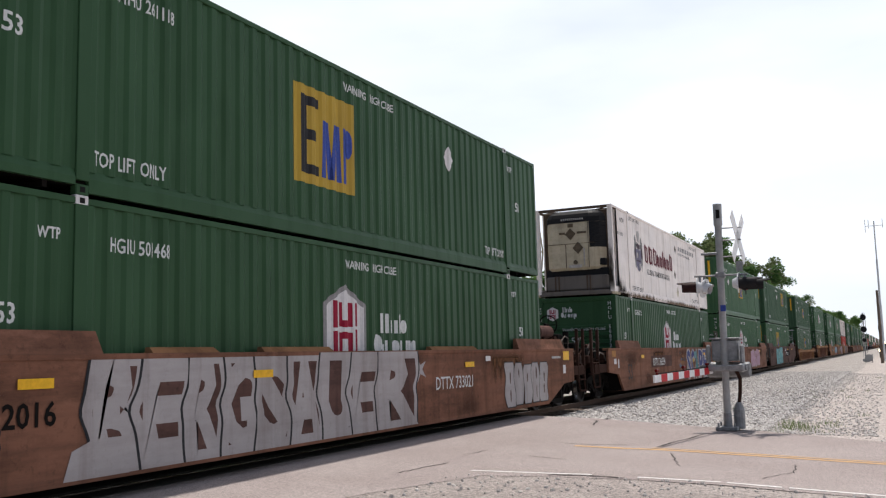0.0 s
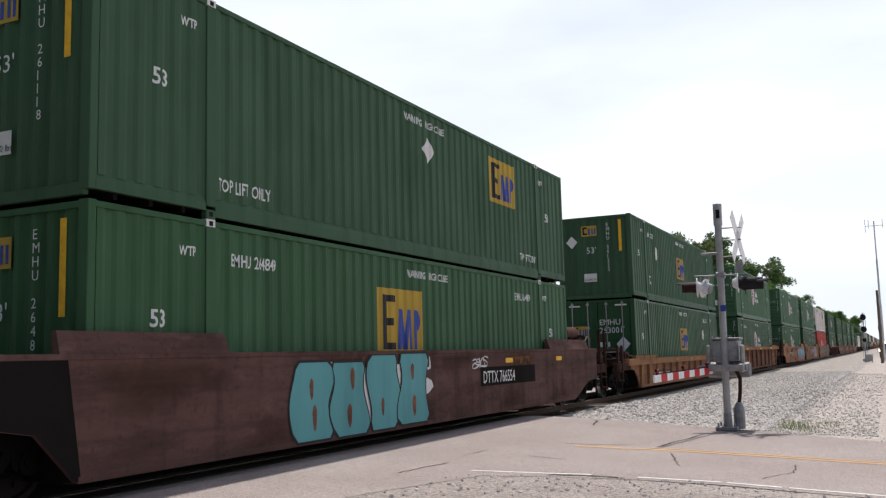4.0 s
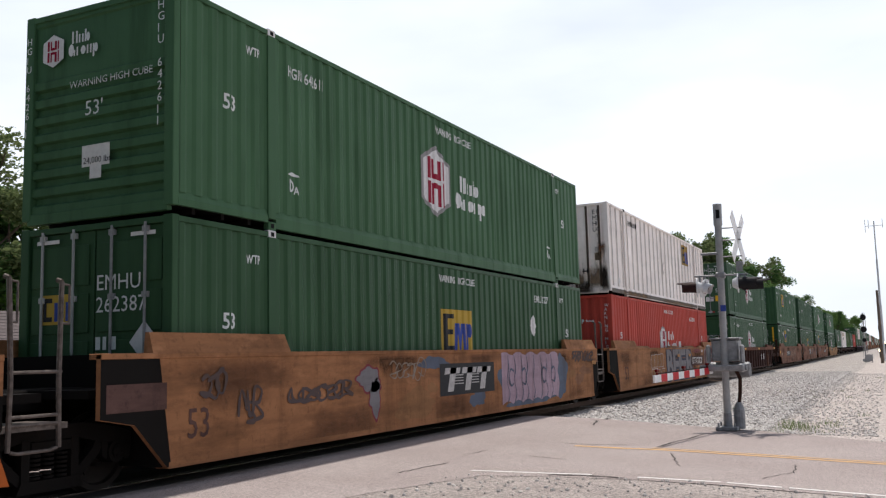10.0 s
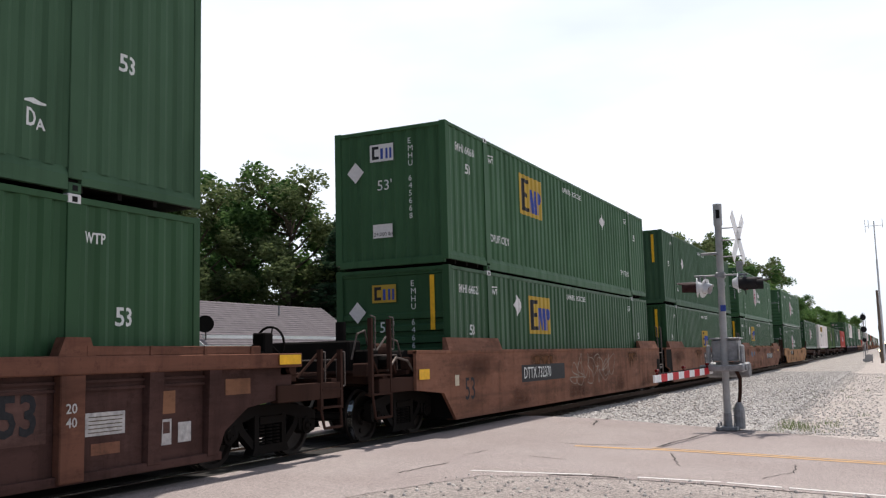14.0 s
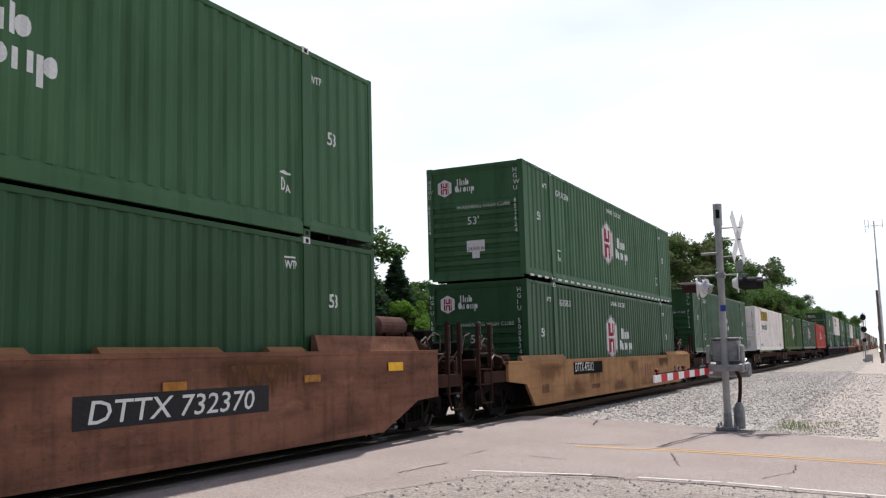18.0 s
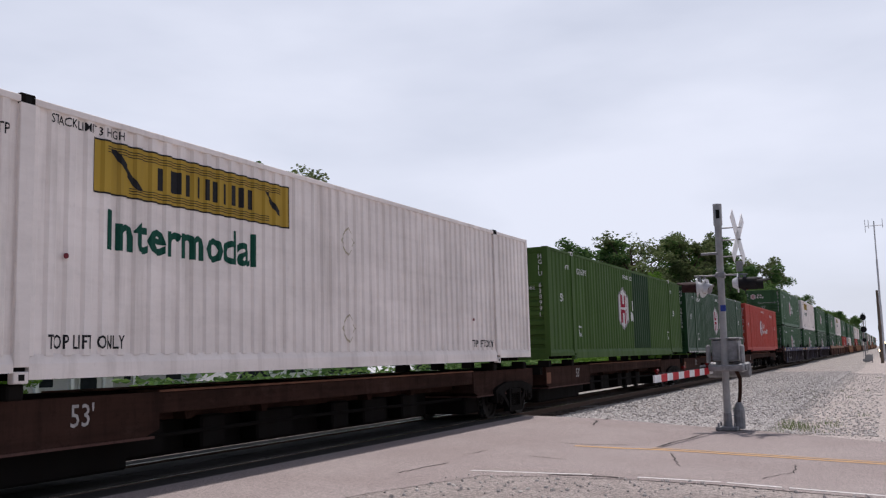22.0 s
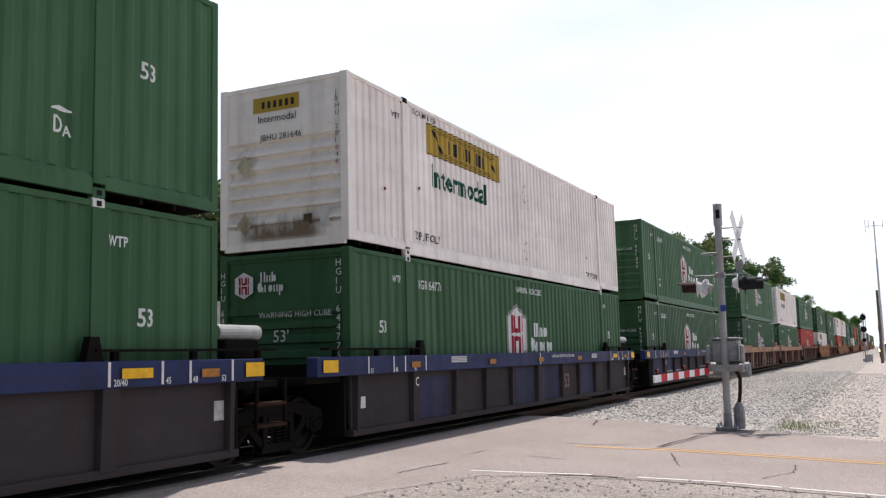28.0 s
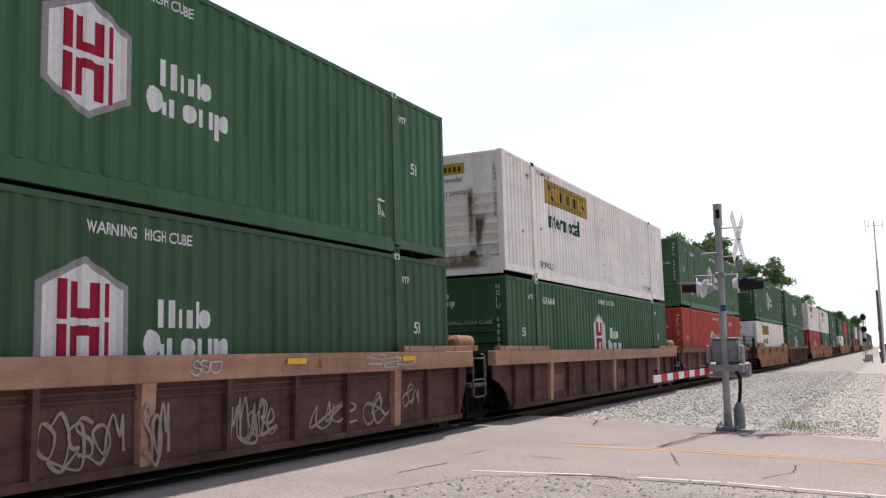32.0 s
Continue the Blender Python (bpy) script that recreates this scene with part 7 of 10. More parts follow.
STROKES = [((0.9, 0.8), (0.45, 1.0), (0.02, 0.55), (0.35, 0.0), (0.95, 0.2)),
           ((0.85, 0.85), (0.35, 1.0), (0.1, 0.72), (0.75, 0.4), (0.7, 0.05), (0.1, 0.1)),
           ((0.0, 1.0), (0.05, 0.25), (0.4, 0.0), (0.75, 0.3), (0.8, 1.0), (0.95, 0.1)),
           ((0.0, 0.0), (0.1, 0.95), (0.2, 0.4), (0.55, 0.95), (0.8, 0.6), (0.95, 0.0)),
           ((0.0, 0.35), (0.75, 0.6), (0.5, 1.0), (0.08, 0.5), (0.45, 0.0), (1.0, 0.3)),
           ((0.05, 0.0), (0.12, 1.0), (0.75, 0.9), (0.55, 0.5), (0.2, 0.48), (0.95, 0.0)),
           ((0.5, 1.0), (0.05, 0.6), (0.3, 0.02), (0.85, 0.3), (0.7, 0.95), (0.4, 0.9))]


def scrawl(c, y, z, w, h, mat, seed, x=SIDE_SMOOTH, n=14, t=0.025):
    """A thin spray-paint tag: a row of unreadable curled strokes, some of them joined."""
    r = random.Random(seed)
    count = max(3, n // 3)
    p = w / (count + 0.6)
    line = []
    for i in range(count):
        s = r.choice(STROKES)
        k, up, lean, flip = r.uniform(0.6, 1.0), r.uniform(0.0, 0.3), r.uniform(-0.2, 0.3), r.random() < 0.5
        line += [(y + p * (i + ((1 - a) if flip else a) * 1.55 + lean * (b - 0.5)), min(z + h, z + h * (up + b * k * 0.85))) for a, b in s[:: -1 if r.random() < 0.4 else 1]]
    ribbon(c, "graffiti_tag", line, mat, x, t, 0.010, "looping spray-painted tag")


def wild_style(c, y, z, w, h, seed, x=SIDE_SMOOTH):
    """A wild-style piece: sharp interlocking blades in pale blue and teal with highlights, over orange flames."""
    r = random.Random(seed)
    flames = []
    for k in range(9):
        a = y + w * k / 9 + r.uniform(-0.1, 0.1)
        flames.append([(a, z + 0.1), (a + 0.25 * w / 9, z + h * r.uniform(0.75, 1.0)), (a + 0.55 * w / 9, z + h * 0.6), (a + 0.8 * w / 9, z + h * r.uniform(0.8, 1.02)), (a + 1.3 * w / 9, z + 0.06)])
    for i, p in enumerate(flames):
        car_shape(c, "graffiti_cloud", [p], M_GRORANGE, x, 0.004 + 0.0005 * i, "sprayed orange flame")
    n = 7
    for i in range(n):
        a, p = y + 0.12 + (w - 0.3) * i / n, (w - 0.3) / n
        lo, hi = z + r.uniform(0.04, 0.14) * h, z + r.uniform(0.84, 0.98) * h
        k = r.uniform(-0.25, 0.25) * p
        blade = [(a, lo), (a + 0.42 * p, lo + 0.02), (a + 0.55 * p + k, lo + 0.38 * h), (a + 1.05 * p, lo + 0.10 * h), (a + 1.12 * p, lo + 0.42 * h),
                 (a + 0.80 * p, lo + 0.58 * h), (a + 1.18 * p, hi - 0.04), (a + 0.70 * p, hi), (a + 0.45 * p + k, lo + 0.66 * h), (a + 0.12 * p, hi - 0.06 * h), (a - 0.10 * p, lo + 0.45 * h)]
        mid = (a + 0.5 * p, (lo + hi) / 2)
        up = 0.010 + 0.0016 * i
        for q, mat, g_ in ((blade, M_LETBLUE, 1.10), (blade, M_GRTEAL if i % 3 == 1 else M_GRSKY, 1.0)):
            car_shape(c, "graffiti_outline" if g_ > 1 else "graffiti", [[(mid[0] + (u - mid[0]) * g_, mid[1] + (v - mid[1]) * g_) for u, v in q]], mat, x, up + (0.0006 if g_ == 1.0 else 0), "" if g_ > 1 else "sharp pale blue spray-painted blade")
        shade = [(a + 0.1 * p, lo + 0.06 * h), (a + 0.40 * p, lo + 0.08 * h), (a + 0.48 * p + k, lo + 0.40 * h), (a + 0.15 * p, lo + 0.34 * h)]
        glint = [(a + 0.16 * p, hi - 0.22 * h), (a + 0.40 * p + k, lo + 0.62 * h), (a + 0.66 * p, hi - 0.08 * h), (a + 0.60 * p, hi - 0.12 * h), (a + 0.38 * p + k, lo + 0.55 * h)]
        car_shape(c, "graffiti_shade", [shade], M_GRTEAL2, x, up + 0.0010)
        car_shape(c, "graffiti_glint", [glint], M_DECAL, x, up + 0.0010)


def reflectors(c, ys, z, x=1.52, mat=M_SAFETY, w=0.42, h=0.10):
    for y in ys:
        car_shape(c, "reflector", [rect(y, y + w, z, z + h)], mat, x, 0.026)


def owner_panel(c, y0, y1, z0, z1, x=SIDE_SMOOTH):
    """A dark panel with three leaning pale blocks and thin stripes."""
    car_shape(c, "number_panel", [rect(y0, y1, z0, z1)], M_LETBLACK, x, 0.005, "black emblem panel")
    w, h = y1 - y0, z1 - z0
    blocks = []
    for f in (0.12, 0.42, 0.70):
        a = y0 + f * w
        blocks.append([(a, z0 + 0.12 * h), (a + 0.10 * w, z0 + 0.12 * h), (a + 0.16 * w, z0 + 0.86 * h), (a + 0.06 * w, z0 + 0.86 * h)])
        blocks.append([(a - 0.05 * w, z0 + 0.66 * h), (a + 0.21 * w, z0 + 0.68 * h), (a + 0.23 * w, z0 + 0.86 * h), (a - 0.03 * w, z0 + 0.86 * h)])
    for b in blocks:
        car_shape(c, "emblem", [b], M_FADEDGREY, x, 0.010, "pale leaning block")
    for k in range(4):
        z = z0 + (0.34 + 0.09 * k) * h
        car_shape(c, "emblem_stripe", [rect(y0 + 0.24 * w, y0 + 0.40 * w, z, z + 0.03 * h), rect(y0 + 0.55 * w, y0 + 0.69 * w, z, z + 0.03 * h)], M_FADEDGREY, x, 0.0095)


def spine(label, trucks, num="53'"):
    """A skeletal platform: a centre sill with deep ends and container pedestals."""
    c = thing("spine_car", label, "rail car", "cars of the freight train")
    bm = bmesh.new()
    box(bm, -0.5, 0.5, -0.9, 17.1, 0.50, 0.84, 0.015)
    part("centre_sill", bm, M_SPINE, c)
    for a, b in ((0.38, 4.2), (13.45, 17.0)):
        bm = bmesh.new()
        slab_yz(bm, [(a, 0.44), (a + 0.25, 0.36), (b - 0.25, 0.36), (b, 0.44), (b, 0.88), (a, 0.88)], -1.0, 1.0)
        part("deep_sill", bm, M_SPINE, c)
        bm = bmesh.new()
        box(bm, -1.02, 1.02, a + 0.1, b - 0.1, 0.335, 0.365)
        part("flange", bm, M_BROWN2, c)
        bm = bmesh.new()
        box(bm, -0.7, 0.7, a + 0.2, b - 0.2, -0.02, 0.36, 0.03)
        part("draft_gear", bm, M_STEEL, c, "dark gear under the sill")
    bm = bmesh.new()
    for s in (-1, 1):
        box(bm, min(s * 0.86, s * 0.98), max(s * 0.86, s * 0.98), 4.2, 13.45, 0.62, 0.87, 0.01)
    part("side_channel", bm, M_SPINE, c)
    for y in (0.15, 2.0, 8.0, 14.15, 15.95):
        bm = bmesh.new()
        box(bm, -0.96, 0.96, y - 0.09, y + 0.09, 0.70, 0.905)
        if y != 8.0:
            for s in (-1, 1):
                box(bm, s * 1.06 - 0.15, s * 1.06 + 0.15, y - 0.10, y + 0.10, 0.885, 1.05, 0.02)
        part("pedestal", bm, M_STEEL, c)
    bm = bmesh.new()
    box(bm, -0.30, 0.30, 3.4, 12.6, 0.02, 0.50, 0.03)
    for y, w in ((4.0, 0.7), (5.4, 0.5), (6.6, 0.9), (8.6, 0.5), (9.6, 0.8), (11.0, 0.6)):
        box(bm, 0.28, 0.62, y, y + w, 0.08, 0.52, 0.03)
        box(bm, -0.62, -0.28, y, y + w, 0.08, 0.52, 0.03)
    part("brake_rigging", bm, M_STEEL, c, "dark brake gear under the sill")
    for y in (5.0, 6.6, 9.6, 11.2):
        bm = bmesh.new()
        slab_yz(bm, [(y, 0.5), (y + 0.12, 0.5), (y + 0.2, 0.84), (y - 0.08, 0.84)], -0.7, 0.7)
        part("outrigger", bm, M_SPINE, c)
    bm = bmesh.new()
    box(bm, 0.5, 1.0, 4.2, 13.45, 0.874, 0.90)
    box(bm, -1.0, -0.5, 4.2, 13.45, 0.874, 0.90)
    part("side_walk", bm, M_BROWN, c)
    bm = bmesh.new()
    tube(bm, [(0.6, 0.5, 0.3), (0.62, 8, 0.34), (0.6, 15.5, 0.3)], 0.03)
    tube(bm, [(0.3, -0.9, 0.6), (0.3, -1.6, 0.45), (0.3, -2.2, 0.6)], 0.03)
    part("brake_pipe", bm, M_STEEL, c)
    car_text(c, num, 0.25, 2.86, 0.56, M_FADEDGREY, 1.0)
    car_shape(c, "panel", [rect(0.42, 0.75, 0.46, 0.74)], M_BROWN, 1.0)
    for y in trucks:
        truck(c, y)
    return c


# ---- the train ----
def run(t):
    """Metres that the train has gone at t."""
    late = min(1.0, max(0.0, t - 5.0))
    return 14.44 * t - 0.01758 * (t - 16.0) ** 2 + 0.36 * (1 - late * late * (3 - 2 * late))


TRAIN = []   # (thing, place along the train, height)


def load(s, low=None, up=None, spine_load=None):
    for c, z in ((low, Z_LOW), (up, Z_UP), (spine_load, Z_SPINE)):
        if c is not None:
            TRAIN.append((c, s, z))


def add_car(c, s):
    TRAIN.append((c, s, 0.0))
    return c


A0, A1 = -1.28, 16.80       # side ends at an articulated joint
C0, C1 = -1.86, 18.02       # side ends at a coupling
RIBS_A = (-0.08, 2.18, 4.0, 5.95, 8.1, 10.2, 12.2, 14.0, 16.25)
RIBS_B = (-0.1, 0.9, 1.95, 2.9, 3.9, 5.0, 6.1, 7.2, 8.3, 9.4, 10.5, 11.6, 12.8, 14.1, 15.2, 16.2)
RIBS_C = (-0.08, 1.1, 2.3, 3.7, 5.05, 6.5, 8.0, 9.4, 10.85, 12.2, 13.75, 14.9, 16.2)
RIBS_D = (-0.1, 1.0, 2.2, 3.35, 4.5, 5.65, 6.85, 8.05, 9.25, 10.55, 12.1, 13.3, 14.5, 16.2)
RIBS_BLUE = (-0.08, 1.85, 3.5, 4.95, 6.4, 8.1, 9.8, 11.2, 12.7, 14.2, 16.2)
BROWN_LABEL = "weathered brown well car with plain steel sides and graffiti"


def unit(s, kind, mat, ends, topmat=None, ribs_at=RIBS_A, label="", pads=(), brake=False, tank=False, chord=None, wide=()):
    """One platform; ends: two letters, near and far, c coupled or a articulated. The far articulated joint carries the shared truck."""
    y0, y1 = (C0 if ends[0] == "c" else A0), (C1 if ends[1] == "c" else A1)
    if kind in ("smooth", "flat"):
        c = smooth_well(mat, label or BROWN_LABEL, y0, y1, pads, flat=kind == "flat")
    else:
        c = ribbed_well(mat, topmat or mat, label or "rust-brown ribbed well car with dirty steel sides", y0, y1, ribs_at, kind == "blue", chord, wide)
    endmat = M_STEEL if kind == "blue" else M_RUST
    for k, far in ((0, False), (1, True)):
        if ends[k] == "c":
            coupled_end(c, endmat, far, brake=brake and far, tank=tank and far, deckmat=endmat, tall=kind in ("smooth", "flat"), high=kind == "blue")
            truck(c, 17.86 if far else -1.6)
        else:
            articulated_end(c, mat, far)
            if kind == "smooth":
                fy = (lambda y: 16.154 - y) if far else (lambda y: y)
                car_shape(c, "end_panel", [[(fy(-0.645 if far else -1.28), 0.645), (fy(-0.59 if far else -0.79), 0.555), (fy(-0.29), 0.055), (fy(-0.22), 0.055), (fy(-0.20 if far else -0.42), 0.95 if far else 1.30), (fy(-0.645 if far else -1.28), 0.95 if far else 1.30)]], M_STEEL, up=0.004, label="dark grimy end panel")
            if far:
                truck(c, 16.154 + 1.57)
                if kind == "blue":
                    low_step(c, 16.75, endmat)
                else:
                    ladder(c, 16.88, M_GRAB, z1=2.06 if kind == "smooth" else 1.22)
                if kind == "ribbed":
                    bm = bmesh.new()
                    for a, b, r0, r1 in ((16.52, 16.57, 0.07, 0.135), (16.57, 17.30, 0.135, 0.135), (17.30, 17.36, 0.135, 0.07)):
                        rod(bm, (1.2, a, 1.49), (1.2, b, 1.49), r0, 16, r1)
                    part("air_reservoir", bm, M_CHORD, c, "faded salmon air reservoir")
                    bm = bmesh.new()
                    for y in (16.7, 17.1):
                        box(bm, 1.06, 1.34, y, y + 0.05, 0.94, 1.42)
                    part("reservoir_bracket", bm, endmat, c)
    return add_car(c, s)


S = [0.91, 24.09, 43.60, 62.71, 86.15, 109.46, 132.93, 152.18, 171.51, 194.85, 218.20, 237.46, 256.92, 280.24, 300.78, 321.39,
     338.98, 356.41, 374.33, 394.88, 414.22, 433.90, 457.42, 476.66]

# 0: brown car with silver letters
c = unit(S[0], "smooth", M_BROWN, "ac", pads=((2.85, 4.0), (4.9, 6.6), (9.85, 11.9)), tank=True, brake=True)
fat_word(c, "BERGSAUER", (1.95, 2.65, 3.40, 4.06, 4.70, 5.44, 6.20, 7.02, 7.82, 9.20), 0.075, 1.24, M_SILVER, M_LETBLACK, M_BROWN2)
car_text(c, "2016", 0.24, 0.9, 0.64, M_STEEL, bold=0.006, squeeze=0.95)
car_shape(c, "graffiti", [[(1.62, 0.07), (2.5, 0.07), (2.5, 0.46), (2.0, 0.46), (1.72, 0.36)]], M_SILVER, up=0.009)
car_shape(c, "graffiti", [[(9.30 + 0.30 * math.cos(k * math.pi / 5) * (1 if k % 2 else 0.35), 1.0 + 0.24 * math.sin(k * math.pi / 5) * (1 if k % 2 else 0.35)) for k in range(10)]], M_SILVER, up=0.010)
throw_up(c, 5, 13.3, 0.12, 2.6, 0.95, M_SILVER, M_LETBLACK, M_BROWN2, 2, line=0.02)
car_text(c, "DTTX 733021", 0.235, 9.95, 0.62, M_LETTER, squeeze=0.88)
car_text(c, "53", 0.34, 0.55, 0.38, M_LETBLACK)
reflectors(c, (1.05, 4.62, 11.2), 1.0, 1.50)
reflectors(c, (12.2,), 1.10, 1.50, M_DECAL, 0.25, 0.1)
car_shape(c, "plate", [rect(17.16, 17.62, 1.05, 1.27)], M_SAFETY, up=0.012, label="yellow plate")
car_shape(c, "plate", [rect(17.12, 17.32, 0.72, 0.93)], M_DECAL, up=0.012, label="white label plate")
car_shape(c, "label_bars", [rect(16.3, 16.95, 1.10, 1.15)], M_FADEDGREY, up=0.012)
load(S[0], hub("HGIU 501468", 2, True), emp("EMHU 261118", 2, logo=(5.91, 0.82, 1.68, 1.5), top_only=0.36, dia=(11.21, 2.1)))
# 1: white refrigerated box on a brown car
c = unit(S[1], "smooth", M_BROWN, "ca")
car_text(c, "DTTX 766554", 0.27, 3.72, 0.72, M_LETTER, panel=(M_BROWN2, 3.44, 6.72, 0.66, 1.06))
car_text(c, "53", 0.5, 0.3, 0.36, M_LETBLACK)
car_shape(c, "graffiti_cloud", [wavy(10.7, 0.75, 0.9, 0.5, 91), wavy(10.6, 0.2, 0.6, 0.3, 92)], M_GRTEAL, up=0.004, label="sprayed colour cloud")
car_shape(c, "graffiti_cloud", [wavy(10.5, 0.7, 0.7, 0.25, 93), wavy(15.6, 0.55, 0.5, 0.4, 94)], M_GOLD, up=0.006)
for ch, ya, yb, mt in (("S", 9.52, 10.34, M_GRBLUE), ("C", 10.38, 11.21, M_GRBLUE), ("A", 11.23, 12.08, M_GRTEAL2), ("P", 12.10, 13.03, M_GRBLUE), ("E", 13.06, 13.97, M_GRBLUE)):
    spray_letter(c, ch, ya, yb, 0.12, 1.10, mt, M_SILVER)
reflectors(c, (2.0, 13.2, 15.7), 1.00, 1.50, w=0.36)
car_shape(c, "plate", [rect(-1.5, -1.08, 1.08, 1.26)], M_DIRTYAMBER, up=0.012, label="rusty orange plate")
car_shape(c, "plate", [rect(-1.3, -1.04, 0.86, 1.02), rect(-0.86, -0.74, 0.74, 1.0)], M_DECAL, up=0.012, label="pale label plates")
for k, (yy, zz, ww, hh) in enumerate(((8.0, 0.66, 1.4, 0.5), (8.3, 0.30, 1.2, 0.34), (8.1, 0.95, 0.9, 0.28), (9.1, 0.1, 0.9, 0.5), (13.7, 0.72, 1.1, 0.42), (14.2, 0.4, 0.8, 0.3), (7.2, 0.2, 0.9, 0.3))):
    for q in range(3):
        car_shape(c, "graffiti_cloud", [wavy(yy + 0.3 * q * ww, zz + 0.12 * ((q * 7 + k) % 3 - 1), ww * 0.42, hh * 0.36, 300 + 5 * k + q)], (M_GRSLATE, M_TANTOP, M_TAGDARK)[(k + q) % 3], up=0.0035 + 0.0002 * k + 0.00005 * q, label="sprayed colour cloud")
load(S[1], hub("HGIU 508725", 2, True), reefer())
# 2
c = unit(S[2], "smooth", M_BROWN, "aa")
car_text(c, "53", 0.44, 0.4, 0.34, M_LETBLACK)
throw_up(c, 5, 9.0, 0.2, 3.8, 0.95, M_GRPINK, M_SILVER, M_BROWN, 3, line=0.03)
reflectors(c, (2.6, 12.8), 1.02, 1.50, w=0.36)
load(S[2], hub("HGIU 641111", 1, True), emp("EMHU 263385", 0, dia=(3.65, 1.82), logo=(7.2, 1.12, 1.5, 0.88)))
# 3
c = unit(S[3], "smooth", M_BROWN2, "ac", tank=True)
car_text(c, "DTTX 766554", 0.25, 10.04, 0.66, M_LETTER, panel=(M_STEEL, 9.89, 13.04, 0.60, 0.98))
throw_up(c, 4, 3.4, 0.10, 4.1, 1.18, M_GRTEAL, M_LETBLACK, M_BROWN, 4, line=0.035, backing=((M_DECAL, 3.2, 0.06, 4.5, 1.26),))
scrawl(c, 9.45, 0.95, 0.85, 0.26, M_DECAL, 3)
scrawl(c, 7.3, 0.92, 0.35, 0.3, M_DECAL, 4, n=9)
reflectors(c, (11.2, 14.5), 1.05, 1.50, w=0.42)
load(S[3], emp("EMHU 264849", 1, True, logo=(6.2, 1.12, 1.62, 1.16)), emp("EMHU 261118", 3, logo=(11.2, 1.56, 1.5, 1.0), top_only=0.40, dia=(8.24, 2.1), nonum=True))
# 4: yellow ribbed car
c = unit(S[4], "ribbed", M_TANRUST, "cc", M_TANTOP, RIBS_D, "faded yellow ribbed well car with rust stains", tank=True, chord=(0.78, 0.99))
car_text(c, "DTTX", 0.22, 2.36, 0.26, M_LETTER, SHEET, panel=(M_BROWN2, 2.27, 3.28, 0.22, 0.54), to=3.16, lean=0.12)
car_text(c, "468085", 0.22, 3.50, 0.26, M_LETTER, SHEET, panel=(M_BROWN2, 3.42, 4.43, 0.22, 0.54), to=4.32, lean=0.12)
car_text(c, "53", 0.27, 7.15, 0.36, M_BROWN2, SHEET, bold=0.012)
car_shape(c, "emblem", [rect(10.75, 10.87, 0.26, 0.60), rect(10.75, 11.2, 0.54, 0.60), rect(11.3, 11.42, 0.26, 0.60), rect(11.2, 11.62, 0.54, 0.60)], M_GRMAROON, SHEET, label="faded maroon blocks")
car_shape(c, "stain", [rect(7.9, 8.0, 0.1, 0.4), rect(8.2, 8.32, 0.1, 0.4)], M_BROWN2, SHEET, 0.004)
reflectors(c, (5.0, 7.9, 9.3, 11.8, 13.5), 0.86, 1.52, M_DIRTYAMBER, 0.42, 0.07)
load(S[4], emp("EMHU 263001", 2, True, "doors", dia=(12.4, 1.78), nonum=True, back=M_FADEDGOLD, logo=(7.4, 1.10, 1.40, 0.90)), emp("EMHU 261222", 3, dia=(3.74, 1.81), back=M_FADEDGOLD, logo=(7.4, 1.12, 1.40, 0.88)))
# 5: brown ribbed car
c = unit(S[5], "ribbed", M_RIBCAR, "cc", M_TANTOP, RIBS_A, brake=False, chord=(1.14, 1.34))
scrawl(c, 1.2, 0.5, 0.8, 0.3, M_TAGCREAM, 8, SHEET)
scrawl(c, 8.5, 0.55, 1.1, 0.4, M_TAGCREAM, 9, SHEET)
scrawl(c, -0.9, 0.7, 0.5, 0.3, M_TAGCREAM, 10, SHEET, n=8)
reflectors(c, (1.0, 7.0, 12.5), 1.17, 1.52, M_SAFETY, 0.7, 0.09)
car_shape(c, "panel", [rect(0.12, 0.32, 0.34, 0.62)], M_DECAL, SHEET)
car_shape(c, "stain", [wavy(2.4, 0.34, 0.8, 0.32, 410), wavy(14.9, 0.62, 0.6, 0.3, 411)], M_TANTOP, SHEET)
car_shape(c, "plate", [rect(12.93, 13.2, 1.20, 1.31)], M_DECAL, 1.52, label="white label plate")
car_shape(c, "label_bars", [rect(12.96, 13.17, 1.215 + 0.025 * i, 1.225 + 0.025 * i) for i in range(3)], M_BORDER, 1.52, 0.010)
car_shape(c, "plate", [rect(14.35, 14.68, 0.52, 0.72), rect(15.74, 15.92, 0.30, 0.54)], M_FADEDGREY, SHEET, label="pale label plates")
load(S[5], hub("HGIU 651582", 2, True), hub("HGIU 502773", 0))
# 6: yellow plain car with a colourful piece
c = unit(S[6], "smooth", M_TAN, "ca", label="faded yellow well car with plain sides and bright graffiti")
car_text(c, "DTTX 727220", 0.25, 2.82, 0.62, M_LETTER, panel=(M_STEEL, 2.71, 5.46, 0.55, 0.93), to=5.36)
scrawl(c, 2.95, 1.0, 2.6, 0.24, M_TAGDARK, 12, n=26, t=0.03)
scrawl(c, 5.6, 0.98, 3.4, 0.26, M_TAGDARK, 13, n=34, t=0.03)
wild_style(c, 10.15, 0.06, 6.5, 1.2, 5)
scrawl(c, 8.6, 0.35, 1.0, 0.42, M_TAGDARK, 41, n=12, t=0.05)
car_shape(c, "panel", [rect(4.4, 4.8, 1.14, 1.28)], M_DECAL)
load(S[6], hub("HGIU 501525", 1, True), hub("HGIU 647207", 0))
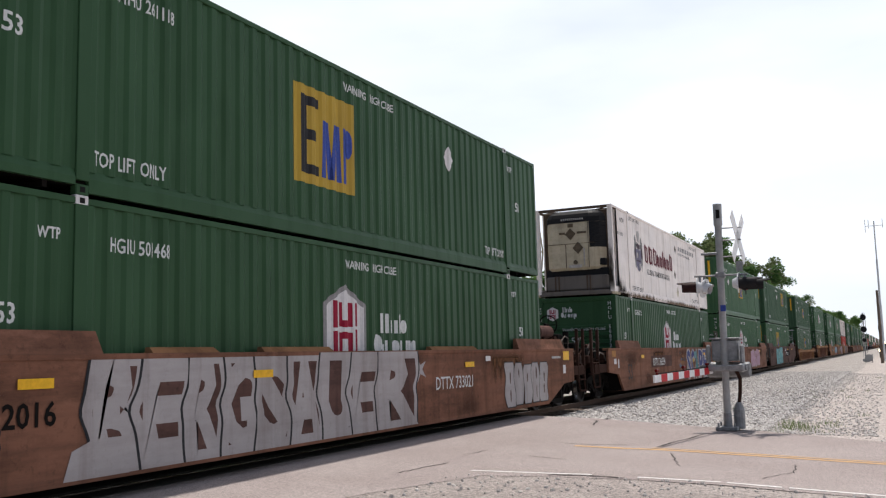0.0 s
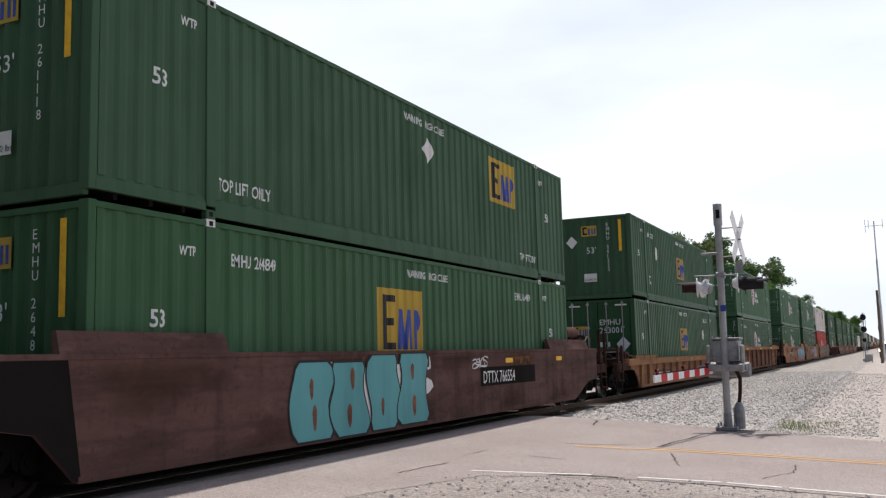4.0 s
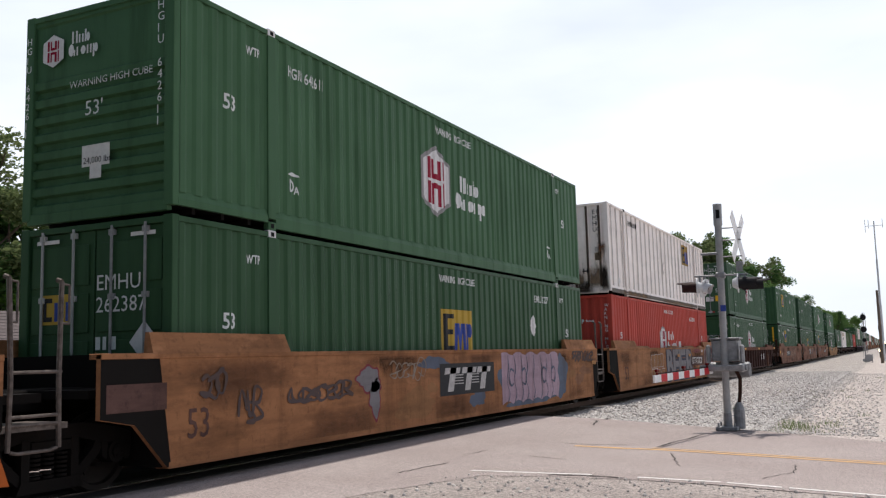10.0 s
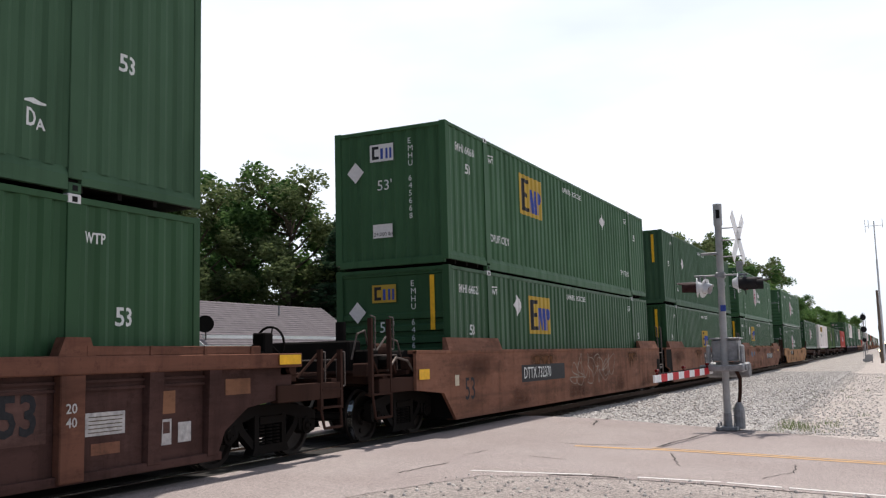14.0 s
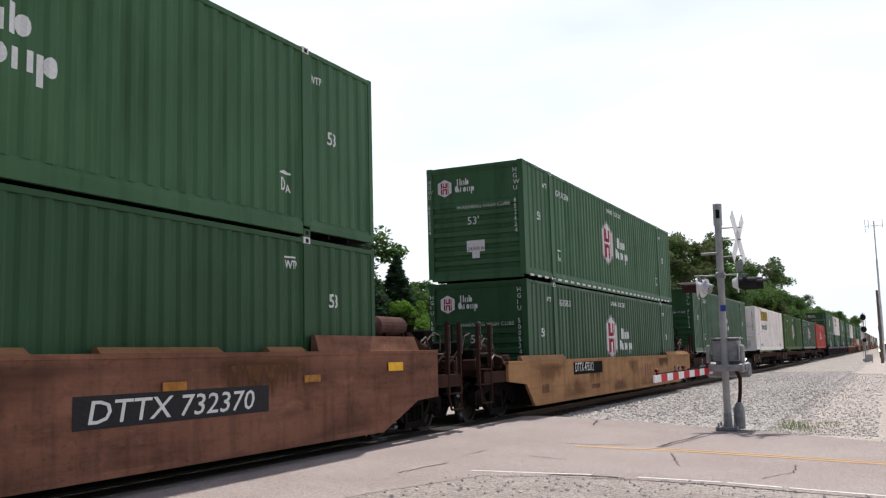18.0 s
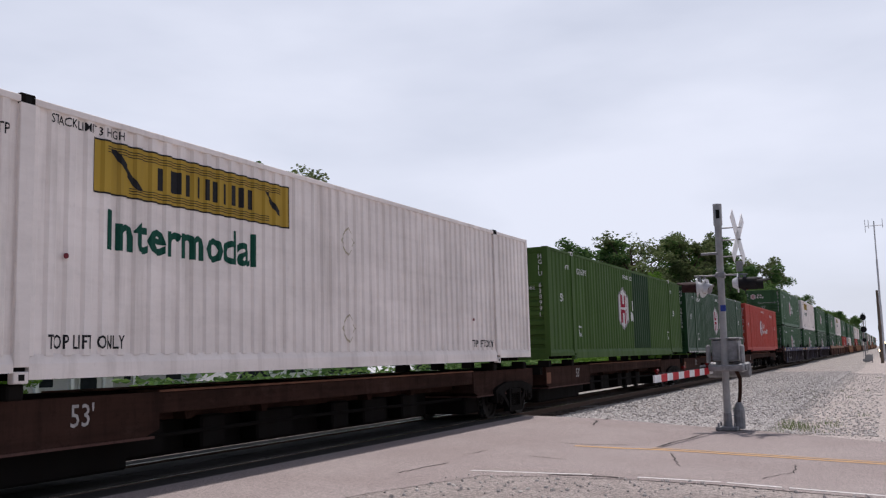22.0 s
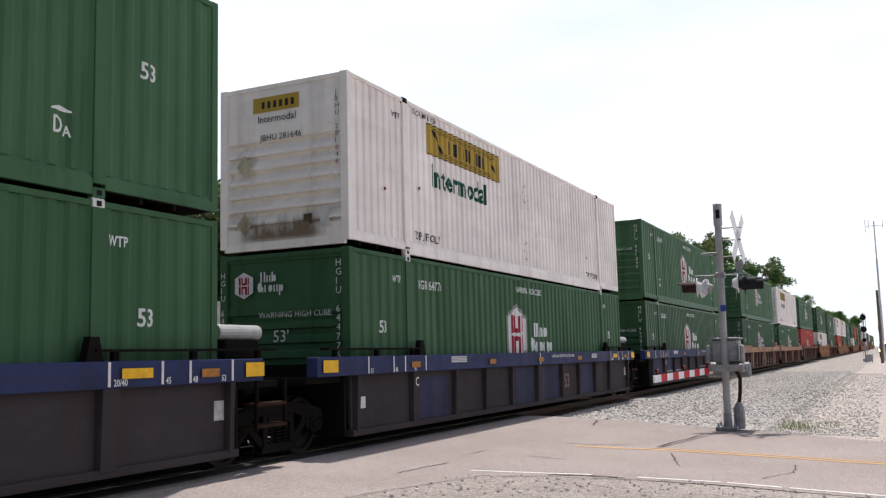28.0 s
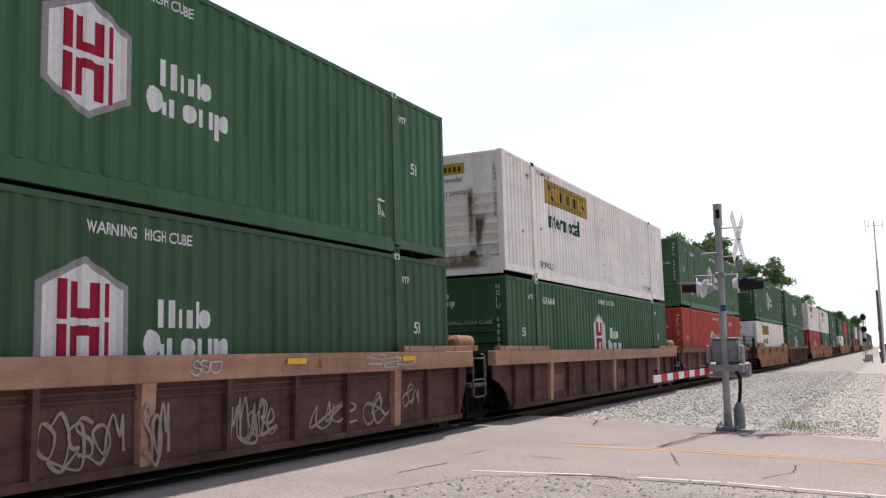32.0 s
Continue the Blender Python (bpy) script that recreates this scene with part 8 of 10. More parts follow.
# 7
c = unit(S[7], "smooth", M_TAN, "aa", label="faded yellow well car with plain sides and patchy graffiti")
owner_panel(c, 6.75, 9.30, 0.49, 1.08)
car_shape(c, "graffiti_cloud", [wavy(9.5, 0.10, 2.4, 1.22, 71), wavy(8.0, 0.18, 0.9, 0.4, 72), wavy(5.9, 0.95, 1.3, 0.3, 73)], M_GRSLATE, up=0.003, label="sprayed grey-blue cloud")
edge = [(9.72 + 3.60 * i / 24, 0.16 + 0.07 * abs(math.sin(i * math.pi / 4))) for i in range(25)]
crown = [(13.36 - 3.64 * i / 23, 1.18 + 0.10 * abs(math.sin(i * math.pi / 5 + 0.4))) for i in range(24)]
car_shape(c, "graffiti_cloud", [wavy(9.5, 0.04, 4.2, 0.42, 77, 18), wavy(13.0, 0.12, 1.25, 1.15, 78)], M_GRSLATE, up=0.0045, label="sprayed grey-blue cloud")
car_shape(c, "graffiti", [edge + [(13.46, 0.5), (13.34, 0.8), (13.44, 1.0)] + crown], M_GRPALE, up=0.007, label="pale pink spray-painted mass")
for i, y_ in enumerate((10.05, 10.45, 10.85, 11.2, 11.62, 12.12, 12.50, 12.86)):
    ribbon(c, "graffiti_line", [(y_ - 0.05, 0.18), (y_ + 0.08, 0.38), (y_ - 0.06 + 0.04 * (i % 3), 0.66), (y_ + 0.05, 0.94), (y_ - 0.04 * (i % 2), 1.20)], M_GRSLATE, SIDE_SMOOTH, 0.030, 0.012, "thin grey sprayed line")
for y_, s_ in ((10.25, 1), (11.0, -1), (12.32, 1), (12.98, -1)):
    ribbon(c, "graffiti_line", [(y_ + s_ * 0.13, 0.86), (y_ - s_ * 0.05, 0.90), (y_ - s_ * 0.14, 0.72), (y_ - s_ * 0.05, 0.56), (y_ + s_ * 0.12, 0.60)], M_GRSLATE, SIDE_SMOOTH, 0.045, 0.020, "curled grey sprayed line")
for k, (y_, z_, w_, h_) in enumerate(((13.8, 0.55, 1.0, 0.3), (15.0, 0.62, 1.2, 0.26), (14.6, 0.4, 1.0, 0.3))):
    car_shape(c, "rust_patch", [wavy(y_, z_, w_, h_, 400 + k)], (M_TANTOP, M_TANRUST, M_TANRUST)[k], up=0.0025 + 0.0003 * k)
reflectors(c, (16.22,), 0.90, SIDE_SMOOTH, M_DIRTYAMBER, 0.34, 0.10)
car_shape(c, "stain", [wavy(4.9, 0.1, 1.8, 0.6, 74), wavy(6.2, 0.55, 0.5, 0.22, 75)], M_TANTOP, up=0.002)
scrawl(c, 0.25, 0.72, 0.5, 0.4, M_TAGDARK, 43, n=8, t=0.05)
scrawl(c, 0.95, 0.42, 0.55, 0.5, M_TAGDARK, 44, n=7, t=0.05)
scrawl(c, 2.05, 0.62, 1.7, 0.3, M_TAGDARK, 45, n=22, t=0.05)
car_text(c, "53", 0.36, 0.05, 0.34, M_BROWN2)
car_shape(c, "graffiti_cloud", [wavy(3.75, 0.62, 0.95, 0.52, 5), wavy(4.15, 0.22, 0.5, 0.75, 6)], M_GRMAROON, up=0.003)
car_shape(c, "graffiti_cloud", [wavy(3.80, 0.66, 0.85, 0.44, 5), wavy(4.19, 0.27, 0.42, 0.66, 6)], M_GRGREY, up=0.004)
scrawl(c, 4.85, 0.78, 1.35, 0.42, M_TAGCREAM, 31, n=20, t=0.022)
scrawl(c, 14.5, 1.0, 1.9, 0.32, M_TAGDARK, 42, n=24, t=0.075)
car_shape(c, "panel", [rect(-1.2, -0.3, 0.70, 1.0)], M_BROWN2)
load(S[7], emp("EMHU 262387", 2, True, "doors", dia=(12.36, 1.77), nonum=True), hub("HGIU 642611", 0))
# 8
c = unit(S[8], "smooth", M_TAN, "ac", pads=((2.2, 3.9), (7.2, 8.9), (9.95, 11.9), (13.05, 13.75)), label="faded yellow well car with plain sides and grey graffiti", tank=True, brake=True)
throw_up(c, 4, 3.9, 0.66, 1.9, 0.46, M_TANTOP, M_SILVER, M_BROWN, 8, line=0.02)
throw_up(c, 4, 3.9, 0.14, 1.9, 0.46, M_TANTOP, M_SILVER, M_BROWN, 9, line=0.02)
for ch, ya, yb in (("B", 6.34, 7.44), ("E", 7.42, 8.52), ("E", 8.46, 9.86), ("R", 9.86, 11.45)):
    spray_letter(c, ch, ya, yb, 0.16, 1.10, M_GRGREY, M_GRDARK, tone="dark")
car_shape(c, "graffiti_cloud", [wavy(9.30, 0.30, 0.55, 0.62, 15)], M_GRWINE, up=0.003)
scrawl(c, 11.3, 1.08, 1.6, 0.28, M_GRMAROON, 52, n=20, t=0.045)
scrawl(c, 13.2, 1.12, 0.42, 0.14, M_DECAL, 53, n=8, t=0.02)
reflectors(c, (8.08, 10.24), 0.98, 1.53, M_DIRTYAMBER, 0.42, 0.10)
car_text(c, "DTTX 727220", 0.27, 11.0, 0.66, M_LETTER, panel=(M_BROWN2, 10.85, 13.55, 0.58, 0.98), squeeze=1.0, x=1.535)
for ch, ya, yb in (("G", 13.86, 15.02), ("E", 15.06, 16.3)):
    spray_letter(c, ch, ya, yb, 0.14, 1.16, M_GRWINE, M_GRLAV)
car_text(c, "53", 0.42, 0.4, 0.36, M_BROWN2)
load(S[8], red_hub("HGIU 633088"), white_ribbed())
# 9: dark brown ribbed car
c = unit(S[9], "ribbed", M_SOOTCAR, "cc", M_RIBCAR, RIBS_B, brake=True)
car_text(c, "DTTX", 0.26, 2.10, 0.60, M_LETTER, SHEET, squeeze=0.72)
car_text(c, "57066", 0.26, 3.02, 0.60, M_LETTER, SHEET, squeeze=0.66)
car_shape(c, "panel", [rect(0.15, 0.42, 0.40, 0.66)], M_DECAL, SHEET)
car_shape(c, "emblem", [rect(11.26, 11.95, 0.52, 0.88), rect(12.11, 12.80, 0.52, 0.88)], M_DECAL, SHEET, label="white painted blocks")
car_shape(c, "emblem_bars", [rect(11.61, 12.45, 0.58 + 0.07 * i, 0.605 + 0.07 * i) for i in range(3)], M_BROWN2, SHEET, 0.009)
car_shape(c, "stain", [rect(13.12, 13.78, 0.46, 1.0)], M_BROWN2, SHEET, 0.004, "paler repainted patch")
car_text(c, "53", 0.40, 13.22, 0.56, M_LETBLACK, SHEET, bold=0.012, to=13.66)
for y0, y1, z0, z1, mt in ((14.27, 14.82, 0.48, 0.72, M_FADEDGREY), (14.35, 14.75, 0.28, 0.40, M_BROWN), (15.2, 15.54, 0.29, 0.58, M_FADEDGREY), (15.65, 15.87, 0.30, 0.53, M_FADEDGREY), (15.2, 15.6, 0.64, 0.90, M_TANRUST), (16.5, 17.0, 0.80, 1.0, M_TANRUST)):
    car_shape(c, "plate", [rect(y0, y1, z0, z1)], mt, SHEET, 0.006)
car_shape(c, "plate", [rect(15.23, 15.38, 0.32, 0.55), rect(15.40, 15.51, 0.42, 0.55)], M_BROWN2, SHEET, 0.009)
car_shape(c, "label_bars", [rect(14.31, 14.78, 0.51 + 0.04 * i, 0.52 + 0.04 * i) for i in range(5)], M_TAUPE, SHEET, 0.009)
bm = bmesh.new()
box(bm, SHEET, 1.51, 13.86, 14.18, 0.05, 1.12, 0.012)
slab_yz(bm, [(13.82, 1.31), (14.30, 1.31), (14.22, 1.50), (13.90, 1.50)], 1.38, 1.51)
part("wide_post", bm, M_RIBCAR, c, "wide brown post with a guide lug")
car_text(c, "20", 0.10, 13.92, 0.74, M_FADEDGREY, 1.512, to=14.06)
car_text(c, "40", 0.10, 13.92, 0.60, M_FADEDGREY, 1.512, to=14.06)
reflectors(c, (17.45,), 1.16, 1.52, M_SAFETY, 0.5, 0.13)
reflectors(c, (-1.6, 3.1, 9.0), 1.18, 1.52, M_SAFETY, 0.5, 0.08)
load(S[9], hub("HGIU 511447", 2, True, sticker=False), hub("HGIU 642516", 3, front="doors"))
# 10 to 12: brown three-platform car
c = unit(S[10], "smooth", M_BROWN, "ca")
car_text(c, "DTTX 732370", 0.26, 3.35, 0.68, M_LETTER, panel=(M_LETBLACK, 3.2, 6.2, 0.60, 0.98), squeeze=0.86)
car_text(c, "53", 0.44, 0.15, 0.38, M_LETBLACK)
scrawl(c, 6.6, 0.35, 4.2, 0.85, M_TAGCREAM, 17, n=26)
car_shape(c, "panel", [rect(-0.3, -0.12, 0.66, 0.86)], M_CREAM)
reflectors(c, (-1.8,), 0.82, 1.50, M_SAFETY, 0.4, 0.18)
load(S[10], emp("EMHU 646625", 2, True, "h", logo=(4.38, 1.58, 1.53, 0.90), dia=(3.68, 2.22), fore=True), emp("EMHU 645668", 1, logo=(4.05, 1.52, 1.52, 0.98), top_only=0.66, dia=(11.04, 2.15), fore=True, mid53=1.95, endlogo=M_DECAL, vents=False))
c = unit(S[11], "smooth", M_BROWN, "aa")
owner_panel(c, 6.35, 8.75, 0.50, 1.10)
for y_, z_, w_, h_, k in ((14.75, 0.30, 0.85, 0.75, 51), (15.55, 0.62, 0.60, 0.40, 52), (10.2, 0.5, 0.6, 0.6, 53), (12.0, 0.6, 0.9, 0.5, 54)):
    scrawl(c, y_, z_, w_, h_, M_GRSLATE, k, n=9, t=0.06)
car_shape(c, "label_bars", [rect(13.7, 13.85, 0.62, 0.76), rect(13.9, 14.05, 0.5, 0.62)], M_TANTOP, up=0.004)
reflectors(c, (7.4, 10.6), 1.06, 1.50, w=0.36)
load(S[11], emp("EMHU 646001", 2, True, logo=(7.38, 1.22, 1.43, 0.75), nonum=True), emp("EMHU 261222", 3, logo=None, dia=(3.7, 1.8), nonum=True))
c = unit(S[12], "smooth", M_BROWN, "ac", pads=((2.2, 3.4), (5.0, 7.0), (8.3, 9.2), (10.06, 12.06), (13.0, 13.87)), tank=True)
car_text(c, "DTTX 732370", 0.25, 9.90, 0.61, M_LETTER, panel=(M_LETBLACK, 9.70, 12.95, 0.555, 0.90), to=12.62, lean=0.2)
car_text(c, "53", 0.44, 0.5, 0.34, M_LETBLACK)
car_shape(c, "graffiti_cloud", [wavy(2.0, 0.7, 1.0, 0.4, 61), wavy(3.2, 0.8, 0.7, 0.3, 62)], M_GRSLATE, up=0.004)
car_shape(c, "graffiti_cloud", [wavy(6.8, 0.5, 0.8, 0.3, 63)], M_TANTOP, up=0.004)
reflectors(c, (16.15,), 1.0, 1.50, w=0.50, h=0.14)
reflectors(c, (10.95, 13.75), 0.90, 1.50, M_DIRTYAMBER, w=0.40)
load(S[12], emp("EMHU 649157", 2, True, "v", logo=(4.5, 1.57, 1.42, 0.88), dia=(3.75, 2.17), fore=True, mid53=1.88), hub("HGIU 505482", 0))
# 13: yellow plain car
c = unit(S[13], "flat", M_TANPALE, "cc", label="faded yellow well car with low plain sides", brake=True)
car_text(c, "DTTX 475312", 0.235, 2.8, 0.74, M_LETTER, panel=(M_STEEL, 2.65, 5.3, 0.66, 0.98), squeeze=0.86)
car_shape(c, "emblem", [rect(10.3 + 0.35 * i, 10.42 + 0.35 * i, 0.4, 0.8) for i in range(3)], M_GRMAROON)
car_text(c, "53", 0.29, 14.86, 0.35, M_BROWN2, bold=0.02)
car_shape(c, "notice_frame", [[(15.42, 0.39), (15.86, 0.42), (15.98, 0.68), (15.54, 0.65)]], M_FADEDGREY, up=0.004, label="pale framed notice")
car_shape(c, "notice", [[(15.46, 0.42), (15.83, 0.445), (15.93, 0.655), (15.57, 0.63)]], M_TANRUST, up=0.006)
car_shape(c, "notice", [[(15.52, 0.48), (15.85, 0.50), (15.90, 0.60), (15.57, 0.58)]], M_STEEL, up=0.008)
car_shape(c, "stain", [rect(4.2, 5.0, 0.24, 0.36), rect(0.2, 0.7, 0.3, 0.5)], M_BROWN, up=0.004)
load(S[13], hub("HGIU 500534", 2), hub("HGWU 652624", 0, stripes=True))
# 14 to 18: skeletal platforms
SPINE_LABEL = "rust-brown spine car with open deck and container pedestals"
for k, tr in ((14, (1.2, 18.4)), (15, (15.6,)), (16, (15.4,)), (17, (15.3,)), (18, (14.05,))):
    c = spine(SPINE_LABEL, tr)
    add_car(c, S[k])
    if k == 14:
        car_text(c, "53'", 0.27, 15.24, 0.56, M_FADEDGREY, 1.0)
        car_text(c, "TTAX", 0.25, 8.80, 0.645, M_FADEDPINK, 0.98, to=9.46)
        car_text(c, "656013", 0.25, 10.08, 0.645, M_FADEDPINK, 0.98, to=11.1)
    if k in (14, 18):
        coupled_end(c, M_BROWN2, k == 18, brake=True)
load(S[14], spine_load=hub("HGIU 512134", 2, stripes=True))
load(S[15], spine_load=hunt(number="JBHU 303321"))
lime = hub("HGIU 638991", mat=M_LIME)
side_shape(lime, "repair_panel", [rect(8.55, 10.85, 0.29, 2.79)], M_PATCH, "wave", 0.0055, "darker green replacement panel")
tagged(lime, "faded olive-green corrugated container with a dark repaired panel")
load(S[16], spine_load=lime)
load(S[17], spine_load=hub("HGIU 505598", 4, stripes=True))
load(S[18], spine_load=red_hub("UPHU 200685"))
# 19 to 21: blue three-platform car
BLUE_BAYS = {19: ((0.05, 1.6, 0.5), (8.28, 9.68, 0.5)), 20: ((2.0, 3.3, 0.86), (6.75, 7.9, 0.9), (8.28, 9.68, 0.9), (11.3, 12.58, 0.9)),
             21: ((0.05, 1.6, 0.9), (2.03, 3.34, 0.9), (3.68, 4.8, 0.6))}
BLUE_LABEL = "dirty blue ribbed well car with worn yellow markers"
for k, ends in ((19, "ca"), (20, "aa"), (21, "ac")):
    c = unit(S[k], "blue", M_BLUEDIRT, ends, M_BLUE, RIBS_BLUE, BLUE_LABEL, brake=k == 21)
    for y in (0.14, 0.96, 1.36, 2.13, 8.05, 14.12, 14.91, 15.37, 16.14):
        car_shape(c, "tick", [rect(y, y + 0.04, 0.98, 1.24)], M_DECAL, 1.52)
    for y, word in ((14.2, "20/40"), (14.98, "45"), (15.43, "48"), (15.95, "53"), (0.22, "53"), (1.02, "48"), (1.7, "45")):
        car_text(c, word, 0.075, y, 0.985, M_LETTER, 1.52)
    reflectors(c, (1.58, 5.0, 7.92, 10.9, 15.57), 1.04, 1.52, M_DIRTYAMBER, 0.32, 0.10)
    reflectors(c, (14.30,), 1.06, 1.52, M_SAFETY, 0.46, 0.11)
    car_shape(c, "panel", [rect(15.95, 16.14, 0.50, 0.74)], M_FADEDGREY, SHEET)
    if ends[1] == "a":
        reflectors(c, (16.40,), 1.02, 1.52, M_SAFETY, 0.38, 0.18)
    reflectors(c, (C0 if ends[0] == "c" else A0 + 0.12, ), 1.02, 1.52, M_SAFETY, 0.40, 0.18)
    car_shape(c, "notice", [rect(3.2, 3.9, 1.10 + 0.03 * i, 1.12 + 0.03 * i) for i in range(4)], M_DECAL, 1.52)
    car_text(c, "53,000 LBS. MAX. GROSS WT. FOR 20 FT CONTAINERS", 0.065, 8.9, 1.13, M_LETTER, 1.52, squeeze=0.8)
    car_shape(c, "notice", [rect(12.2, 12.7, 1.08 + 0.03 * i, 1.10 + 0.03 * i) for i in range(4)], M_DECAL, 1.52)
    car_text(c, {19: "A", 20: "C", 21: "B"}[k], 0.16, 1.76, 0.72, M_LETTER, 1.508)
    if k != 20:
        car_text(c, "DTTX", 0.22, 2.39, 0.28, M_FADEDGREY, SHEET, to=3.45, lean=0.15)
        car_text(c, "888735", 0.22, 3.75, 0.28, M_FADEDGREY, SHEET, to=4.95, lean=0.15)
    car_text(c, "53", 0.36, 10.12, 0.36, M_FADEDPINK, SHEET, bold=0.012)
    car_shape(c, "panel", [rect(0.05, 0.24, 0.44, 0.62)], M_DECAL, SHEET)
    for y0, y1, z1 in BLUE_BAYS[k]:
        car_shape(c, "repaint", [rect(y0, y1, 0.13, z1)], M_BLUEWORN, SHEET, 0.003, "cleaner blue patch")
load(S[19], hub("HGIU 649766", 1, True), hub("HGIU 647556", 0))
load(S[20], hub("HGIU 644776", 1, True), hunt(number="JBHU 281646"))
load(S[21], hub("HGIU 650870", 2, True), hub("HGIU 501097", 0))
# 22, 23 and on: brown ribbed three-platform car
c = unit(S[22], "ribbed", M_BROWN2, "ca", M_CHORD, RIBS_C, tank=False, chord=(1.0, 1.31), wide=(2, 6, 10))
for y, z, w, h, k, n in ((0.6, 0.2, 1.2, 0.6, 1, 9), (3.9, 0.2, 1.0, 0.6, 3, 8), (6.55, 0.10, 0.62, 0.70, 104, 6), (7.05, 0.16, 0.68, 0.62, 9, 8), (9.52, 0.16, 0.95, 0.60, 5, 18), (11.3, 0.16, 1.3, 0.50, 6, 8), (12.72, 0.14, 1.0, 0.56, 7, 8), (14.05, 0.35, 0.6, 0.4, 8, 5)):
    scrawl(c, y, z, w, h, M_TAGCREAM, 70 + k, SHEET, n=n, t=0.042)
scrawl(c, 7.90, 0.05, 0.40, 0.85, M_TAGCREAM, 79, 1.505, n=5, t=0.045)
car_text(c, "DTTX 723089", 0.22, 2.5, 0.32, M_TAGCREAM, SHEET, to=4.6, lean=0.15)
scrawl(c, 8.62, 1.04, 0.56, 0.22, M_FADEDGREY, 81, 1.52, n=7, t=0.026)
scrawl(c, 10.45, 1.05, 1.0, 0.22, M_TAGCREAM, 83, 1.52, n=7, t=0.022)
scrawl(c, 12.65, 1.05, 1.7, 0.22, M_FADEDGREY, 82, 1.52, n=10, t=0.024)
reflectors(c, (1.9, 5.2, 10.55, 13.85), 1.16, 1.52, M_SAFETY, 0.45, 0.08)
load(S[22], hub("HGIU 500765", 3, True), hub("HGIU 502471", 0))
c = unit(S[23], "ribbed", M_BROWN2, "aa", M_CHORD, RIBS_C, chord=(1.0, 1.31), wide=(2, 6, 10))
car_shape(c, "stain", [rect(2.4, 3.4, 0.3, 0.7), rect(8.6, 9.4, 0.3, 0.7)], M_BROWN, SHEET)
load(S[23], hub("HGIU 648680", 1, True), hunt(True, "JBHU 269420"))

for c, s_, z in list(TRAIN):
    if c.name.startswith("shipping_container") and z == Z_LOW and s_ in (S[3], S[4], S[7]):
        side_text(c, "lettering", {S[3]: "EMHU 264849", S[4]: "EMHU 263001", S[7]: "EMHU 262387"}[s_], 0.17, 12.55, 2.34, M_LETTER, "wave", 0.003, 0.68)

# the cars that follow, seen at a distance
base_far = unit(496.0, "ribbed", M_BROWN2, "ac", M_BROWN, RIBS_A)
FAR_HUB_L, FAR_HUB_U = hub("HGIU 508114", 1, True), hub("HGIU 641902", 0)
load(496.0, red_hub("HGIU 633512"), FAR_HUB_U)
hunt_far = hunt(True, "JBHU 275118")
s = 496.0 + 23.45
c = unit(s, "smooth", M_TAN, "ca", label="faded yellow well car with plain steel sides")
red_far = red_hub("HGIU 630077")
load(s, hunt_far, FAR_HUB_L)
far_smooth = c
order = ["gg", "rw", "gw", "gg", "wg", "gr", "gg", "rg", "gw", "gg", "ww", "gg", "rg", "gw", "gg", "gg", "wg", "gg", "gr"]
s += 19.3
far_src = {"g": FAR_HUB_L, "r": red_far, "w": hunt_far}
far_k = 0
red_used = False
for k, pair in enumerate(order):
    src = far_smooth if k % 3 else base_far
    add_car(copy_thing(src, Matrix.Identity(4)), s)
    for ch, z in zip(pair, (Z_LOW, Z_UP)):
        if ch == "r" and not red_used:
            b, red_used = red_far, True
        else:
            b = copy_thing(far_src[ch], Matrix.Identity(4))
        TRAIN.append((b, s, z))
    s += 19.3 if k % 3 else 23.4
for me in (MESHES[("wheelset", M_WHEEL.name)],):
    polish(me)


# ---- the crossing signal ----
MX, MY, MZ = 6.02, 18.4, -0.30
g = thing("crossing_signal", "grey crossing gate mast with lamps, crossbuck and lowered striped arm", "railway signal", m=pose(MX, MY, MZ, 0, 0.6, 0))
bm = bmesh.new()
rod(bm, (0, 0, 0.02), (0, 0, 3.92), 0.068, 16)
rod(bm, (0, 0, 3.92), (0, 0, 4.34), 0.085, 16)
part("mast", bm, M_ALU, g, smooth=False)
bm = bmesh.new()
box(bm, -0.02, 0.05, -0.088, -0.08, 4.05, 4.22)
part("mast_window", bm, M_DARK, g)
bm = bmesh.new()
box(bm, -0.2, 0.2, -0.2, 0.2, -0.02, 0.05, 0.01)
rod(bm, (0, 0, 0.05), (0, 0, 0.30), 0.085, 12, 0.075)
for sx in (-0.15, 0.15):
    for sy in (-0.15, 0.15):
        rod(bm, (sx, sy, 0.05), (sx, sy, 0.12), 0.02, 6)
part("mast_base", bm, M_GALV, g)
bm = bmesh.new()
rod(bm, (0.20, 0.12, 0.0), (0.20, 0.12, 0.36), 0.105, 12)
rod(bm, (0.20, 0.12, 0.36), (0.20, 0.12, 0.50), 0.105, 12, 0.05)
part("junction_base", bm, M_GALV, g, "grey cylindrical junction base")
bm = bmesh.new()
tube(bm, [(0.21, 0.12, 0.48), (0.24, 0.1, 0.7), (0.26, 0.05, 0.95), (0.18, 0.0, 1.15)], 0.035)
part("cable_conduit", bm, M_RUST, g, "black cable conduit")
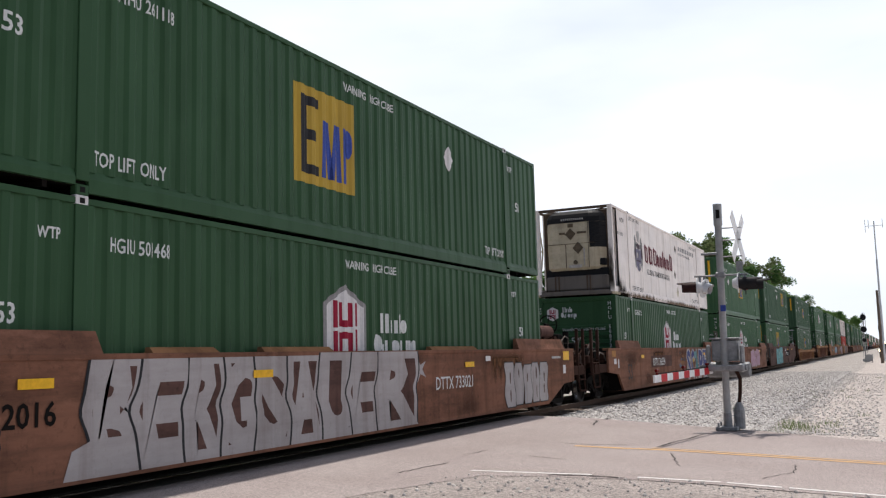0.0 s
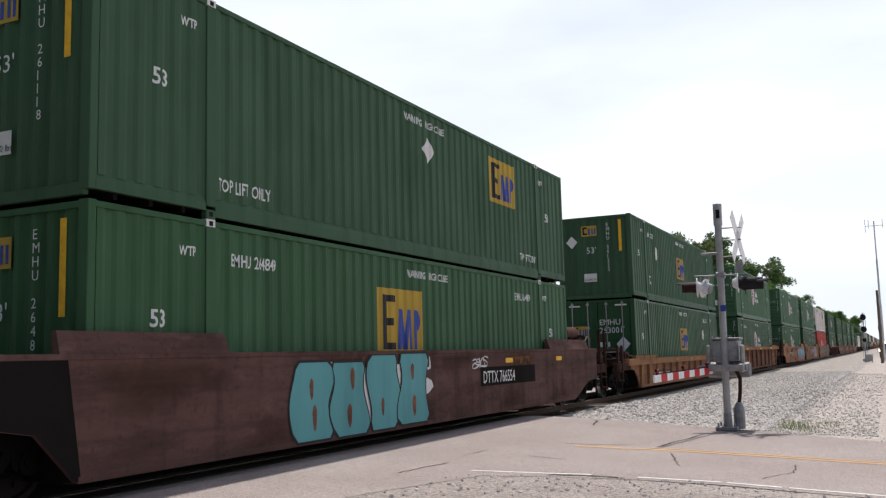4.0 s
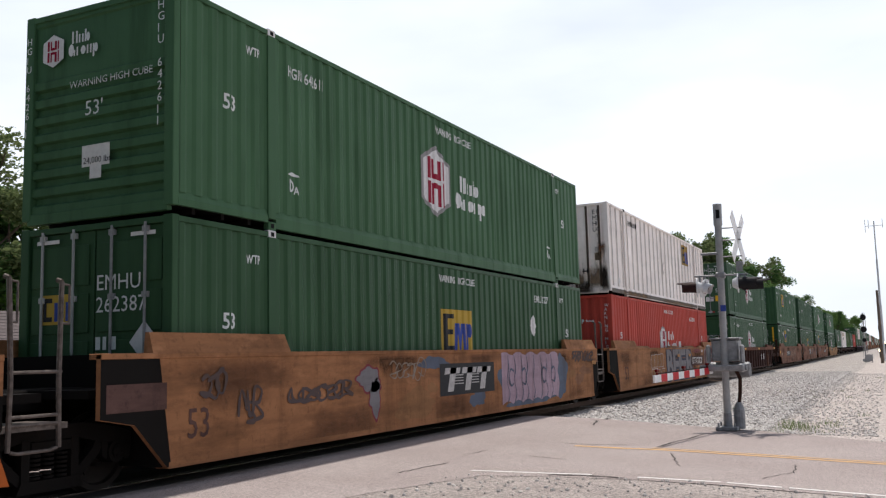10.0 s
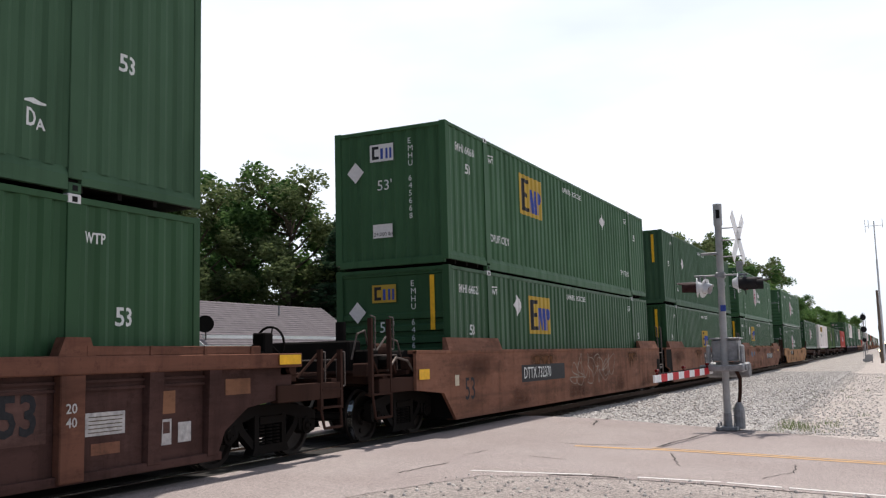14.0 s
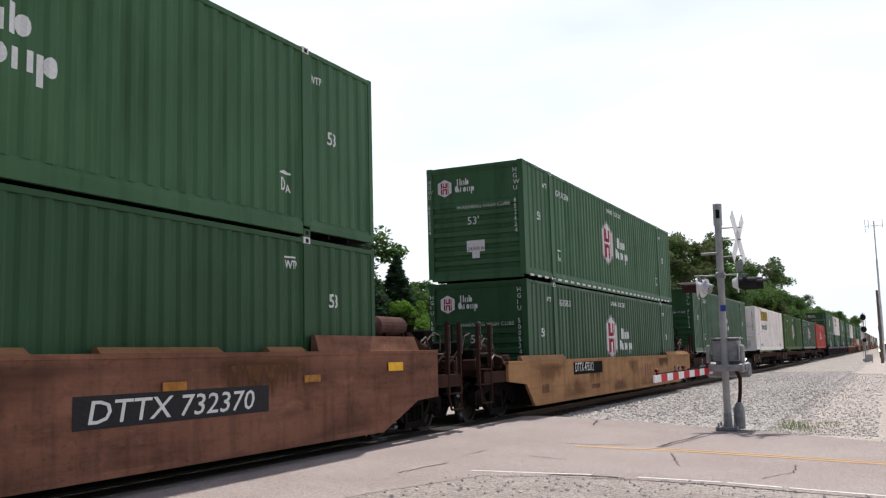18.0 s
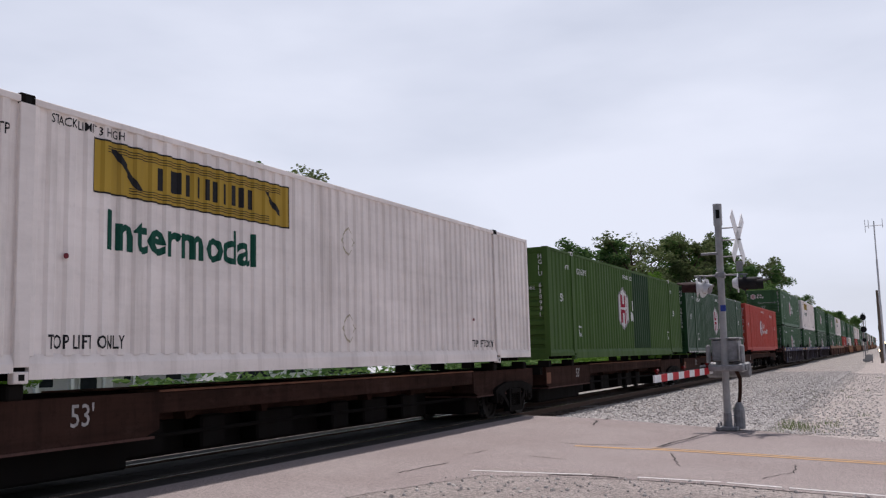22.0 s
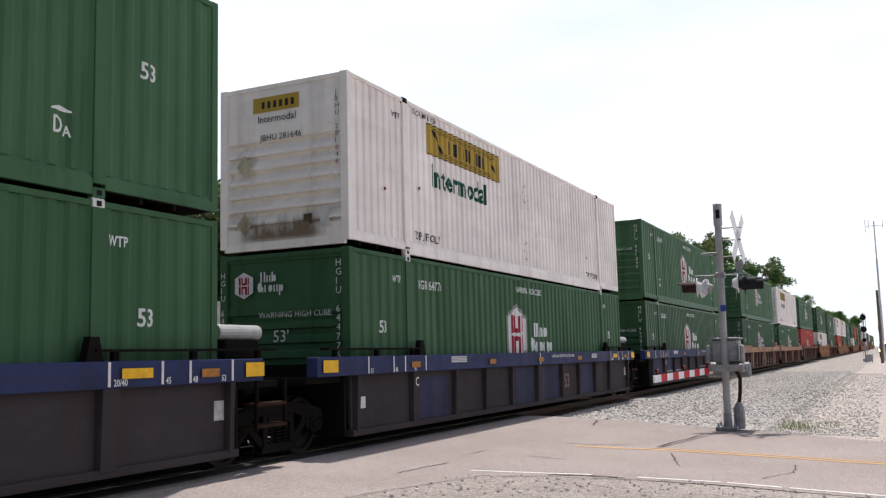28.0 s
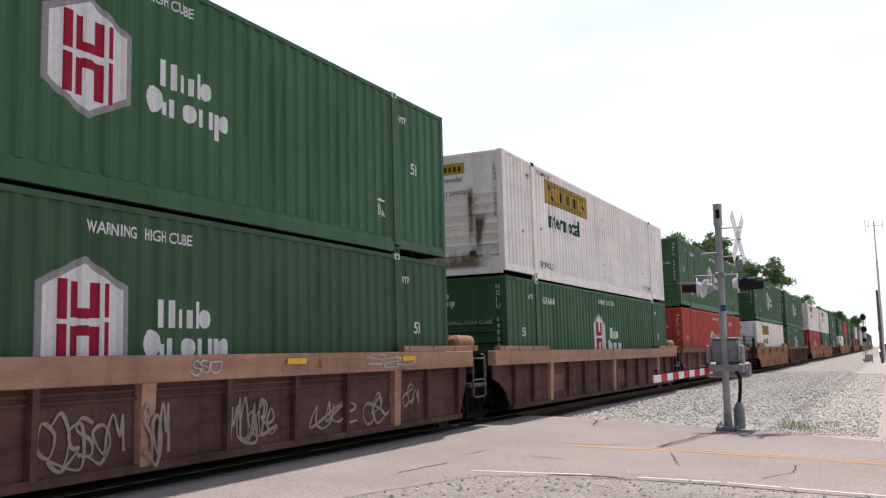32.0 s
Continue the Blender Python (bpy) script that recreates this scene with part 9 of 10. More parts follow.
# gate machine with its support arms
bm = bmesh.new()
box(bm, -0.24, 0.26, -0.02, 0.46, 1.28, 1.70, 0.03)
box(bm, -0.27, 0.29, -0.05, 0.49, 1.70, 1.735, 0.01)
part("gate_machine", bm, M_GALV, g, "grey gate machine housing")
bm = bmesh.new()
for x in (-0.30, 0.33):
    box(bm, x - 0.035, x + 0.035, -0.35, 0.42, 1.08, 1.24, 0.02)
    box(bm, x - 0.035, x + 0.035, -0.10, 0.10, 1.24, 1.60, 0.03)
box(bm, -0.40, 0.40, -0.46, -0.34, 1.10, 1.22, 0.02)
box(bm, -0.42, 0.42, 0.36, 0.50, 0.96, 1.26, 0.04)
rod(bm, (-0.4, 0.0, 1.16), (0.4, 0.0, 1.16), 0.05, 10)
part("counterweight_arm", bm, M_GALV, g)
arm = None
bm = bmesh.new()
box(bm, -0.30, -0.27, -3.25, -0.2, 1.06, 1.18)
arm = part("gate_arm", bm, M_GATEWHITE, g, "gate arm with red and white stripes", pose(0.1, 0, 0, 1.3, 0, -8))
bm = bmesh.new()
stripe = bmesh.new()
for k in range(5):
    y = -2.95 + k * 0.56
    box(stripe, -0.302, -0.268, y, y + 0.28, 1.058, 1.182)
part("stripe", stripe, M_GATERED, arm, "red reflective stripe")
bm.free()
for y in (-3.1, -1.8, -0.5):
    bm = bmesh.new()
    rod(bm, (-0.285, y, 1.18), (-0.285, y, 1.22), 0.02, 8)
    rod(bm, (-0.285, y - 0.04, 1.25), (-0.285, y + 0.04, 1.25), 0.028, 10)
    part("gate_lamp", bm, M_LENS, arm, "small red gate lamp")
bm = bmesh.new()
tube(bm, [(-0.285, -3.1, 1.20), (-0.285, -1.8, 1.195), (-0.285, -0.4, 1.20)], 0.01, 5)
part("lamp_cable", bm, M_RUBBER, arm)


def flasher(x, y, z, turn, plate, hood, length, label, dip=0.0):
    """One hooded flasher: round background, lens, and a hood that looks the way of turn."""
    way = (Euler((0, radians(dip), radians(turn))).to_matrix() @ Vector((1, 0, 0))).normalized()
    o = Vector((x, y, z))
    bm = bmesh.new()
    rod(bm, o - way * 0.035, o - way * 0.02, 0.19, 22)
    rod(bm, o - way * 0.13, o - way * 0.03, 0.075, 14, 0.13)
    lm = part("lamp_background", bm, plate, g, label)
    bm = bmesh.new()
    rod(bm, o - way * 0.02, o + way * 0.015, 0.105, 18)
    part("lens", bm, M_LENS, lm, "dark red lens")
    bm = bmesh.new()
    side = way.cross(Vector((0, 0, 1))).normalized()
    up = side.cross(way)
    rows = []
    for k in range(17):
        a = math.pi * (-0.32 + 1.64 * k / 16)
        ring = side * (math.cos(a) * 0.115) + up * (math.sin(a) * 0.115)
        reach = length * (1.0 if 0.2 < a / math.pi < 0.8 else 0.72)
        rows.append([bm.verts.new(q) for q in (o + ring - way * 0.02, o + ring * 0.92 + way * reach, o + ring * 0.87 + way * reach, o + ring * 0.95 - way * 0.02)])
    for p, q in zip(rows, rows[1:]):
        for i in range(3):
            bm.faces.new((p[i], q[i], q[i + 1], p[i + 1]))
    part("hood", bm, hood, lm, "long lamp hood")


bm = bmesh.new()
rod(bm, (-0.50, 0.0, 2.94), (0.50, 0.0, 2.94), 0.02, 10)
box(bm, -0.09, 0.09, -0.085, 0.085, 2.88, 3.0, 0.02)
for x in (-0.40, -0.31, 0.34, 0.45):
    rod(bm, (x, 0.0, 2.94), (x, 0.0, 2.80), 0.025, 8)
part("cross_arm", bm, M_GALV, g)
flasher(-0.47, -0.06, 2.72, 186, M_PALE, M_HOODRED, 0.36, "round lamp on the cross arm with a pale back")
flasher(-0.30, 0.04, 2.70, -14, M_PALE, M_PALE, 0.13, "round lamp on the cross arm with a pale hood", 16)
flasher(0.36, -0.08, 2.77, 4, M_PALE, M_BLACK, 0.42, "round black lamp on the cross arm")
flasher(0.46, 0.16, 2.75, 8, M_BLACK, M_BLACK, 0.42, "round black lamp on the cross arm")
# crossbuck, seen almost edge on
bm = bmesh.new()
for a in (45, -45):
    m = pose(0.36, 0.0, 3.66, 0, 0, 84) @ pose(0, 0, 0, 0, a, 0)
    b2 = bmesh.new()
    box(b2, -0.61, 0.61, -0.006, 0.006, -0.115, 0.115)
    b2.transform(m)
    me = bpy.data.meshes.new("blade")
    b2.to_mesh(me)
    b2.free()
    bm.from_mesh(me)
    bpy.data.meshes.remove(me)
part("crossbuck", bm, M_GATEWHITE, g, "white crossbuck board with a red edge")
bm = bmesh.new()
for z in (3.30, 3.62, 3.86):
    rod(bm, (0.0, 0.0, z), (0.42, 0.0, z), 0.014, 6)
box(bm, 0.30, 0.42, -0.01, 0.01, 3.0, 3.2)
part("crossbuck_bracket", bm, M_GALV, g)
bm = bmesh.new()
box(bm, -0.34, -0.02, -0.10, -0.06, 3.34, 3.39, 0.01)
part("bracket", bm, M_GALV, g)
bm = bmesh.new()
box(bm, -0.02, 0.08, -0.085, -0.06, 2.24, 2.36)
part("tag_plate", bm, M_LETBLUE, g, "small blue number plate")

# ---- beyond the crossing, along the track ----
g2 = thing("railway_signal", "two-headed railway signal on a mast", "railway signal", m=pose(6.55, 104.3, -0.4))
bm = bmesh.new()
rod(bm, (0, 0, 0), (0, 0, 5.0), 0.07, 10)
box(bm, -0.3, 0.3, -0.3, 0.3, 0, 0.3)
part("mast", bm, M_ALU, g2)
for z in (4.55, 3.30, 2.2):
    bm = bmesh.new()
    rod(bm, (0, -0.12, z), (0, -0.08, z), 0.30 if z > 3 else 0.20, 18)
    h = part("signal_head", bm, M_BLACK, g2, "round black signal head")
    bm = bmesh.new()
    rod(bm, (0, -0.45, z + 0.02), (0, -0.12, z + 0.02), 0.13, 12)
    part("hood", bm, M_BLACK, h)
bm = bmesh.new()
tube(bm, [(-0.2, 0.3, 0), (-0.2, 0.3, 4.9), (0.2, 0.3, 4.9), (0.2, 0.3, 0)], 0.025)
for k in range(14):
    rod(bm, (-0.2, 0.3, 0.3 + 0.33 * k), (0.2, 0.3, 0.3 + 0.33 * k), 0.015, 5)
part("ladder", bm, M_ALU, g2)
g3 = thing("relay_case", "small silver domed relay case on legs", "equipment box", m=pose(6.95, 99, -0.4))
bm = bmesh.new()
rod(bm, (0, -0.5, 0.45), (0, 0.5, 0.45), 0.36, 16)
part("dome", bm, M_ALU, g3)
bm = bmesh.new()
for sx in (-0.3, 0.3):
    tube(bm, [(sx, -0.45, 0), (sx, -0.45, 0.8), (sx, 0.45, 0.8), (sx, 0.45, 0)], 0.03)
part("stand", bm, M_GALV, g3)
g4 = thing("antenna_tower", "tall thin radio mast with dipole antennas", "antenna", m=pose(8.25, 110.7, -0.4))
bm = bmesh.new()
for k, (z0, z1, r) in enumerate(((0, 6, 0.13), (6, 11, 0.10), (11, 15.2, 0.07))):
    rod(bm, (0, 0, z0), (0, 0, z1), r, 10)
# the pale colour of pole and antennas carries the glare of the sky
part("pole", bm, M_PALE, g4)
bm = bmesh.new()
rod(bm, (-0.9, 0, 14.7), (0.9, 0, 14.7), 0.035, 8)
for x in (-0.9, -0.55, 0.85):
    rod(bm, (x, 0, 14.0 if x < -0.8 else 14.4), (x, 0, 15.4), 0.03, 8)
part("antenna", bm, M_PALE, g4)
g5 = thing("utility_pole", "weathered grey wooden utility pole", "utility pole", m=pose(8.15, 94, -0.4))
bm = bmesh.new()
rod(bm, (0, 0, 0), (0, 0, 6.7), 0.15, 12, 0.11)
part("pole", bm, M_POLEWOOD, g5)
bm = bmesh.new()
box(bm, -0.16, 0.16, -0.02, 0.14, 3.0, 3.5)
part("box", bm, M_GALV, g5)
# maintenance truck standing with lamps lit, far along the lot
g6 = thing("parked_truck", "dark maintenance truck standing with its headlamps lit", "truck", m=pose(8.5, 136, -0.4))
bm = bmesh.new()
box(bm, -1.0, 1.0, 0, 5.2, 0.5, 1.15, 0.08)
part("body", bm, M_BLACK, g6)
bm = bmesh.new()
box(bm, -0.95, 0.95, 1.3, 3.4, 1.15, 1.95, 0.15)
part("cab", bm, M_STEEL, g6)
bm = bmesh.new()
box(bm, -0.8, 0.8, 1.27, 1.33, 1.3, 1.8)
part("windscreen", bm, M_GLASSDARK, g6)
for x, z in ((-0.55, 0.95), (0.55, 0.95), (0.0, 2.0)):
    bm = bmesh.new()
    rod(bm, (x - 0.3, -0.04, z), (x - 0.3, 0.05, z), 0.17, 12)
    part("headlamp", bm, M_HEADLIGHT, g6, "lit yellow headlamp")
for x in (-0.85, 0.85):
    for y in (1.0, 4.2):
        bm = bmesh.new()
        rod(bm, (x - 0.13, y, 0.4), (x + 0.13, y, 0.4), 0.4, 16)
        part("wheel", bm, M_RUBBER, g6)


# ---- houses behind the track ----
def siding(bm, p, q, z0, z1, top=None):
    """Lapped boards on a wall from p to q; top gives the wall's height along it (0..1)."""
    d = Vector((q[0] - p[0], q[1] - p[1], 0))
    L = d.length
    d.normalize()
    nrm = Vector((d.y, -d.x, 0))
    z = z0
    while z < z1:
        a0, a1 = 0.0, L
        if top:
            xs = [k / 40 for k in range(41) if top(k / 40) > z + 0.05]
            if not xs:
                break
            a0, a1 = xs[0] * L, xs[-1] * L
        lo = Vector((p[0], p[1], z)) + d * a0
        hi = Vector((p[0], p[1], z)) + d * a1
        v = [bm.verts.new(w) for w in (lo + nrm * 0.02, hi + nrm * 0.02, hi + Vector((0, 0, 0.16)), lo + Vector((0, 0, 0.16)))]
        bm.faces.new(v)
        z += 0.15


def house(x0, x1, y0, y1, eave, ridge, roofmat, label, windows, sidewin=(), dish=False, porch=False):
    """A gabled house whose ridge runs along the track."""
    h = thing("house", label, "house", m=pose(0, 0, -0.4))
    xc = (x0 + x1) / 2
    bm = bmesh.new()
    pts = [(x0, 0), (x1, 0), (x1, eave), (xc, ridge - 0.12), (x0, eave)]
    a = [bm.verts.new((x, y0, z)) for x, z in pts]
    b = [bm.verts.new((x, y1, z)) for x, z in pts]
    bm.faces.new(a)
    bm.faces.new(b[::-1])
    for i in range(5):
        bm.faces.new((a[i], b[i], b[(i + 1) % 5], a[(i + 1) % 5]))
    bmesh.ops.recalc_face_normals(bm, faces=bm.faces[:])
    wall = part("wall", bm, M_SIDING, h)
    bm = bmesh.new()
    siding(bm, (x0, y0 - 0.005), (x1, y0 - 0.005), 0.2, ridge, lambda f: eave + (ridge - eave - 0.1) * (1 - abs(2 * f - 1)))
    siding(bm, (x1 + 0.005, y0), (x1 + 0.005, y1), 0.2, eave)
    part("siding", bm, M_SIDING, h, "white lapped boards")
    bm = bmesh.new()
    ov = 0.45
    for s in (-1, 1):
        xe = xc + s * ((x1 - x0) / 2 + ov)
        ze = eave - ov * (ridge - eave) / ((x1 - x0) / 2)
        v = [bm.verts.new(q) for q in ((xc, y0 - 0.4, ridge), (xc, y1 + 0.4, ridge), (xe, y1 + 0.4, ze), (xe, y0 - 0.4, ze),
                                       (xc, y0 - 0.4, ridge - 0.12), (xc, y1 + 0.4, ridge - 0.12), (xe, y1 + 0.4, ze - 0.12), (xe, y0 - 0.4, ze - 0.12))]
        for f in ((0, 1, 2, 3), (7, 6, 5, 4), (3, 2, 6, 7), (0, 3, 7, 4), (1, 5, 6, 2)):
            bm.faces.new([v[i] for i in f])
    bmesh.ops.recalc_face_normals(bm, faces=bm.faces[:])
    rf = part("roof", bm, roofmat, h)
    bm = bmesh.new()
    n = int(math.hypot((x1 - x0) / 2 + ov, ridge - eave) / 0.2)
    for k in range(n):
        f0 = k / n
        x = xc + ((x1 - x0) / 2 + ov) * (f0 + 1 / n)
        z = ridge + (ze - ridge) * (f0 + 1 / n)
        box(bm, x - 0.03, x, y0 - 0.4, y1 + 0.4, z + 0.005, z + 0.02)
    part("shingle_course", bm, roofmat, rf)
    bm = bmesh.new()
    for s in (-1, 1):
        xe = xc + s * ((x1 - x0) / 2 + ov)
        slab = [(xc, ridge + 0.02), (xe, ze + 0.02), (xe, ze - 0.16), (xc, ridge - 0.16)]
        p = [bm.verts.new((x, y0 - 0.43, z)) for x, z in slab]
        q = [bm.verts.new((x, y0 - 0.40, z)) for x, z in slab]
        bm.faces.new(p)
        bm.faces.new(q[::-1])
        for i in range(4):
            bm.faces.new((p[i], p[(i + 1) % 4], q[(i + 1) % 4], q[i]))
    box(bm, x1 + ov - 0.02, x1 + ov + 0.08, y0 - 0.4, y1 + 0.4, ze - 0.16, ze - 0.02)
    bmesh.ops.recalc_face_normals(bm, faces=bm.faces[:])
    part("fascia", bm, M_TRIM, h, "white fascia and gutter")
    bm = bmesh.new()
    box(bm, x1 + 0.02, x1 + 0.1, y0 + 0.05, y0 + 0.13, 0.1, ze)
    part("downpipe", bm, M_TRIM, h)
    for face, lst in (("g", windows), ("s", sidewin)):
        for u, z, w, hh in lst:
            bm = bmesh.new()
            b2 = bmesh.new()
            if face == "g":
                box(bm, u - w / 2 - 0.08, u + w / 2 + 0.08, y0 - 0.07, y0 - 0.02, z - 0.08, z + hh + 0.08, 0.01)
                box(b2, u - w / 2, u + w / 2, y0 - 0.075, y0 - 0.06, z, z + hh)
            else:
                box(bm, x1 + 0.02, x1 + 0.07, u - w / 2 - 0.08, u + w / 2 + 0.08, z - 0.08, z + hh + 0.08, 0.01)
                box(b2, x1 + 0.06, x1 + 0.075, u - w / 2, u + w / 2, z, z + hh)
            wn_ = part("window", bm, M_TRIM, h)
            part("pane", b2, M_GLASSDARK, wn_, "dark window pane")
    bm = bmesh.new()
    for y in (y0 + (y1 - y0) * 0.62,):
        rod(bm, (xc + 0.9, y, ridge - 0.6), (xc + 0.9, y, ridge - 0.1), 0.05, 10)
    part("vent_pipe", bm, M_GALV, h)
    if dish:
        bm = bmesh.new()
        c0 = Vector((x1 + 0.1, y0 + 0.1, eave + 0.62))
        rod(bm, (x1 + 0.1, y0 + 0.15, eave - 0.1), (x1 + 0.1, y0 + 0.15, eave + 0.6), 0.03, 8)
        rod(bm, c0, c0 + Vector((0.1, -0.12, 0.02)), 0.10, 18, 0.40)
        part("satellite_dish", bm, M_STEEL, h, "dark satellite dish")
    if porch:
        for y in np.linspace(y0 + 0.3, y1 - 0.3, 4):
            bm = bmesh.new()
            box(bm, x1 + 1.35, x1 + 1.5, y, y + 0.14, 0, eave - 0.35)
            part("porch_post", bm, M_TRIM, h)
        bm = bmesh.new()
        v = [bm.verts.new(q) for q in ((x1 + 0.2, y0 - 0.3, eave + 0.1), (x1 + 0.2, y1 + 0.3, eave + 0.1), (x1 + 1.8, y1 + 0.3, eave - 0.35), (x1 + 1.8, y0 - 0.3, eave - 0.35))]
        bm.faces.new(v)
        v = [bm.verts.new((w.co.x, w.co.y, w.co.z - 0.1)) for w in v]
        bm.faces.new(v[::-1])
        box(bm, x1 + 1.72, x1 + 1.86, y0 - 0.32, y1 + 0.32, eave - 0.52, eave - 0.33)
        part("porch_roof", bm, roofmat, h)
    return h


house(-25.0, -19.4, 33.2, 47.0, 2.75, 4.75, M_ROOF, "white clapboard house with a grey shingle roof", [(-21.0, 0.9, 0.9, 1.3), (-23.6, 0.9, 0.9, 1.3)],
      [(36.0, 1.0, 1.0, 1.2), (40.5, 1.0, 1.4, 1.2), (44.5, 0.3, 1.0, 2.0)], dish=True)
house(-25.5, -21.8, 24.6, 30.2, 2.55, 3.95, M_ROOFBROWN, "small pale house with a brown roof and a porch", [(-23.6, 0.9, 0.8, 1.2)], [(26.5, 0.8, 0.9, 1.3), (28.8, 0.2, 0.9, 2.0)], porch=True)
house(-34.0, -27.5, 66.0, 76.0, 2.8, 4.9, M_ROOF, "white house with a grey roof among trees", [(-31.0, 1.0, 1.0, 1.2)], [(69.0, 1.0, 1.2, 1.2), (73.0, 1.0, 1.2, 1.2)])


def car(x, y, turn, mat, label):
    c = thing("parked_car", label, "car", "parked cars", m=pose(x, y, -0.40, 0, 0, turn))
    bm = bmesh.new()
    prof = [(-2.2, 0.35), (2.2, 0.35), (2.25, 0.75), (1.3, 0.92), (0.7, 1.42), (-1.2, 1.45), (-1.9, 0.98), (-2.25, 0.9)]
    slab_yz(bm, prof, -0.85, 0.85)
    bmesh.ops.bevel(bm, geom=bm.edges[:], offset=0.06, segments=2, affect="EDGES")
    part("body", bm, mat, c, smooth=False)
    for s in (-1, 1):
        bm = bmesh.new()
        slab_yz(bm, [(-1.65, 0.98), (1.1, 0.98), (0.62, 1.36), (-1.1, 1.38)], s * 0.85, s * 0.862)
        part("side_window", bm, M_GLASSDARK, c)
        for y0 in (-1.35, 1.4):
            bm = bmesh.new()
            rod(bm, (s * 0.72, y0, 0.32), (s * 0.88, y0, 0.32), 0.32, 18)
            w = part("wheel", bm, M_RUBBER, c)
            bm = bmesh.new()
            rod(bm, (s * 0.88, y0, 0.32), (s * 0.89, y0, 0.32), 0.2, 14)
            part("hub_cap", bm, M_GALV, w)
    return c


car(-13.5, 36.5, 82, M_CARWHITE, "white car parked beyond the tracks")
car(-14.5, 44.5, 4, M_CARWHITE, "white car parked beyond the tracks")
car(-15.5, 31.0, 10, M_GALV, "grey car parked beyond the tracks")


# ---- trees ----
def limb(bm, p, q, r0, r1, n=7):
    rod(bm, p, q, r0, n, r1)


def leaves(points, size, seed, up=0.35, per=1, cone=False):
    """Bent leaf clumps at the points, as one list of vertices and faces."""
    r = np.random.RandomState(seed)
    n = len(points)
    a = r.normal(size=(n, 3))
    a[:, 2] = np.abs(a[:, 2]) * 0.4 - 0.15
    a /= np.linalg.norm(a, axis=1)[:, None]
    b = np.cross(a, r.normal(size=(n, 3)))
    b /= np.linalg.norm(b, axis=1)[:, None]
    c = np.cross(a, b)
    s = size * r.uniform(0.55, 1.35, (n, 1))
    w = s * r.uniform(0.35, 0.6, (n, 1))
    p = points
    v = np.stack([p - a * s * 0.5, p - b * w * 0.6 + c * s * 0.08, p + a * s * 0.1 + b * w * 0.1 - c * s * 0.10, p + b * w * 0.6 + c * s * 0.05,
                  p + a * s * 0.6 - c * s * 0.12], 1).reshape(-1, 3)
    i = np.arange(n)[:, None] * 5
    f = np.concatenate([i + np.array([[0, 2, 1]]), i + np.array([[0, 3, 2]]), i + np.array([[1, 2, 4]]), i + np.array([[2, 3, 4]])])
    return v, f


def tree(name, label, h, w, seed, mat, count=7000, size=0.30, trunk=0.35, cone=False, sparse=0.0, low=0.22):
    r = random.Random(seed)
    rs = np.random.RandomState(seed)
    t = thing(name, label, "tree", "trees behind the railway")
    bm = bmesh.new()
    pts = []
    top = Vector((r.uniform(-0.4, 0.4), r.uniform(-0.4, 0.4), h * 0.86))
    nodes = [Vector((0, 0, 0)).lerp(top, k / 5) + Vector((r.uniform(-0.15, 0.15), r.uniform(-0.15, 0.15), 0)) * (k > 0) for k in range(6)]
    for k in range(5):
        limb(bm, nodes[k], nodes[k + 1], trunk * (1 - k / 6), trunk * (1 - (k + 1) / 6), 8)
    lobes = []
    if cone:
        for k in range(26):
            f = k / 25
            z = h * (0.10 + 0.88 * f)
            rad = w * 0.5 * (1 - f) ** 0.8 + 0.15
            for j in range(6):
                a = r.uniform(0, 6.28)
                e = Vector((math.cos(a) * rad, math.sin(a) * rad, z - rad * 0.25))
                limb(bm, (0, 0, z), e, 0.05, 0.015, 5)
                lobes.append((Vector((0, 0, z)).lerp(e, 0.6), Vector((rad * 0.42, rad * 0.42, 0.35))))
    else:
        m = 26
        for k in range(m):
            z0 = h * r.uniform(low, 0.8)
            a = k * 2.4 + r.uniform(-0.5, 0.5)
            reach = w * 0.5 * r.uniform(0.45, 1.0) * (1.0 - 0.45 * abs(z0 / h - 0.45))
            s0 = Vector((0, 0, 0)).lerp(top, min(1, z0 / (h * 0.86)))
            e = s0 + Vector((math.cos(a) * reach, math.sin(a) * reach, r.uniform(0.05, 0.30) * h))
            e.z = min(e.z, h * 0.95)
            mid = s0.lerp(e, 0.5) + Vector((0, 0, -0.2))
            limb(bm, s0, mid, trunk * 0.32, trunk * 0.2, 6)
            limb(bm, mid, e, trunk * 0.2, trunk * 0.06, 5)
            for q in range(3):
                e2 = e + Vector((r.uniform(-1, 1), r.uniform(-1, 1), r.uniform(-0.5, 0.8))) * w * 0.13
                limb(bm, mid.lerp(e, 0.7), e2, trunk * 0.08, trunk * 0.03, 4)
                rr = w * r.uniform(0.07, 0.14)
                lobes.append((e2, Vector((rr, rr, rr * 0.8))))
        lobes.append((top + Vector((0, 0, h * 0.06)), Vector((w * 0.14, w * 0.14, h * 0.07))))
    part("trunk", bm, M_BARK, t, "bark-brown trunk and limbs")
    k = rs.randint(0, len(lobes), count)
    ctr = np.array([lobes[i][0][:] for i in range(len(lobes))])[k]
    rad = np.array([lobes[i][1][:] for i in range(len(lobes))])[k]
    d = rs.normal(size=(count, 3))
    d /= np.linalg.norm(d, axis=1)[:, None]
    p = ctr + d * rad * rs.uniform(0.25, 1.1, (count, 1)) ** 0.6
    v, f = leaves(p, size, seed + 1)
    me = bpy.data.meshes.new("crown")
    me.from_pydata(v.tolist(), [], f.tolist())
    me.materials.append(mat)
    put("crown", me, t)
    return t


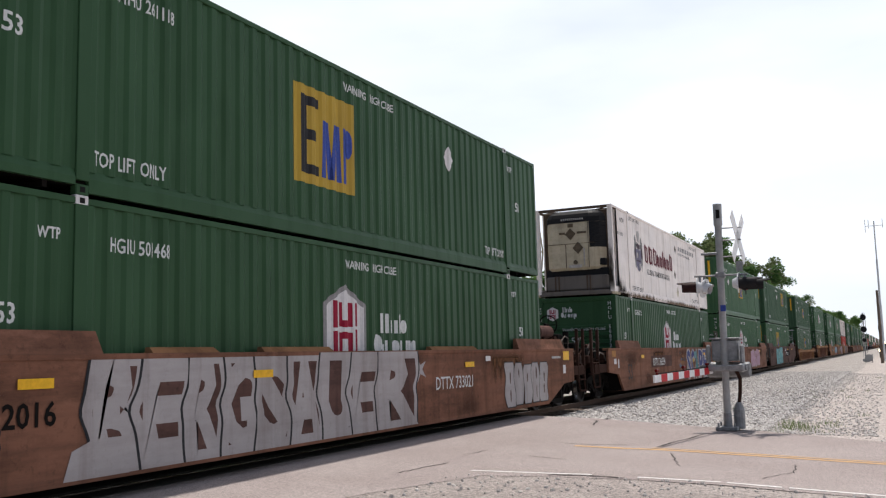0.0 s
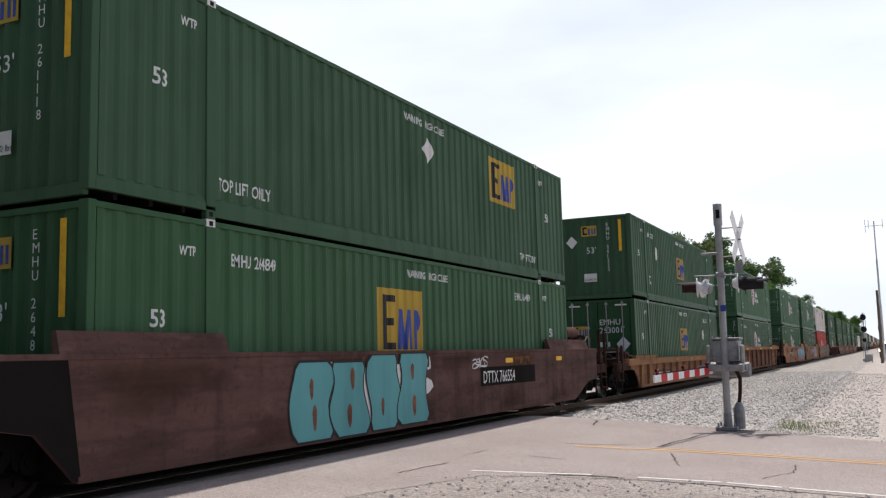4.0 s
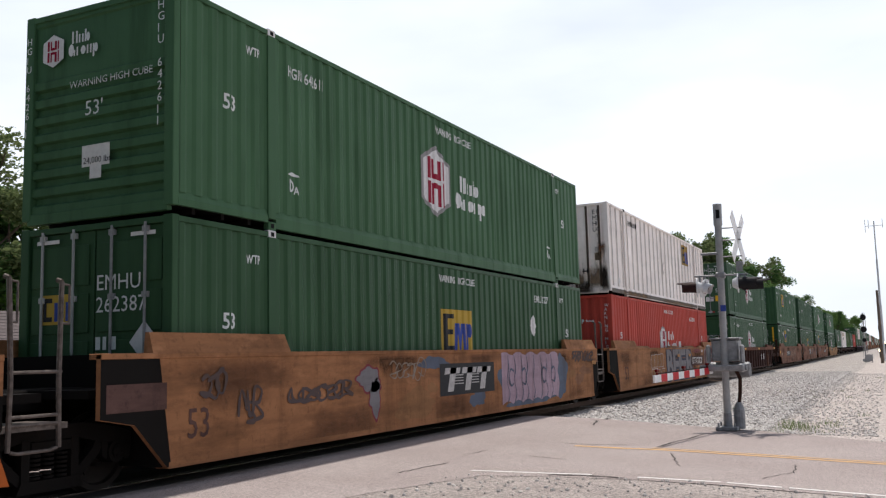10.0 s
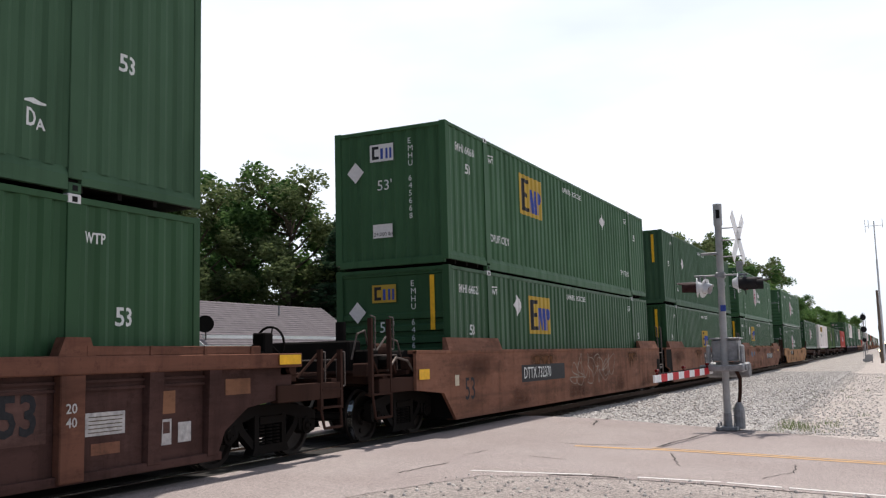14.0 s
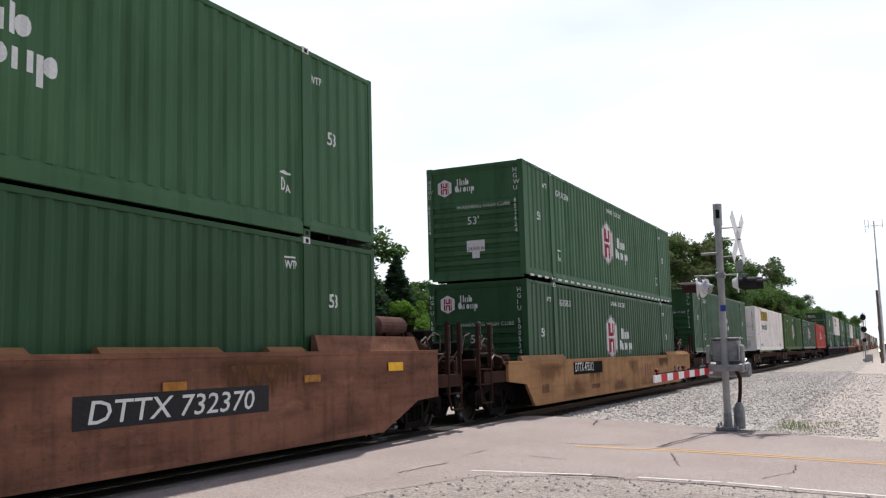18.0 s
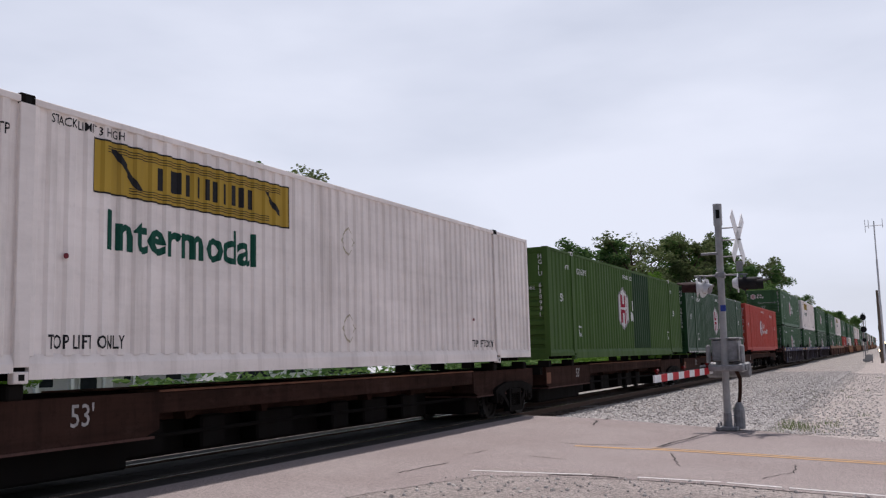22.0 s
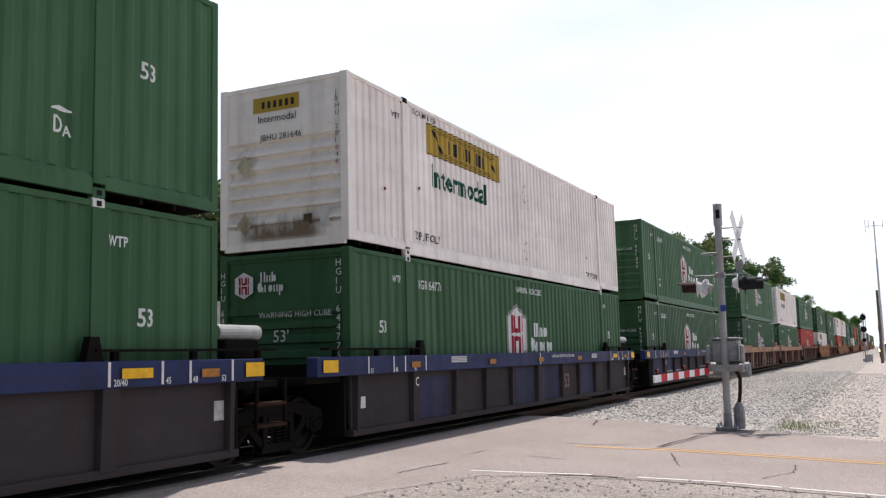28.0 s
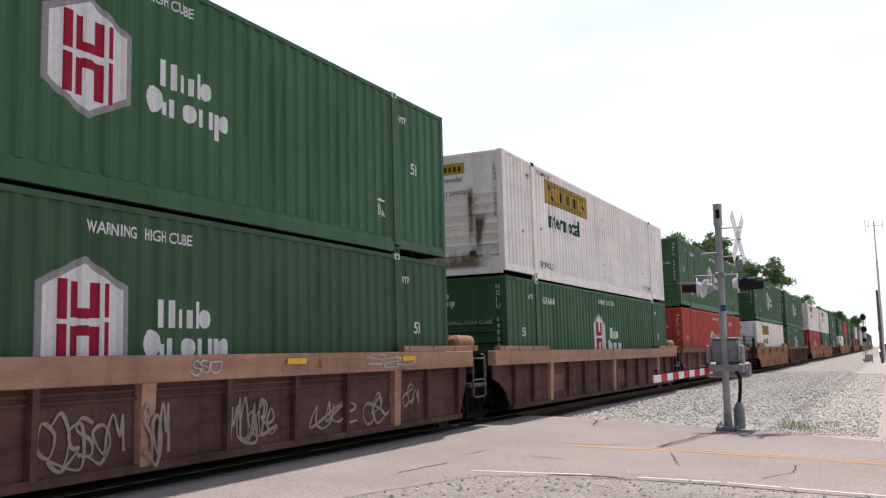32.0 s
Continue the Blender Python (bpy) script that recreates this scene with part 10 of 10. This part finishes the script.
TREES = {
    "a": tree("tree", "tall leafy deciduous tree with dark green foliage", 14, 9.5, 11, M_LEAF[0], 15000, 0.36, low=0.12),
    "b": tree("tree", "broad deciduous tree with mid-green foliage", 14, 10, 12, M_LEAF[1], 15000, 0.38, low=0.15),
    "c": tree("tree", "tall open-crowned tree with olive foliage", 15, 8.5, 13, M_LEAF[2], 12000, 0.34, low=0.2),
    "d": tree("tree", "dense bright green young tree", 8, 6.5, 14, M_LEAF[3], 8000, 0.28, trunk=0.2, low=0.06),
    "e": tree("tree", "dark spruce tree with drooping boughs", 13, 6, 15, M_LEAF[4], 14000, 0.30, trunk=0.25, cone=True),
    "f": tree("tree", "tree with sparse foliage and bare limbs", 14, 8, 16, M_LEAF[2], 4200, 0.34, low=0.2),
}
SRC_H = {"a": 14.0, "b": 14.0, "c": 15.0, "d": 8.0, "e": 13.0, "f": 14.0}
PLACES = [("c", -30.6, 29.8, 12.9), ("b", -30.9, 31.9, 10.9), ("a", -32.7, 35.5, 11.1), ("b", -36.5, 44.7, 12.9), ("a", -43.1, 48.2, 13.1), ("c", -32.0, 46.9, 13.0),
          ("a", -31.6, 51.5, 13.9), ("c", -27.6, 51.6, 14.2), ("b", -28.0, 58.0, 12.0), ("e", -22.6, 51.2, 12.6), ("e", -20.8, 54.5, 8.6), ("e", -24.6, 53.5, 11.5), ("b", -34.4, 79.1, 9.3),
          ("a", -33.6, 85.0, 9.0), ("b", -30.4, 86.5, 8.6), ("a", -26.2, 88.5, 9.1), ("b", -21.9, 90.6, 10.6), ("a", -16.8, 89.7, 12.2), ("f", -13.0, 87.1, 13.4), ("b", -12.8, 95.0, 12.4),
          ("c", -8.8, 93.6, 13.0), ("a", -8.6, 99.5, 12.8), ("b", -8.8, 119.5, 13.6), ("c", -7.4, 131.6, 13.6), ("a", -8.4, 128.9, 12.0), ("b", -8.9, 191.6, 10.8),
          ("a", -8.9, 214.2, 10.6), ("b", -8.8, 269.4, 10.5), ("a", -9.2, 358.1, 11.6), ("b", -9.6, 458.0, 14.0), ("a", -9.6, 547.2, 14.0), ("d", -10.6, 80.1, 8.0),
          ("b", -9.5, 150, 12.4), ("a", -9.8, 172, 11.4), ("c", -9.6, 240, 11.0), ("b", -10, 310, 11.5), ("a", -10, 410, 12.0), ("b", -10, 500, 13.5),
          ("a", 15.5, 330, 8.5), ("b", 19, 280, 9.0), ("b", 14, 470, 8.5), ("a", 21, 380, 11.0), ("d", -18.5, 22.0, 2.2), ("d", -27, 31.5, 5.2),
          ("d", -18.3, 50.0, 3.4), ("d", -19.5, 53.5, 5.0), ("b", -40, 36, 11.0), ("a", -40, 30, 11.3), ("b", -47, 40, 11.4), ("a", -38, 56, 12.0), ("d", -26.5, 28.0, 3.9), ("a", -40, 24.0, 11.4), ("b", -36, 21.0, 11.9), ("d", -15.5, 77, 5.0),
          ("d", -14, 86, 5.4), ("d", -20, 84, 5.0), ("d", -25, 82, 5.2), ("d", -30, 80, 5.2)]
rnd = random.Random(77)
used = set()
for k, x, y, h in PLACES:
    m = pose(x, y, -0.45, 0, 0, rnd.uniform(0, 360))
    sc = h / SRC_H[k]
    if k not in used:
        t = TREES[k]
        used.add(k)
    else:
        t = copy_thing(TREES[k], Matrix.Identity(4))
    if y > 160:
        sc *= 1.18
    wide = 1.25 if k == "e" else 1.0
    t.matrix_basis = m @ Matrix.Diagonal((sc * wide * rnd.uniform(0.92, 1.12), sc * wide * rnd.uniform(0.92, 1.12), sc, 1))


def hedge(name, x, y0, y1, h, w, seed, mat, label, count):
    rs = np.random.RandomState(seed)
    p = np.stack([x + rs.normal(0, w / 3, count), rs.uniform(y0, y1, count), -0.4 + np.abs(rs.normal(0, 0.45, count)) * h], 1)
    hy = h * (0.65 + 0.35 * np.sin(p[:, 1] * 0.9 + seed) * np.sin(p[:, 1] * 0.37))
    p[:, 2] = np.minimum(p[:, 2], hy)
    v, f = leaves(p, 0.30, seed)
    me = bpy.data.meshes.new(name)
    me.from_pydata(v.tolist(), [], f.tolist())
    me.materials.append(mat)
    return tagged(put(name, me), label, "bushes", "", "stuff")


hedge("bushes", -11.5, 22, 60, 1.3, 3.0, 21, M_LEAF[1], "low green bushes and weeds beyond the track", 9000)
hedge("bushes", -13.0, 60, 110, 3.0, 5.0, 22, M_LEAF[3], "tall green bushes along the railway", 12000)
hedge("bushes", -32.0, 10, 62, 4.0, 6.0, 23, M_LEAF[0], "dark undergrowth below the trees", 22000)
hedge("bushes", -38.0, 55, 120, 6.0, 10.0, 24, M_LEAF[0], "dark undergrowth below the trees", 18000)
hedge("bushes", -9.0, 110, 420, 5.0, 4.0, 25, M_LEAF[0], "dark undergrowth along the railway", 16000)
hedge("bushes", 12.5, 120, 420, 3.2, 5.0, 26, M_LEAF[2], "scrub at the edge of the gravel lot", 9000)


def tufts(x0, x1, y0, y1, count, seed, mat):
    rs = np.random.RandomState(seed)
    ctr = np.stack([rs.uniform(x0, x1, count // 12), rs.uniform(y0, y1, count // 12)], 1)
    vs, fs = [], []
    for i in range(count):
        c = ctr[i % len(ctr)] + rs.normal(0, 0.10, 2)
        a, L = rs.uniform(0, 6.28), rs.uniform(0.05, 0.16)
        z = height(c[0]) - 0.05
        d = np.array((math.cos(a), math.sin(a)))
        q = np.array((-d[1], d[0])) * 0.006
        n = len(vs)
        vs += [(*(c - q), z), (*(c + q), z), (*(c + d * L * 0.6), z + L)]
        fs.append((n, n + 1, n + 2))
    me = bpy.data.meshes.new("weeds")
    me.from_pydata([tuple(map(float, v)) for v in vs], [], fs)
    me.materials.append(mat)
    return tagged(put("weeds", me), "small dry weeds growing in the gravel", "weeds", "", "stuff")


tufts(6.75, 7.8, 18.9, 21.6, 420, 31, M_LEAF[2])
tufts(5.0, 12, 20, 60, 500, 32, M_LEAF[2])


# ---- what moves ----
def motions():
    times = [float(k) for k in range(33)]
    where = {}
    for ob, s, z in TRAIN:
        walk(ob, [(t, pose(0, s - run(t), z)) for t in times])
        where[ob] = s
    # wheels turn as they roll; those that never come near the crossing stay still on their axles
    for w, c, y in WHEELS:
        if c not in where or where[c] > 500:
            continue
        home = w.matrix_basis.copy()
        dist = where[c] + y
        rows = [(0.0, home)]
        steps = [k / 30 for k in range(0, 32 * 30 + 1) if -4.0 < dist - run(k / 30) < 30.0]
        if not steps:
            continue
        for t in steps:
            if t > rows[-1][0] + 0.02:
                turn = math.degrees((run(t) - run(steps[0])) / 0.421)
                rows.append((t, home @ Euler((radians(turn), 0, 0)).to_matrix().to_4x4()))
        if rows[-1][0] < 32.0:
            rows.append((32.0, rows[-1][1]))
        walk(w, rows)


motions()
